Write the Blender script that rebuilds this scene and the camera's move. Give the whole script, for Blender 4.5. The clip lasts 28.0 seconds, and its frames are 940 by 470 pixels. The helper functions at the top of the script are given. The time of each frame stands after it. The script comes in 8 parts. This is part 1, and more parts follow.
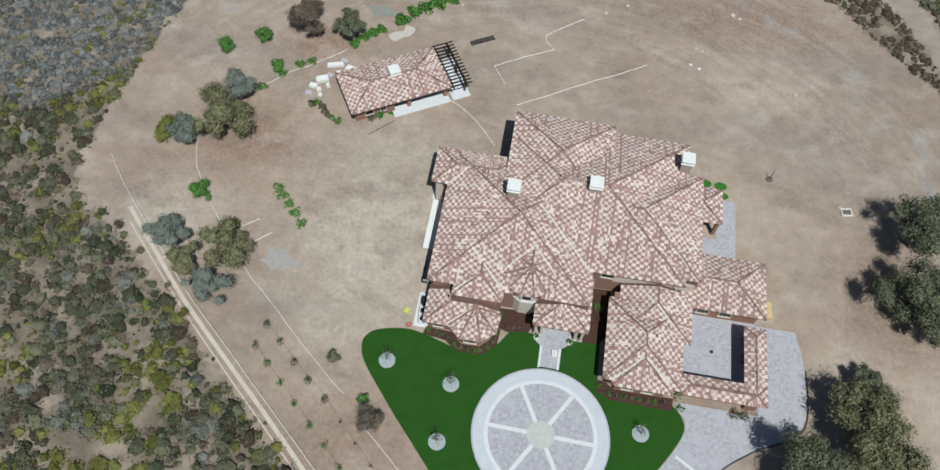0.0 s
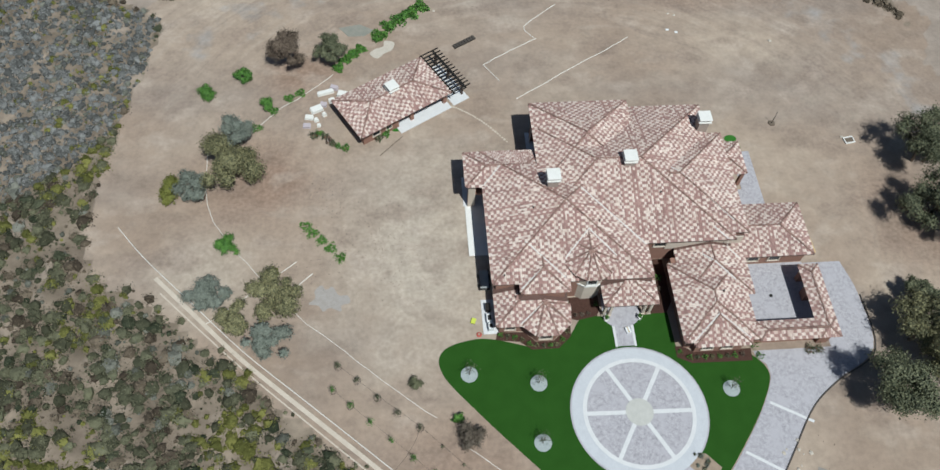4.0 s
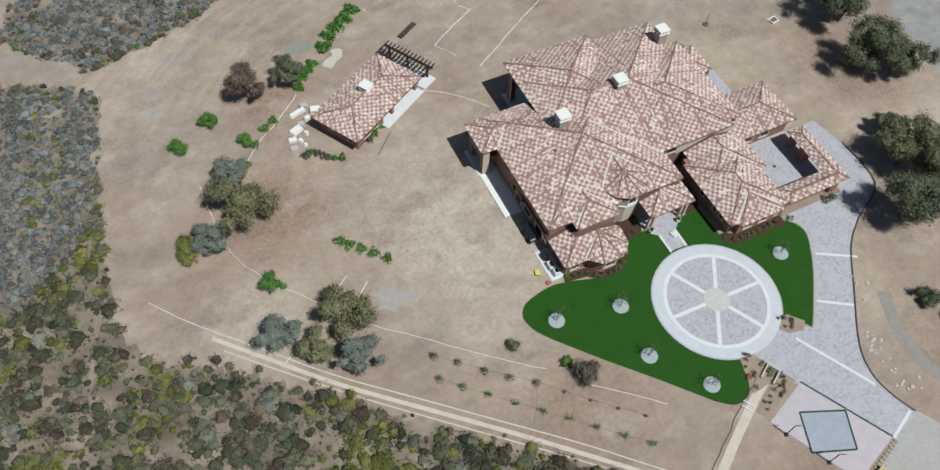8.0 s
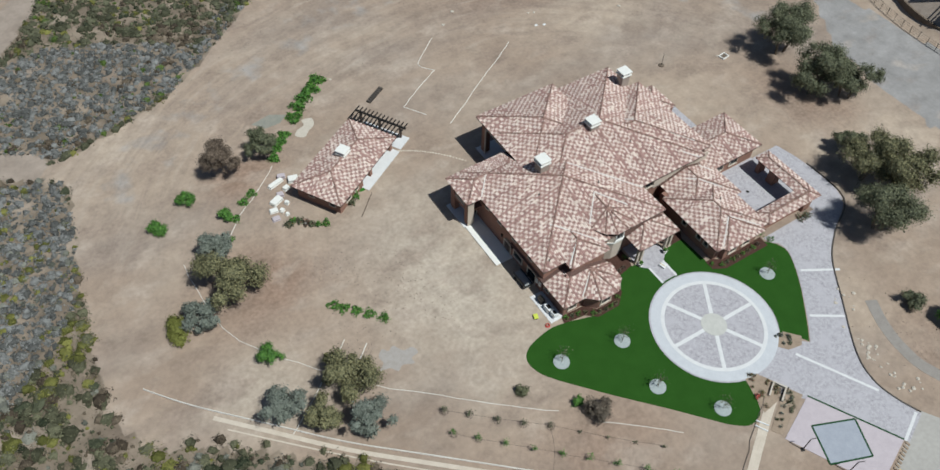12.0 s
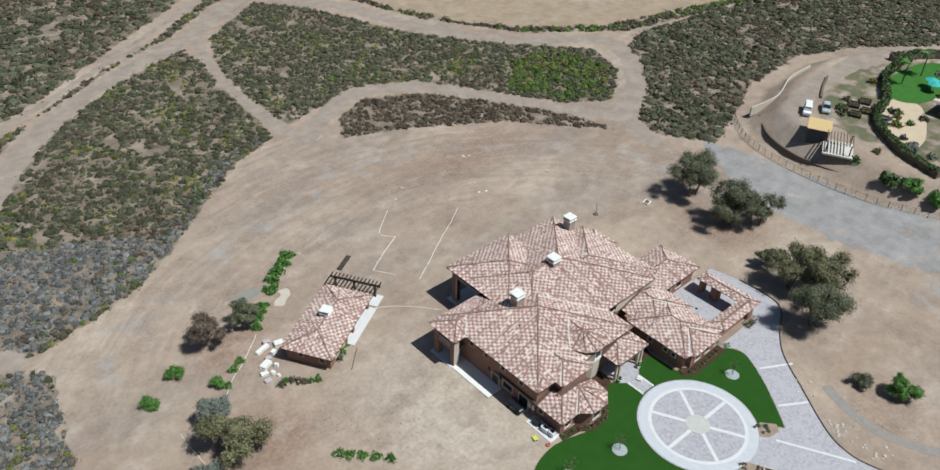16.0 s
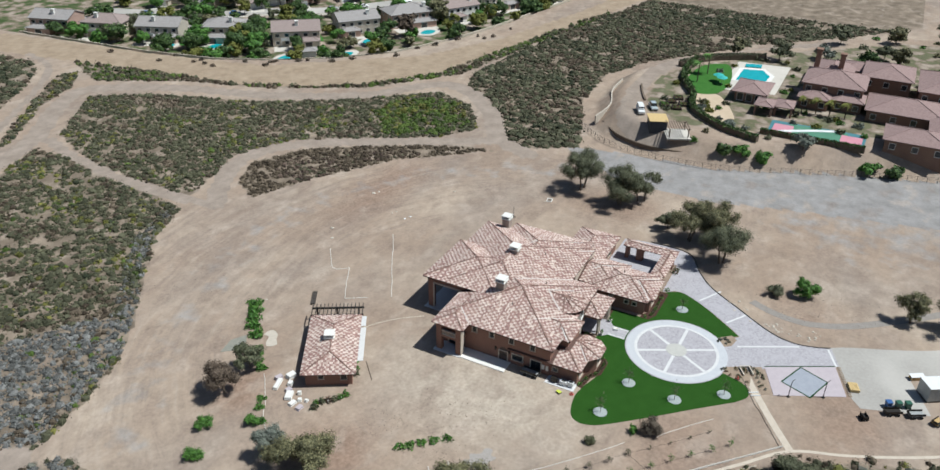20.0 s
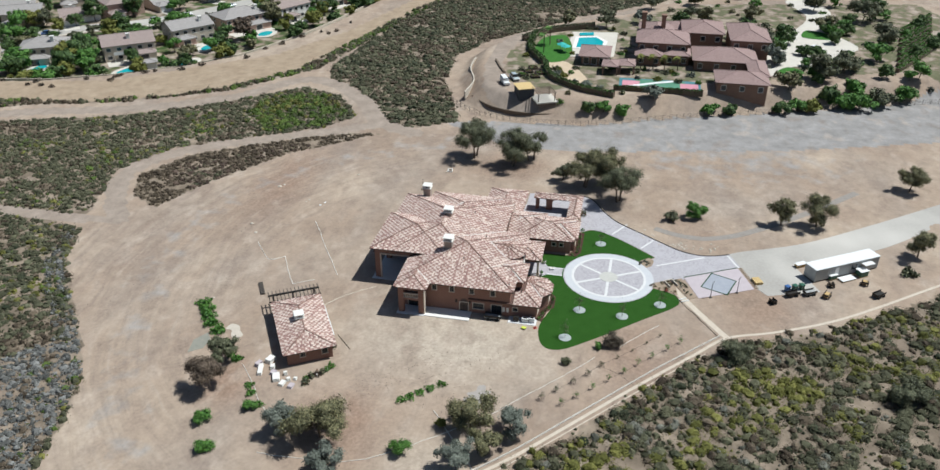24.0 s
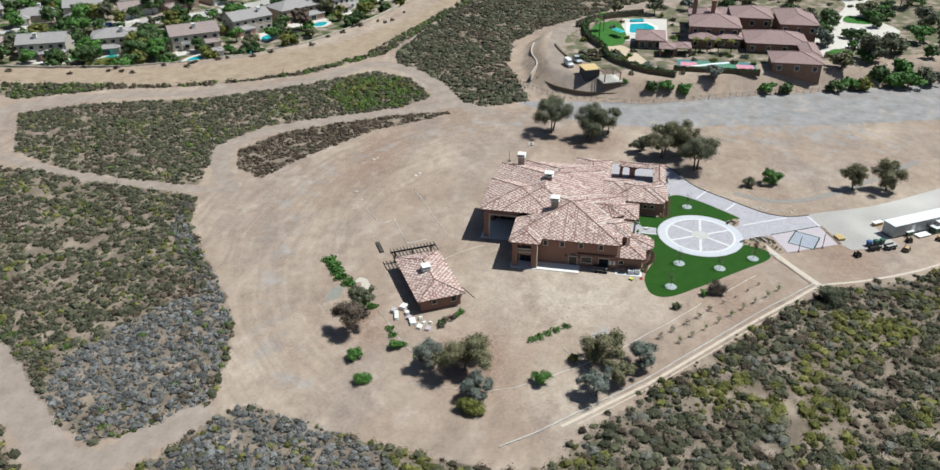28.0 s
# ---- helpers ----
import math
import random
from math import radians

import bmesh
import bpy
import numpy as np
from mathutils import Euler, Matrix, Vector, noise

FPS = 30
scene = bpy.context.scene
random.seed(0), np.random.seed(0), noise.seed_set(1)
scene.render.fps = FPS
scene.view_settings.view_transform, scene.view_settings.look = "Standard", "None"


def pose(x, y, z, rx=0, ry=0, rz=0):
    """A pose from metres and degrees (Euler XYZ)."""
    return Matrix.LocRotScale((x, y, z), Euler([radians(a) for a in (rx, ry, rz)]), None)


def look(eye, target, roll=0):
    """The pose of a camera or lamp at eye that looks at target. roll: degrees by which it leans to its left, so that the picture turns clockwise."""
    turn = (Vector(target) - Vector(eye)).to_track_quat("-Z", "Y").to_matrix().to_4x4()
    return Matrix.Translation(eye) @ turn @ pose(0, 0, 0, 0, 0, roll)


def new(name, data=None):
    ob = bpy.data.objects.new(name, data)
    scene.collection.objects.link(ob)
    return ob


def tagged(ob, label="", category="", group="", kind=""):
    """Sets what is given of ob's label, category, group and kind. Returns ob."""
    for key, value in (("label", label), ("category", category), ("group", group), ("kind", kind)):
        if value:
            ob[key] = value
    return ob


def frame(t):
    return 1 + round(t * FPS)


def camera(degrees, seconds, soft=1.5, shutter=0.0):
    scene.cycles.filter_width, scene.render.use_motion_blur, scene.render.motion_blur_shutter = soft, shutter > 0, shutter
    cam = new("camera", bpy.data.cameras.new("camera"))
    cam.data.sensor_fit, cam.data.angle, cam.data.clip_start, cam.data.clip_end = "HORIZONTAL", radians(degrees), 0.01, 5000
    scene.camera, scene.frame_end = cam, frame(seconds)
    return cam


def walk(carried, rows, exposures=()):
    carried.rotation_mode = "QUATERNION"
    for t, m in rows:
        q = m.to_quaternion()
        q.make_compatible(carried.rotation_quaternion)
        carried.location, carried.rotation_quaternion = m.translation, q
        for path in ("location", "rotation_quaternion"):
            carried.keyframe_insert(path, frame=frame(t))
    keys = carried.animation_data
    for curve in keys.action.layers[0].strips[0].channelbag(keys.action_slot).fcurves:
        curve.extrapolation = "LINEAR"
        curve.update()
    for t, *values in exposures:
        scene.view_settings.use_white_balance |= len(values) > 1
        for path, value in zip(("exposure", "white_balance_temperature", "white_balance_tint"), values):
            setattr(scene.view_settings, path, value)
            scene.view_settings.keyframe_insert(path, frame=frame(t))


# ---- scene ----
cam = camera(61.0, 28.0)
PATH = [
    (0, (4.351, 0.336, 98.093), (4.253, 1.331, 96.361), 4.4),
    (0.5, (3.566, 0.163, 98.036), (3.504, 1.167, 96.306), 4.7),
    (1, (2.672, -0.025, 97.922), (2.648, 0.986, 96.197), 5.1),
    (1.5, (2.002, 0.199, 97.89), (2.002, 1.209, 96.164), 5.2),
    (2, (0.121, 0.194, 97.848), (0.146, 1.204, 96.123), 5.2),
    (2.5, (-2.492, -0.008, 97.493), (-2.443, 1.007, 95.77), 4.9),
    (3, (-5.954, -0.143, 96.961), (-5.878, 0.875, 95.241), 4.7),
    (3.5, (-10.049, -0.493, 96.161), (-9.945, 0.532, 94.447), 4.4),
    (4, (-15.136, -0.435, 95.707), (-14.991, 0.589, 93.995), 4.3),
    (4.5, (-20.141, -0.388, 95.146), (-19.955, 0.635, 93.437), 4.4),
    (6.5, (-34.857, -0.791, 93.143), (-34.48, 0.218, 91.458), 3.5),
    (7, (-37.449, -0.656, 92.994), (-37.022, 0.338, 91.311), 3.5),
    (7.5, (-39.635, -0.697, 92.525), (-39.163, 0.286, 90.848), 3.2),
    (8, (-41.656, -0.415, 92.223), (-41.139, 0.551, 90.55), 3.0),
    (8.5, (-43.504, -0.025, 91.944), (-42.945, 0.922, 90.274), 2.9),
    (9, (-45.12, 0.315, 91.688), (-44.527, 1.247, 90.021), 2.7),
    (9.5, (-45.966, 0.554, 91.61), (-45.378, 1.487, 89.941), 2.6),
    (10, (-47.128, 0.699, 91.443), (-46.542, 1.637, 89.776), 2.4),
    (10.5, (-47.464, 0.584, 91.305), (-46.878, 1.525, 89.641), 2.4),
    (11, (-47.459, 0.718, 91.315), (-46.851, 1.673, 89.667), 2.2),
    (11.5, (-47.52, 0.553, 91.02), (-46.873, 1.545, 89.408), 2.1),
    (12, (-47.74, 0.417, 90.692), (-47.046, 1.447, 89.125), 2.0),
    (12.5, (-47.53, 0.338, 90.514), (-46.795, 1.403, 88.989), 1.7),
    (13, (-47.976, 0.25, 90.362), (-47.19, 1.343, 88.883), 1.8),
    (13.5, (-49.417, 0.112, 90.838), (-48.578, 1.216, 89.397), 2.3),
    (15.5, (-60.811, -3.638, 90.07), (-59.759, -2.477, 88.827), 2.2),
    (16, (-65.323, -3.325, 89.195), (-64.22, -2.148, 88.012), 1.9),
    (16.5, (-69.704, -2.289, 88.407), (-68.554, -1.102, 87.28), 1.9),
    (17, (-74.331, -0.954, 87.609), (-73.134, 0.242, 86.542), 1.8),
    (17.5, (-79.469, 0.776, 86.583), (-78.231, 1.977, 85.572), 1.8),
    (18, (-83.748, 2.441, 86.211), (-82.512, 3.644, 85.198), 1.7),
    (18.5, (-87.773, 3.895, 85.864), (-86.504, 5.064, 84.852), 1.5),
    (19, (-92.229, 6.147, 85.519), (-90.86, 7.202, 84.512), 1.3),
    (19.5, (-96.525, 8.785, 85.033), (-95.066, 9.716, 84.03), 1.1),
    (20, (-100.554, 11.323, 84.775), (-99.018, 12.124, 83.776), 0.8),
    (20.5, (-104.097, 13.946, 84.699), (-102.498, 14.613, 83.7), 0.6),
    (21, (-107.332, 16.58, 84.597), (-105.684, 17.119, 83.6), 0.3),
    (21.5, (-110.115, 18.962, 84.461), (-108.446, 19.432, 83.464), 0.2),
    (23.5, (-117.979, 27.221, 83.611), (-116.284, 27.586, 82.615), -0.1),
    (24, (-119.73, 29.358, 83.248), (-118.031, 29.717, 82.255), -0.1),
    (24.5, (-121.43, 31.611, 82.976), (-119.729, 31.965, 81.984), -0.1),
    (25, (-123.057, 33.928, 82.763), (-121.354, 34.278, 81.773), -0.2),
    (25.5, (-124.877, 36.236, 82.585), (-123.175, 36.587, 81.596), -0.3),
    (26, (-127.116, 38.855, 82.081), (-125.413, 39.207, 81.095), -0.3),
    (26.5, (-129.71, 41.358, 82.004), (-128.007, 41.713, 81.018), -0.4),
    (27, (-132.292, 43.677, 81.926), (-130.59, 44.033, 80.939), -0.4),
    (27.5, (-134.833, 45.594, 81.769), (-133.131, 45.952, 80.781), -0.5),
    (28, (-137.525, 47.163, 81.885), (-135.824, 47.52, 80.896), -0.5),
]
walk(cam, [(t, look(eye, target, roll)) for t, eye, target, roll in PATH], [(0.0, -0.11, 5880, 2.0), (10.0, -0.09, 6010, 2.5), (13.0, -0.1, 6020, 3.0), (17.0, 0.09, 5980, 4.0), (21.0, 0.12, 6030, 4.5), (28.0, 0.24, 6060, 4.5)])

# ---- light ----
SUN_AZ, SUN_EL = radians(-66), radians(60.5)
to_sun = Vector((math.cos(SUN_AZ) * math.cos(SUN_EL), math.sin(SUN_AZ) * math.cos(SUN_EL), math.sin(SUN_EL)))
world = bpy.data.worlds.new("world")
scene.world = world
world.use_nodes = True
sky = world.node_tree.nodes.new("ShaderNodeTexSky")
sky.sky_type, sky.sun_disc = "NISHITA", False
sky.sun_elevation, sky.sun_rotation = SUN_EL, math.atan2(to_sun.x, to_sun.y)
world.node_tree.links.new(sky.outputs[0], world.node_tree.nodes["Background"].inputs[0])
world.node_tree.nodes["Background"].inputs[1].default_value = 0.05
sun_data = bpy.data.lights.new("sun", "SUN")
sun_data.energy, sun_data.angle, sun_data.color = 4.5, radians(0.53), (1.0, 0.97, 0.925)
sun = new("sun", sun_data)
sun.matrix_world = look(to_sun * 300, (0, 0, 0))


# ---- materials ----
def material(name, dark, light, scale=1.0, rough=0.9, bump=0.0, fine=8.0, metal=0.0, island=0.0, spots=None, coords="Object", tone=0.0):
    """Two scales of noise mix dark and light; island: variation between loose pieces; spots: a third colour in broad patches."""
    m = bpy.data.materials.new(name)
    m.use_nodes = True
    t = m.node_tree
    n, l = t.nodes, t.links
    b = n["Principled BSDF"]
    b.inputs["Roughness"].default_value = rough
    b.inputs["Metallic"].default_value = metal
    b.inputs["Specular IOR Level"].default_value = 0.5 if rough < 0.8 else 0.2
    tc = n.new("ShaderNodeTexCoord")
    out = tc.outputs[coords]
    a1, a2 = n.new("ShaderNodeTexNoise"), n.new("ShaderNodeTexNoise")
    a1.inputs["Scale"].default_value, a1.inputs["Detail"].default_value = scale, 6
    a2.inputs["Scale"].default_value, a2.inputs["Detail"].default_value = scale * fine, 4
    for a in (a1, a2):
        l.new(out, a.inputs["Vector"])
    mix = n.new("ShaderNodeMath")
    mix.operation = "MULTIPLY_ADD"
    mix.inputs[1].default_value = 0.5
    l.new(a1.outputs["Fac"], mix.inputs[0])
    half = n.new("ShaderNodeMath")
    half.operation = "MULTIPLY"
    half.inputs[1].default_value = 0.5
    l.new(a2.outputs["Fac"], half.inputs[0])
    l.new(half.outputs[0], mix.inputs[2])
    fac = mix.outputs[0]
    if island:
        g = n.new("ShaderNodeNewGeometry")
        ma = n.new("ShaderNodeMath")
        ma.operation = "MULTIPLY_ADD"
        ma.inputs[1].default_value = island
        l.new(g.outputs["Random Per Island"], ma.inputs[0])
        sh = n.new("ShaderNodeMath")
        sh.operation = "SUBTRACT"
        sh.inputs[1].default_value = island / 2
        l.new(fac, sh.inputs[0])
        l.new(sh.outputs[0], ma.inputs[2])
        fac = ma.outputs[0]
    if tone:
        g = n.new("ShaderNodeAttribute")
        g.attribute_name = "tone"
        ma = n.new("ShaderNodeMath")
        ma.operation = "MULTIPLY_ADD"
        ma.inputs[1].default_value = tone
        l.new(g.outputs["Fac"], ma.inputs[0])
        sh = n.new("ShaderNodeMath")
        sh.operation = "SUBTRACT"
        sh.inputs[1].default_value = tone / 2
        l.new(fac, sh.inputs[0])
        l.new(sh.outputs[0], ma.inputs[2])
        fac = ma.outputs[0]
    r = n.new("ShaderNodeValToRGB")
    r.color_ramp.elements[0].position, r.color_ramp.elements[0].color = 0.3, (*dark, 1)
    r.color_ramp.elements[1].position, r.color_ramp.elements[1].color = 0.7, (*light, 1)
    l.new(fac, r.inputs[0])
    col = r.outputs[0]
    if spots:
        s = n.new("ShaderNodeTexNoise")
        s.inputs["Scale"].default_value, s.inputs["Detail"].default_value = scale * 0.23, 3
        l.new(out, s.inputs["Vector"])
        sr = n.new("ShaderNodeValToRGB")
        sr.color_ramp.elements[0].position, sr.color_ramp.elements[1].position = 0.48, 0.68
        l.new(s.outputs["Fac"], sr.inputs[0])
        mx = n.new("ShaderNodeMix")
        mx.data_type = "RGBA"
        l.new(sr.outputs[0], mx.inputs[0])
        l.new(col, mx.inputs[6])
        mx.inputs[7].default_value = (*spots, 1)
        col = mx.outputs[2]
    l.new(col, b.inputs["Base Color"])
    if bump:
        bp = n.new("ShaderNodeBump")
        bp.inputs["Strength"].default_value, bp.inputs["Distance"].default_value = 0.6, bump
        l.new(a2.outputs["Fac"], bp.inputs["Height"])
        l.new(bp.outputs[0], b.inputs["Normal"])
    return m


def tile_material(name, cols):
    """Clay tiles in a blend of fired colours, one colour to a tile, with weathering."""
    m = bpy.data.materials.new(name)
    m.use_nodes = True
    t = m.node_tree
    n, l = t.nodes, t.links
    g = n.new("ShaderNodeNewGeometry")
    r = n.new("ShaderNodeValToRGB")
    r.color_ramp.interpolation = "CONSTANT"
    e = r.color_ramp.elements
    e[0].color, e[1].position, e[1].color = (*cols[0][1], 1), cols[1][0], (*cols[1][1], 1)
    for p, c in cols[2:]:
        x = e.new(p)
        x.color = (*c, 1)
    l.new(g.outputs["Random Per Island"], r.inputs[0])
    tc = n.new("ShaderNodeTexCoord")
    no = n.new("ShaderNodeTexNoise")
    no.inputs["Scale"].default_value, no.inputs["Detail"].default_value = 0.35, 6
    l.new(tc.outputs["Object"], no.inputs["Vector"])
    hs = n.new("ShaderNodeHueSaturation")
    mr = n.new("ShaderNodeMapRange")
    mr.inputs[3].default_value, mr.inputs[4].default_value = 0.82, 1.18
    l.new(no.outputs["Fac"], mr.inputs[0])
    l.new(mr.outputs[0], hs.inputs["Value"])
    l.new(r.outputs[0], hs.inputs["Color"])
    b = n["Principled BSDF"]
    l.new(hs.outputs[0], b.inputs["Base Color"])
    b.inputs["Roughness"].default_value = 0.85
    return m


def ground_material():
    """Graded earth: the attributes of the sheet say where it is brush soil, trail, gravel, dry grass or pale dust."""
    m = bpy.data.materials.new("earth")
    m.use_nodes = True
    t = m.node_tree
    n, l = t.nodes, t.links
    tc = n.new("ShaderNodeTexCoord")

    def tex(scale, detail=6, stretch=None):
        x = n.new("ShaderNodeTexNoise")
        x.inputs["Scale"].default_value, x.inputs["Detail"].default_value = scale, detail
        if stretch:
            mp = n.new("ShaderNodeMapping")
            mp.inputs["Scale"].default_value, mp.inputs["Rotation"].default_value = stretch[0], (0, 0, stretch[1])
            l.new(tc.outputs["Object"], mp.inputs[0])
            l.new(mp.outputs[0], x.inputs["Vector"])
        else:
            l.new(tc.outputs["Object"], x.inputs["Vector"])
        return x.outputs["Fac"]

    def ramp(fac, stops):
        r = n.new("ShaderNodeValToRGB")
        e = r.color_ramp.elements
        e[0].position, e[0].color = stops[0][0], (*stops[0][1], 1)
        e[1].position, e[1].color = stops[-1][0], (*stops[-1][1], 1)
        for p, c in stops[1:-1]:
            x = e.new(p)
            x.color = (*c, 1)
        l.new(fac, r.inputs[0])
        return r.outputs[0]

    def mixed(fac, a, b):
        x = n.new("ShaderNodeMix")
        x.data_type = "RGBA"
        l.new(fac, x.inputs[0])
        l.new(a, x.inputs[6])
        l.new(b, x.inputs[7])
        return x.outputs[2]

    def edge(name, wobble, lo=0.4, hi=0.6):
        a = n.new("ShaderNodeAttribute")
        a.attribute_name = name
        s = n.new("ShaderNodeMath")
        s.operation = "MULTIPLY_ADD"
        s.inputs[1].default_value = 0.7
        l.new(wobble, s.inputs[0])
        l.new(a.outputs["Fac"], s.inputs[2])
        mr = n.new("ShaderNodeMapRange")
        mr.inputs[1].default_value, mr.inputs[2].default_value = lo + 0.35, hi + 0.35
        l.new(s.outputs[0], mr.inputs[0])
        return mr.outputs[0]

    broad, mid, fine, grit = tex(0.035, 8), tex(0.22, 8), tex(1.7, 6), tex(9.0, 3)
    dirt = ramp(broad, [(0.32, (0.275, 0.206, 0.156)), (0.46, (0.332, 0.254, 0.194)), (0.56, (0.362, 0.283, 0.217)), (0.68, (0.418, 0.335, 0.26))])
    streak = tex(0.03, 9, ((1, 2.2, 1), radians(-22)))
    dirt = mixed(ramp(streak, [(0.46, (0, 0, 0)), (0.70, (0.75, 0.75, 0.75))]), dirt, ramp(mid, [(0.3, (0.225, 0.18, 0.15)), (0.7, (0.30, 0.25, 0.212))]))
    dirt = mixed(ramp(mid, [(0.54, (0, 0, 0)), (0.76, (0.3, 0.3, 0.3))]), dirt, ramp(fine, [(0.3, (0.40, 0.335, 0.265)), (0.7, (0.44, 0.37, 0.29))]))
    dust = edge("dust", mid, 0.25, 1.0)
    dirt = mixed(dust, dirt, ramp(fine, [(0.3, (0.41, 0.345, 0.275)), (0.7, (0.47, 0.40, 0.325))]))
    scar = tex(0.09, 7, ((1, 1.7, 1), radians(35)))
    dirt = mixed(ramp(scar, [(0.56, (0, 0, 0)), (0.66, (0.5, 0.5, 0.5))]), dirt, ramp(fine, [(0.3, (0.21, 0.158, 0.125)), (0.7, (0.28, 0.215, 0.172))]))
    dirt = mixed(ramp(scar, [(0.32, (0.55, 0.55, 0.55)), (0.41, (0, 0, 0))]), dirt, ramp(fine, [(0.3, (0.40, 0.325, 0.262)), (0.7, (0.45, 0.375, 0.31))]))
    red = edge("red", mid, 0.3, 1.0)
    dirt = mixed(red, dirt, ramp(fine, [(0.3, (0.24, 0.165, 0.122)), (0.7, (0.30, 0.212, 0.158))]))
    # grader and tyre streaks that run round the house pad
    sep = n.new("ShaderNodeSeparateXYZ")
    l.new(tc.outputs["Object"], sep.inputs[0])

    def calc(op, a, b=0.0):
        x = n.new("ShaderNodeMath")
        x.operation = op
        for k, q in enumerate((a, b)):
            if isinstance(q, (int, float)):
                x.inputs[k].default_value = q
            else:
                l.new(q, x.inputs[k])
        return x.outputs[0]

    dx, dy = calc("SUBTRACT", sep.outputs[0], 8.0), calc("SUBTRACT", sep.outputs[1], 58.0)
    away = calc("SQRT", calc("ADD", calc("MULTIPLY", dx, dx), calc("MULTIPLY", calc("MULTIPLY", dy, dy), 1.25)))
    com = n.new("ShaderNodeCombineXYZ")
    l.new(calc("ADD", calc("MULTIPLY", away, 0.62), calc("MULTIPLY", broad, 5.0)), com.inputs[0])
    l.new(calc("MULTIPLY", calc("ARCTAN2", dy, dx), 3.2), com.inputs[1])
    round_tex = n.new("ShaderNodeTexNoise")
    round_tex.inputs["Scale"].default_value, round_tex.inputs["Detail"].default_value, round_tex.inputs["Roughness"].default_value = 1.0, 8, 0.62
    l.new(com.outputs[0], round_tex.inputs["Vector"])
    tracks = round_tex.outputs["Fac"]
    rut = edge("rut", mid, 0.0, 1.0)
    dirt = mixed(calc("MULTIPLY", rut, ramp(tracks, [(0.47, (0, 0, 0)), (0.66, (0.5, 0.5, 0.5))])), dirt, ramp(fine, [(0.3, (0.185, 0.142, 0.116)), (0.7, (0.255, 0.20, 0.165))]))
    dirt = mixed(calc("MULTIPLY", rut, ramp(tracks, [(0.34, (0.4, 0.4, 0.4)), (0.46, (0, 0, 0))])), dirt, ramp(fine, [(0.3, (0.375, 0.315, 0.262)), (0.7, (0.43, 0.365, 0.305))]))
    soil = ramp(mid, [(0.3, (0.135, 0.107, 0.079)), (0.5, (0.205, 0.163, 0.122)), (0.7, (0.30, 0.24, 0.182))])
    trail = ramp(mid, [(0.3, (0.265, 0.214, 0.174)), (0.7, (0.335, 0.275, 0.228))])
    gravel = ramp(mid, [(0.3, (0.235, 0.222, 0.212)), (0.7, (0.315, 0.298, 0.288))])
    dry = ramp(mid, [(0.3, (0.285, 0.215, 0.15)), (0.7, (0.365, 0.285, 0.205))])
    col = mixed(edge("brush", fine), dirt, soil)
    col = mixed(edge("gravel", mid), col, gravel)
    rough = tex(0.13, 8, ((1, 1.5, 1), radians(-50)))
    col = mixed(ramp(rough, [(0.55, (0, 0, 0)), (0.68, (0.42, 0.42, 0.42))]), col, ramp(fine, [(0.3, (0.19, 0.143, 0.112)), (0.7, (0.255, 0.196, 0.155))]))
    col = mixed(ramp(rough, [(0.33, (0.4, 0.4, 0.4)), (0.43, (0, 0, 0))]), col, ramp(fine, [(0.3, (0.40, 0.326, 0.264)), (0.7, (0.46, 0.382, 0.314))]))
    col = mixed(edge("dry", mid), col, dry)
    col = mixed(edge("garden", mid, 0.45, 0.75), col, ramp(mid, [(0.36, (0.05, 0.08, 0.025)), (0.46, (0.11, 0.115, 0.06)), (0.54, (0.24, 0.19, 0.145)), (0.72, (0.40, 0.34, 0.28))]))
    col = mixed(edge("trail", fine), col, trail)
    hs = n.new("ShaderNodeHueSaturation")
    mr = n.new("ShaderNodeMapRange")
    mr.inputs[1].default_value, mr.inputs[2].default_value, mr.inputs[3].default_value, mr.inputs[4].default_value = 0.34, 0.66, 0.82, 1.17
    l.new(calc("ADD", calc("MULTIPLY", tex(0.5, 10), 0.45), calc("ADD", calc("MULTIPLY", fine, 0.3), calc("MULTIPLY", grit, 0.25))), mr.inputs[0])
    l.new(mr.outputs[0], hs.inputs["Value"])
    l.new(col, hs.inputs["Color"])
    b = n["Principled BSDF"]
    l.new(hs.outputs[0], b.inputs["Base Color"])
    b.inputs["Roughness"].default_value = 0.95
    b.inputs["Specular IOR Level"].default_value = 0.15
    bp = n.new("ShaderNodeBump")
    bp.inputs["Strength"].default_value, bp.inputs["Distance"].default_value = 0.6, 0.05
    ad = n.new("ShaderNodeMath")
    l.new(fine, ad.inputs[0])
    l.new(grit, ad.inputs[1])
    l.new(ad.outputs[0], bp.inputs["Height"])
    l.new(bp.outputs[0], b.inputs["Normal"])
    return m


EARTH = ground_material()
TILE = tile_material("clay_tile", [(0.0, (0.315, 0.188, 0.163)), (0.25, (0.345, 0.21, 0.18)), (0.5, (0.30, 0.178, 0.155)), (0.75, (0.375, 0.235, 0.203)), (0.9, (0.265, 0.158, 0.138))])
TILE_PALE = tile_material("pale_clay_tile", [(0.0, (0.68, 0.575, 0.505)), (0.4, (0.61, 0.50, 0.43)), (0.75, (0.52, 0.40, 0.34))])
STUCCO = material("stucco", (0.245, 0.135, 0.10), (0.30, 0.17, 0.128), 0.7, 0.92, 0.01, 14)
STUCCO_PALE = material("pale_stucco", (0.50, 0.42, 0.34), (0.58, 0.50, 0.42), 0.7, 0.92, 0.01, 14)
TAUPE = material("taupe_stucco", (0.30, 0.245, 0.205), (0.38, 0.315, 0.27), 0.8, 0.92, 0.01, 12)
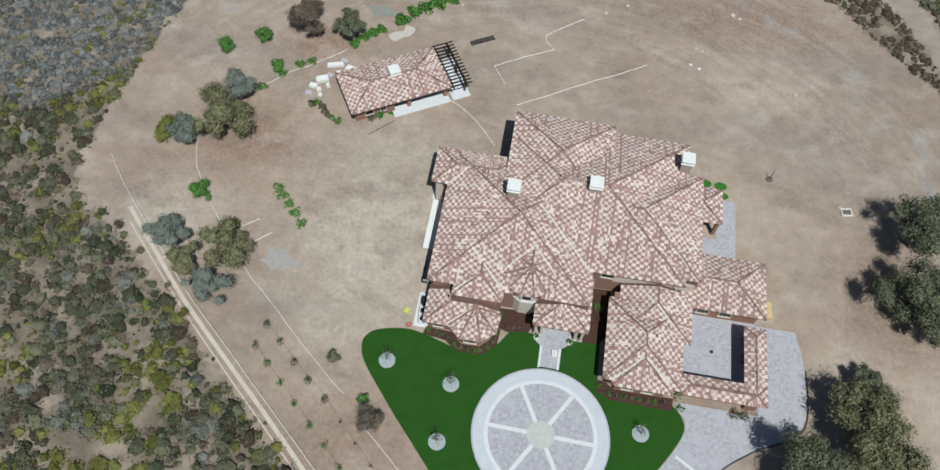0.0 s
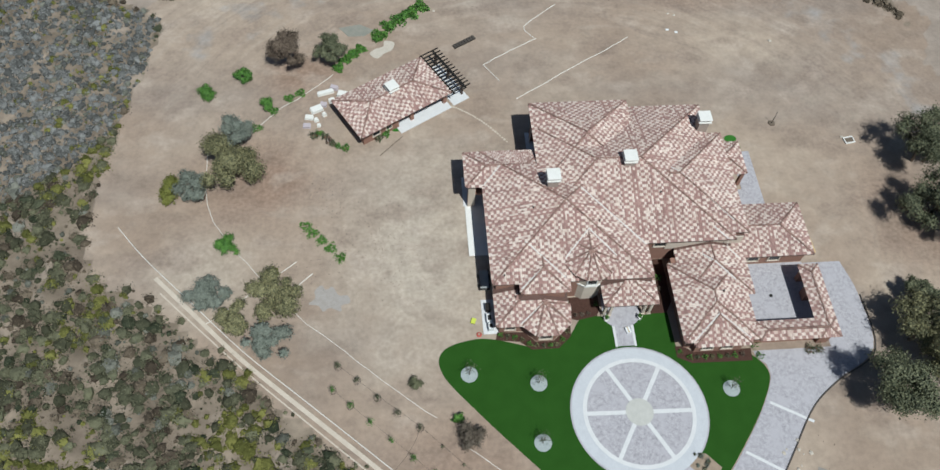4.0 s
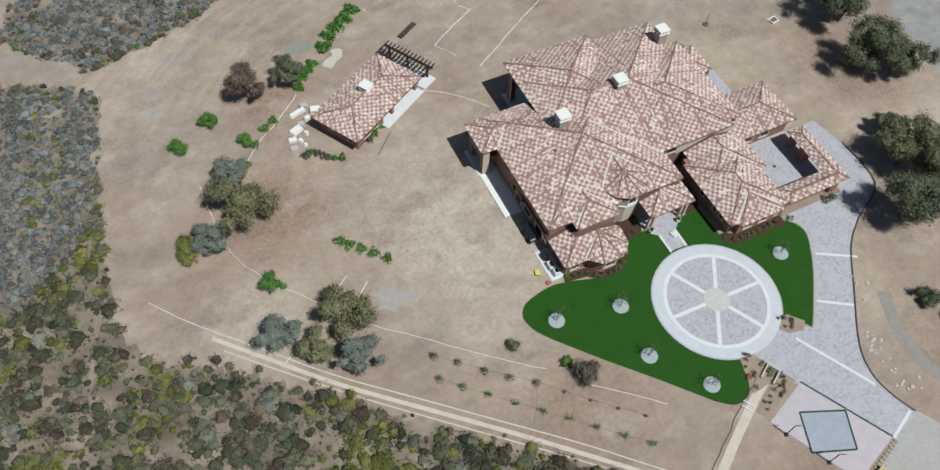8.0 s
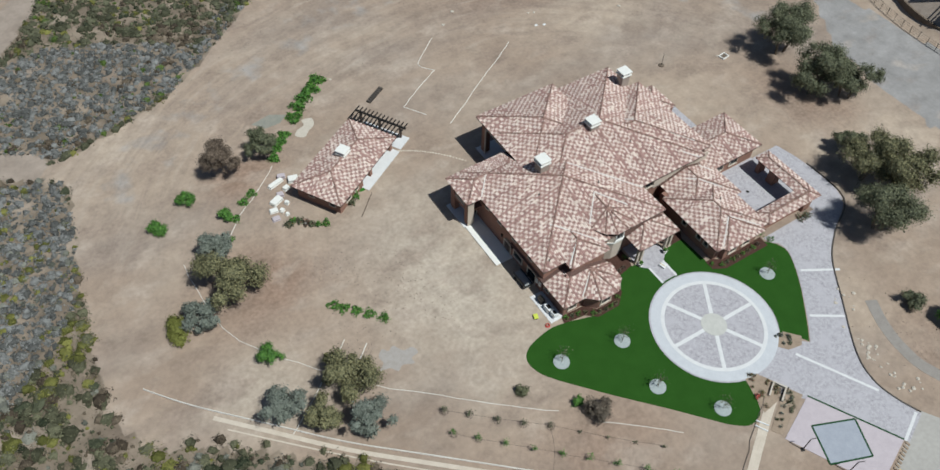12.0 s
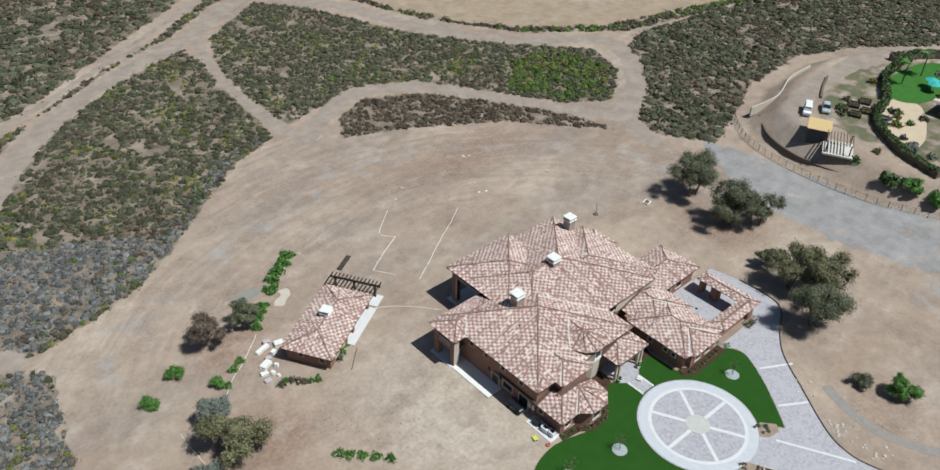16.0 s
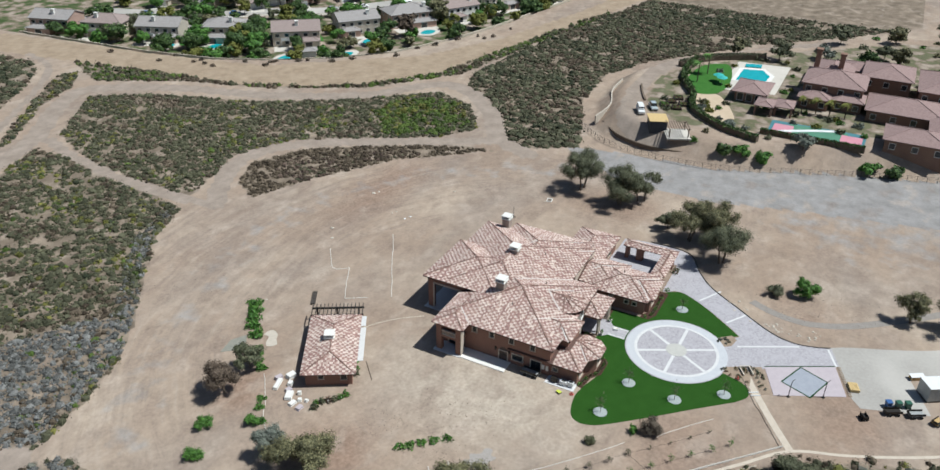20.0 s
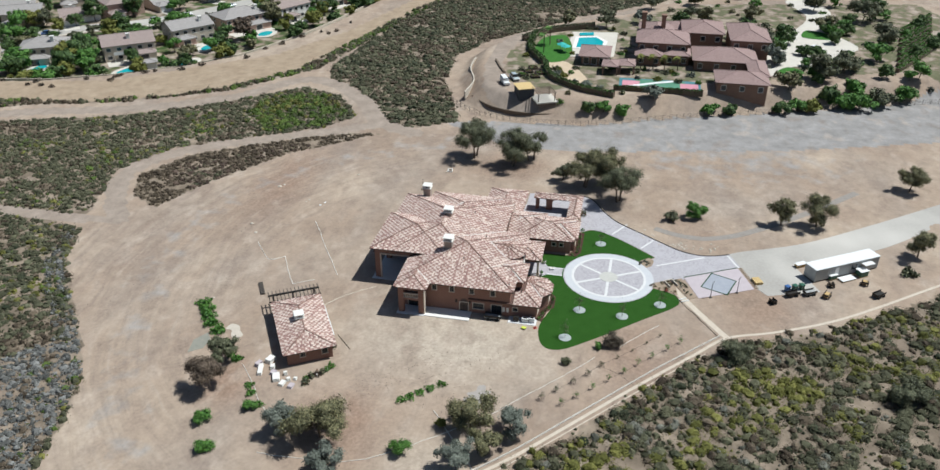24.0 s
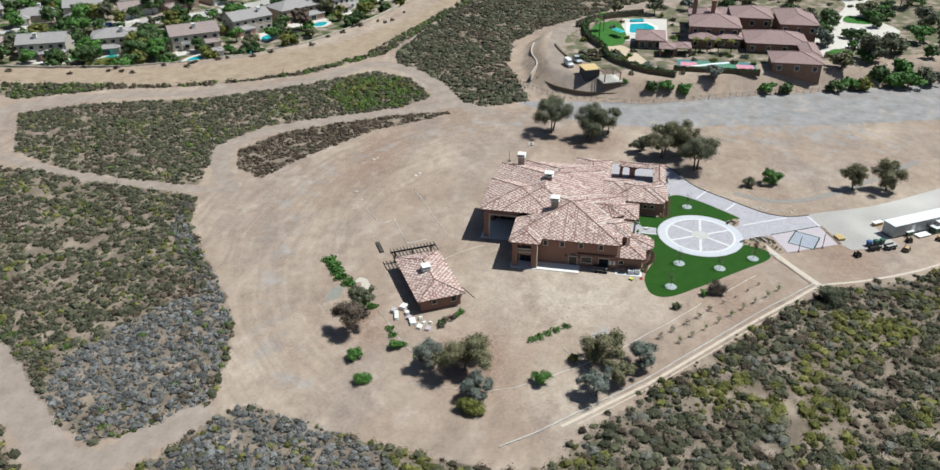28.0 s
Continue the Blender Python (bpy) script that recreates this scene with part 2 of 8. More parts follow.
ROOF_BASE = material("roof_underlay", (0.10, 0.06, 0.05), (0.14, 0.085, 0.07), 1.5, 0.95)
CAP_TILE = material("ridge_tile", (0.17, 0.105, 0.088), (0.30, 0.19, 0.155), 1.2, 0.85, 0.0, 6, 0, 0.5)
FLASHING = material("pale_flashing", (0.60, 0.56, 0.52), (0.70, 0.67, 0.63), 2.0, 0.6)
CAP_STONE = material("cast_stone", (0.66, 0.64, 0.59), (0.76, 0.74, 0.70), 1.5, 0.8, 0.01)
FASCIA = material("dark_wood_fascia", (0.075, 0.05, 0.04), (0.11, 0.075, 0.06), 3.0, 0.7)
DARK_METAL = material("dark_bronze_metal", (0.03, 0.027, 0.024), (0.05, 0.045, 0.04), 4.0, 0.5, 0, 8, 0.6)
GLASS = material("window_glass", (0.02, 0.025, 0.03), (0.03, 0.035, 0.04), 0.5, 0.06)
TURF = material("artificial_turf", (0.017, 0.060, 0.005), (0.025, 0.082, 0.009), 0.5, 0.95, 0.03, 60)
PAVING = material("stamped_concrete", (0.25, 0.235, 0.248), (0.52, 0.495, 0.515), 2.2, 0.85, 0.03, 4, spots=(0.42, 0.398, 0.418))
BAND = material("pale_concrete_band", (0.56, 0.55, 0.545), (0.66, 0.65, 0.64), 1.2, 0.85, 0.005, 9)
NEW_CONCRETE = material("new_concrete", (0.66, 0.64, 0.60), (0.76, 0.74, 0.70), 1.2, 0.85, 0.005, 9)
PAD_PINK = material("pink_concrete", (0.41, 0.355, 0.375), (0.50, 0.44, 0.455), 0.9, 0.85, 0.005, 9)
PAD_BLUE = material("blue_grey_concrete", (0.28, 0.295, 0.335), (0.36, 0.375, 0.415), 0.9, 0.85, 0.005, 9)
TURF_STRIP = material("turf_strip", (0.015, 0.05, 0.02), (0.025, 0.075, 0.03), 3, 0.95)
BARK = material("bark", (0.10, 0.075, 0.055), (0.19, 0.15, 0.115), 3.0, 0.95, 0.02)
LEAF = {
    "olive": material("olive_leaf", (0.066, 0.066, 0.030), (0.235, 0.218, 0.105), 0.6, 0.75, 0, 6, 0, 0.6),
    "dark": material("dark_leaf", (0.045, 0.053, 0.026), (0.158, 0.162, 0.088), 0.6, 0.75, 0, 6, 0, 0.6),
    "grey": material("grey_leaf", (0.112, 0.128, 0.104), (0.216, 0.232, 0.192), 0.6, 0.85, 0, 6, 0, 0.3),
    "green": material("green_leaf", (0.040, 0.112, 0.014), (0.104, 0.232, 0.032), 0.6, 0.75, 0, 6, 0, 0.6),
    "yellow": material("yellow_leaf", (0.104, 0.112, 0.024), (0.208, 0.212, 0.056), 0.6, 0.8, 0, 6, 0, 0.3),
    "red": material("red_brown_leaf", (0.075, 0.055, 0.042), (0.17, 0.13, 0.095), 0.6, 0.8, 0, 6, 0, 0.6),
    "sage": material("sage_twig", (0.117, 0.117, 0.111), (0.234, 0.234, 0.222), 0.6, 0.9, 0, 6, 0, 0.3),
    "brown": material("dry_twig", (0.086, 0.068, 0.050), (0.173, 0.144, 0.112), 0.6, 0.9, 0, 6, 0, 0.3),
    "scrub": material("scrub_leaf", (0.078, 0.083, 0.046), (0.174, 0.174, 0.100), 0.6, 0.85, 0, 6, 0, 0.3),
    "chaparral": material("chaparral_leaf", (0.042, 0.048, 0.035), (0.115, 0.122, 0.098), 0.6, 0.85, 0, 6, 0, 0.3),
    "lush": material("lush_leaf", (0.022, 0.052, 0.010), (0.088, 0.15, 0.034), 0.6, 0.75, 0, 6, 0, 0.6),
    "flower": material("flower", (0.35, 0.06, 0.05), (0.5, 0.12, 0.08), 2, 0.7, 0, 6, 0, 0.5),
}

SCRUB = {
    "yellow": material("yellow_scrub", (0.072, 0.074, 0.018), (0.205, 0.198, 0.056), 1.2, 0.85, 0, 6, tone=0.7),
    "chaparral": material("dark_chaparral", (0.047, 0.047, 0.027), (0.15, 0.147, 0.088), 1.2, 0.85, 0, 6, tone=0.8),
    "dark": material("dark_scrub", (0.024, 0.030, 0.016), (0.095, 0.10, 0.06), 1.2, 0.85, 0, 6, tone=0.8),
    "brown": material("dry_scrub", (0.05, 0.038, 0.026), (0.165, 0.13, 0.092), 1.2, 0.9, 0, 6, tone=0.8),
    "grey": material("grey_scrub", (0.085, 0.086, 0.068), (0.215, 0.213, 0.175), 1.2, 0.9, 0, 6, tone=0.7),
    "scrub": material("olive_scrub", (0.052, 0.053, 0.031), (0.125, 0.124, 0.076), 1.2, 0.88, 0, 6, tone=0.8),
    "sage": material("sage_scrub", (0.078, 0.078, 0.072), (0.228, 0.226, 0.214), 1.5, 0.9, 0, 6, tone=0.8),
    "green": material("green_scrub", (0.042, 0.068, 0.014), (0.118, 0.165, 0.040), 1.2, 0.85, 0, 6, tone=0.7),
    "red": material("red_brown_scrub", (0.05, 0.035, 0.028), (0.14, 0.10, 0.078), 1.2, 0.9, 0, 6, tone=0.7),
}


# ---- mesh helpers ----
def finish(name, me, mat, parent=None, label="", smooth=False):
    me.materials.append(mat)
    if smooth:
        for f in me.polygons:
            f.use_smooth = True
    ob = new(name, me)
    if parent is not None:
        ob.parent = parent
    if label:
        ob["label"] = label
    return ob


def part(name, bm, mat, parent=None, label=""):
    bmesh.ops.recalc_face_normals(bm, faces=bm.faces[:])
    me = bpy.data.meshes.new(name)
    bm.to_mesh(me)
    bm.free()
    return finish(name, me, mat, parent, label)


def sheet(name, verts, faces, mat, parent=None, label=""):
    me = bpy.data.meshes.new(name)
    me.from_pydata([tuple(v) for v in verts], [], [tuple(int(i) for i in f) for f in faces])
    me.update()
    return finish(name, me, mat, parent, label)


def tris(name, v, mat, parent=None, label=""):
    """A mesh of loose triangles from an (n, 3, 3) array."""
    count = len(v)
    me = bpy.data.meshes.new(name)
    me.vertices.add(count * 3)
    me.vertices.foreach_set("co", np.ascontiguousarray(v, dtype=np.float32).ravel())
    me.loops.add(count * 3)
    me.loops.foreach_set("vertex_index", np.arange(count * 3, dtype=np.int32))
    me.polygons.add(count)
    me.polygons.foreach_set("loop_start", np.arange(0, count * 3, 3, dtype=np.int32))
    me.update(calc_edges=True)
    return finish(name, me, mat, parent, label)


def empty(name, x=0, y=0, z=0, rz=0, **tags):
    ob = new(name)
    ob.matrix_basis = pose(x, y, z, 0, 0, rz)
    return tagged(ob, **tags)


def add_box(bm, x0, x1, y0, y1, z0, z1, bevel=0.0):
    r = bmesh.ops.create_cube(bm, size=1.0, matrix=Matrix.Translation(((x0 + x1) / 2, (y0 + y1) / 2, (z0 + z1) / 2)) @ Matrix.Diagonal((x1 - x0, y1 - y0, z1 - z0, 1)))
    if bevel:
        es = {e for v in r["verts"] for e in v.link_edges}
        bmesh.ops.bevel(bm, geom=list(es), offset=bevel, segments=1, affect="EDGES")
    return r["verts"]


def box(x0, x1, y0, y1, z0, z1, bevel=0.0):
    bm = bmesh.new()
    add_box(bm, x0, x1, y0, y1, z0, z1, bevel)
    return bm


def boxes(*rows):
    bm = bmesh.new()
    for r in rows:
        add_box(bm, *r)
    return bm


def rod(bm, a, b, r0, r1=None, sides=6):
    a, b = Vector(a), Vector(b)
    m = Matrix.Translation((a + b) / 2) @ (b - a).to_track_quat("Z", "Y").to_matrix().to_4x4()
    bmesh.ops.create_cone(bm, cap_ends=True, segments=sides, radius1=r0, radius2=r0 if r1 is None else r1, depth=(b - a).length, matrix=m)


def tube(bm, pts, r, sides=6):
    """One joined tube along a line of points."""
    pts = [Vector(p) for p in pts]
    rings = []
    for i, p in enumerate(pts):
        d = (pts[min(i + 1, len(pts) - 1)] - pts[max(i - 1, 0)]).normalized()
        s = d.cross(Vector((0, 0, 1)))
        s = s.normalized() if s.length > 1e-6 else Vector((1, 0, 0))
        u = s.cross(d)
        rings.append([bm.verts.new(p + (s * math.cos(2 * math.pi * k / sides) + u * math.sin(2 * math.pi * k / sides)) * r) for k in range(sides)])
    for a, b in zip(rings[:-1], rings[1:]):
        for k in range(sides):
            bm.faces.new((a[k], a[(k + 1) % sides], b[(k + 1) % sides], b[k]))
    bm.faces.new(rings[0])
    bm.faces.new(rings[-1])


def slab(pts, z0, z1, bm=None):
    """A flat plate over a plan outline."""
    bm = bm or bmesh.new()
    top = [bm.verts.new((x, y, z1)) for x, y in pts]
    low = [bm.verts.new((x, y, z0)) for x, y in pts]
    bm.faces.new(top)
    for i in range(len(pts)):
        j = (i + 1) % len(pts)
        bm.faces.new((top[j], top[i], low[i], low[j]))
    return bm


def smooth_line(pts, n=6, closed=False):
    """Catmull-Rom through plan points."""
    p = [np.array(q, float) for q in pts]
    k = len(p)
    out = []
    for i in range(k if closed else k - 1):
        a, b, c, d = (p[(i + j - 1) % k] if closed else p[min(max(i + j - 1, 0), k - 1)] for j in range(4))
        for s in np.arange(n) / n:
            out.append(tuple(0.5 * (2 * b + (c - a) * s + (2 * a - 5 * b + 4 * c - d) * s * s + (3 * b - a - 3 * c + d) * s ** 3)))
    if not closed:
        out.append(tuple(p[-1]))
    return out


def strip(pts, width):
    """The plan outline of a line with a width."""
    p = np.array(pts, float)
    d = np.gradient(p, axis=0)
    d /= np.linalg.norm(d, axis=1)[:, None]
    q = np.stack([-d[:, 1], d[:, 0]], 1) * width / 2
    return [tuple(v) for v in p + q] + [tuple(v) for v in (p - q)[::-1]]


def inside(px, py, poly):
    """Which plan points lie in the outline."""
    poly = np.array(poly, float)
    x0, y0 = poly[:, 0], poly[:, 1]
    x1, y1 = np.roll(x0, -1), np.roll(y0, -1)
    r = np.zeros(np.shape(px), bool)
    for a, b, c, d in zip(x0, y0, x1, y1):
        if b != d:
            r ^= ((b > py) != (d > py)) & (px < (c - a) * (py - b) / (d - b) + a)
    return r


def off_line(px, py, pts):
    """How far plan points lie from a line."""
    best = np.full(np.shape(px), 1e9)
    for (a, b), (c, d) in zip(pts[:-1], pts[1:]):
        ux, uy = c - a, d - b
        s = np.clip(((px - a) * ux + (py - b) * uy) / (ux * ux + uy * uy), 0, 1)
        best = np.minimum(best, np.hypot(px - a - s * ux, py - b - s * uy))
    return best


# ---- plan of the grounds ----
TRAIL_S = smooth_line([(-49.5, 52.3), (-44.3, 47), (-37.4, 40), (-29.5, 33), (-21, 25.6), (-14.6, 19.8), (-9, 14.6), (-3.2, 9), (0.1, 0.9), (5.4, -9.3), (12.2, -18.9), (19.1, -27.8), (32, -45), (60, -85)])
TRAIL_W = smooth_line([(-58, 106), (-70, 117), (-63, 130), (-50, 148), (-42, 160), (-27, 178), (-6, 193), (17, 203), (38, 219), (52, 223), (66, 201), (75, 172), (90, 147), (109, 133), (107.5, 120.5), (95, 107), (80, 97), (74, 86)])
TRAIL_THIN = smooth_line([(-90, 140), (-41, 178), (-20, 192), (10, 212), (56, 247), (66, 270)])
TRAIL_LOOP = smooth_line([(14, 136), (24, 143), (36, 147.5), (50, 141), (62, 123), (72, 106), (78, 97)])
TRAIL_FORK = smooth_line([(13, 140), (12.5, 150), (13, 166), (16, 186), (20, 200)])
NW_BRUSH = [(-55, 143), (-43, 157), (-27, 174.5), (-6, 189), (15, 198), (14.2, 186), (11.3, 167), (9.8, 147), (8, 141), (-2.6, 137), (-13.7, 128), (-26, 117.3), (-35.3, 110.6), (-46, 107), (-54.7, 105), (-60, 109), (-66, 118), (-61, 132)]
LOOP_BRUSH = [(23.6, 200.5), (47.7, 217.7), (58.1, 203.4), (70.6, 168), (89.8, 142.5), (103, 128.5), (97.6, 115.2), (83.1, 105.2), (73, 111), (64, 125), (52, 144), (36, 151), (24, 147), (14.5, 144), (14.2, 160), (16.5, 180)]
LENS_BRUSH = [(20.6, 131), (25, 139), (36, 144), (49, 137), (60.5, 121), (70, 103), (71.5, 94.6), (64.3, 102.6), (53.7, 114.3), (34.7, 125.5)]
SW_BRUSH = [(-60, 60), (-58.8, 55.5), (-56.4, 52), (-53.6, 50.2), (-48.9, 47.2), (-44.3, 43.6), (-37.8, 38), (-29.6, 31), (-21.4, 23.6), (-15.4, 18.2), (-9.6, 13), (-4, 6.3), (-1.9, 0.5), (3.2, -10.5), (10.3, -20.5), (17.3, -29.5), (29, -46), (58, -88), (40, -150), (-60, -150), (-180, -60), (-190, 60), (-150, 112), (-75, 111), (-62, 105.5), (-54.4, 100.6), (-55.3, 91), (-57, 83), (-58.4, 76), (-59, 71), (-59.6, 64)]
STRIP_BRUSH = [(-80, 146), (-40.5, 175.5), (-18, 189), (12, 209), (55, 242), (62, 240), (50, 229), (36, 223.5), (15, 208), (-8, 197.5), (-30, 182), (-47, 163), (-56, 149), (-66, 133), (-74, 121)]
UPPER_BRUSH = [(-42, 180.5), (-20, 195), (8, 216), (54, 250), (61, 262), (58, 300), (-40, 420), (-330, 380), (-330, 110), (-150, 116), (-77, 118), (-86, 143)]
BAND_BRUSH = [(58, 228), (72, 203), (80, 176), (95, 151), (112, 138), (122, 131), (160, 125), (219, 113), (219, 116), (197, 121.5), (160, 129), (118, 138), (97.5, 153), (86.5, 167), (77, 190), (74, 218), (68, 250)]
NE_BRUSH = [(330, 90), (219, 113), (160, 124), (124, 128), (113, 124), (106, 113), (84, 99), (77.5, 88), (85, 76.5), (94, 79), (118, 87.5), (143, 90), (164, 82), (205, 52), (235, 22), (330, -60)]
DRY_BAND = [(60, 300), (68, 250), (74, 218), (77, 190), (86.5, 167), (97.5, 153), (118, 138), (160, 129), (219, 116), (330, 92), (330, 110), (217, 126), (166, 137), (132, 152), (112, 175), (96, 193), (88, 231), (78, 300)]
GRAVEL = [(83, 79), (86, 70), (87.5, 54.7), (88.9, 39), (96.6, 22), (102.6, 6.4), (108.4, -10.4), (124.5, -50), (180, -110), (120, -110), (96, -52), (82, -10), (76, 20), (70, 40), (72, 62)]
NEIGHBOUR = [(125.8, -52), (109.2, -10), (103.4, 6.8), (97, 22), (90.3, 39), (89, 54.7), (92, 66), (97.8, 76.3), (118.8, 83.3), (141.3, 84.7), (161.2, 77.4), (197, 47), (230, 11.4), (250, -90), (160, -110)]


ESTATE_TRACK = smooth_line([(93, 57), (96, 64), (102, 69), (111, 71), (133, 73.2), (158, 69), (183.5, 51), (204, 26)], 5)
RUTS = [smooth_line(q, 6) for q in ([(-48, 96), (-36, 103), (-22, 110), (-6, 116), (12, 118), (30, 114), (48, 104), (60, 90), (70, 74)], [(-50, 90), (-34, 97), (-12, 104), (8, 108), (28, 104), (44, 96), (56, 84)], [(-20, 64), (-24, 52), (-20, 44), (-14, 40)], [(-52, 100), (-40, 112), (-20, 124), (4, 134), (14, 138)], [(50, 60), (62, 40), (72, 20), (76, 0), (70, -20)], [(60, 64), (74, 50), (84, 28), (92, 6)], [(-52, 84), (-40, 94), (-22, 101), (-2, 104), (16, 101), (30, 94)], [(-46, 100), (-30, 114), (-8, 124), (16, 126), (38, 118), (56, 104)], [(-24, 62), (-30, 74), (-40, 80), (-52, 80)], [(34, 92), (50, 84), (60, 72), (68, 58), (74, 36)], [(-22, 42), (-16, 50), (-12, 62), (-6, 76), (-4, 92)])]
SUBURB_EDGE = [(78, 330), (87, 236), (92, 214), (101, 196), (114, 178), (130, 163), (159, 151), (180, 146), (232, 137), (340, 118)]
SUBURB = SUBURB_EDGE + [(4200, 100), (4200, 4200), (78, 4200)]


# ---- ground ----
def masks(x, y):
    w = 0 * x
    tr = np.maximum.reduce([1.0 * (off_line(x, y, TRAIL_W) < 2.8), 1.0 * (off_line(x, y, TRAIL_THIN) < 1.1), 1.0 * (off_line(x, y, TRAIL_LOOP) < 2.4), 1.0 * (off_line(x, y, TRAIL_FORK) < 1.6)])
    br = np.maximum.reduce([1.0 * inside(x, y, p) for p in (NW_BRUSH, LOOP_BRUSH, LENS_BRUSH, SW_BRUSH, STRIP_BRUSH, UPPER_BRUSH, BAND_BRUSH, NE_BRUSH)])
    gr = 1.0 * inside(x, y, GRAVEL)
    gr = np.maximum(gr, 0.5 * np.exp(-(((x - 76) / 30) ** 2 + ((y - 2) / 48) ** 2)))
    dr = 1.0 * inside(x, y, DRY_BAND)
    du = np.exp(-(((x + 14) / 14) ** 2 + ((y - 54) / 22) ** 2)) + 0.8 * np.exp(-(((x + 43) / 9) ** 2 + ((y - 52) / 9) ** 2))
    re = 0.45 * np.exp(-(((x + 34) / 26) ** 2 + ((y - 66) / 34) ** 2)) + np.exp(-(((x - 40) / 25) ** 2 + ((y - 108) / 9) ** 2)) + 0.8 * np.exp(-(((x + 37) / 7) ** 2 + ((y - 68) / 6) ** 2)) + 0.8 * np.exp(-(((x + 31) / 6) ** 2 + ((y - 88) / 5) ** 2)) + 0.9 * np.exp(-(((x - 58) / 10) ** 2 + ((y - 56) / 12) ** 2)) + 0.35 * inside(x, y, NEIGHBOUR) + 0.75 * np.exp(-(((x + 12) / 15) ** 2 + ((y - 24) / 9) ** 2)) + 0.8 * np.exp(-(((x - 8) / 12) ** 2 + ((y - 2) / 9) ** 2)) + 0.6 * np.exp(-(((x - 36) / 9) ** 2 + ((y - 14) / 12) ** 2))
    tr = np.maximum(tr, 1.0 * (off_line(x, y, ESTATE_TRACK) < 2.8))
    ru = w + 0.0
    for k, line in enumerate(RUTS):
        ru = np.maximum(ru, np.exp(-(off_line(x, y, line) / 7.0) ** 2) * (0.95 if k in (0, 1, 3, 6, 7) else 0.35))
    gr = np.maximum(gr, 0.42 * np.exp(-((off_line(x, y, RUTS[0])) / 9.0) ** 2))
    gr = np.maximum(gr, 0.5 * inside(x, y, SUBURB))
    ga = 1.0 * inside(x, y, SUBURB) + 0.75 * inside(x, y, NEIGHBOUR) * (off_line(x, y, NEIGHBOUR) > 14)
    return dict(garden=ga, rut=ru, brush=br, trail=tr, gravel=gr, dry=dr, dust=du, red=re)


def height(x, y):
    """The lie of the land: level at the house, a raised lot to the east and lower streets to the north."""
    x, y = np.asarray(x, float), np.asarray(y, float)
    d = off_line(x, y, NEIGHBOUR + NEIGHBOUR[:1])
    up = np.where(inside(x, y, NEIGHBOUR), np.clip(d / 6.5, 0, 1) * 4.5, 0.0)
    d2 = off_line(x, y, SUBURB_EDGE)
    down = np.where(inside(x, y, SUBURB), -np.clip(d2 / 9.0, 0, 1) * 6.0, 0.0)
    return up + down


def build_ground():
    inner = np.arange(-150, 262, 1.25)
    outer = np.array([4000, 2000, 1000, 600, 400, 320.0])
    xs = np.concatenate([-outer + 60, inner, (outer + 60)[::-1]])
    ys_in = np.arange(-110, 322, 1.25)
    ys = np.concatenate([-outer + 90, ys_in, (outer + 90)[::-1]])
    xs, ys = np.sort(xs), np.sort(ys)
    gx, gy = np.meshgrid(xs, ys)
    fx, fy = gx.ravel(), gy.ravel()
    fz = np.where((fx > -50) & (fx < 50) & (fy > -5) & (fy < 100), 0.0, 0.03 * np.sin(0.31 * fx + 1.3 * np.sin(0.17 * fy)) * np.sin(0.27 * fy + np.sin(0.23 * fx))) + height(fx, fy)
    nx, ny = len(xs), len(ys)
    idx = np.arange(nx * ny).reshape(ny, nx)
    faces = np.stack([idx[:-1, :-1], idx[:-1, 1:], idx[1:, 1:], idx[1:, :-1]], -1).reshape(-1, 4)
    me = bpy.data.meshes.new("ground")
    me.vertices.add(len(fx))
    me.vertices.foreach_set("co", np.stack([fx, fy, fz], 1).astype(np.float32).ravel())
    me.loops.add(len(faces) * 4)
    me.loops.foreach_set("vertex_index", faces.astype(np.int32).ravel())
    me.polygons.add(len(faces))
    me.polygons.foreach_set("loop_start", np.arange(0, len(faces) * 4, 4, dtype=np.int32))
    me.update(calc_edges=True)
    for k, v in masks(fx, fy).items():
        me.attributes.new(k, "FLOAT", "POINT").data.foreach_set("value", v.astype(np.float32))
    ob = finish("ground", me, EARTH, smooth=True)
    tagged(ob, label="graded tan dirt with tracks, brush soil and gravel patches", category="ground", kind="structure")


build_ground()


def plate(name, pts, z0, z1, mat, label, category, parent=None):
    ob = part(name, slab(pts, z0, z1), mat, parent)
    return tagged(ob, label=label, category=category, kind="structure")


# ---- paving, lawn and drive ----
CX, CY, CR = 12.15, 30.0, 8.5


def arc(r, a0=0, a1=360, n=72, cx=CX, cy=CY):
    return [(cx + r * math.cos(radians(a0 + (a1 - a0) * i / n)), cy + r * math.sin(radians(a0 + (a1 - a0) * i / n))) for i in range(n if a1 - a0 == 360 else n + 1)]


LAWN = smooth_line([(10.4, 43.2), (6.8, 43.2), (4.6, 40.6), (0.5, 39.4), (-4.2, 40.6), (-7.2, 41.0), (-10.9, 40.2), (-12.4, 38.6), (-12.0, 36.3), (-10.4, 34)], 5) + [(-6.3, 29.3), (-1, 23.6)] + smooth_line([(3.6, 18.4), (5.7, 16.9), (7.9, 17.2), (9.0, 18.8), (9.6, 20.6)], 5) + [(15.4, 24), (20.4, 22.6)] + smooth_line([(21.2, 21.4), (23.5, 24.0), (27.4, 29.0), (29.8, 33.2), (29.6, 35.2), (28.6, 36.4)], 4) + [(28.4, 36.6), (20, 36.6), (18.6, 37.4), (18.4, 43.5), (15.6, 43.2)]
plate("lawn", LAWN, -0.05, 0.035, TURF, "flat deep green artificial turf lawn", "lawn")
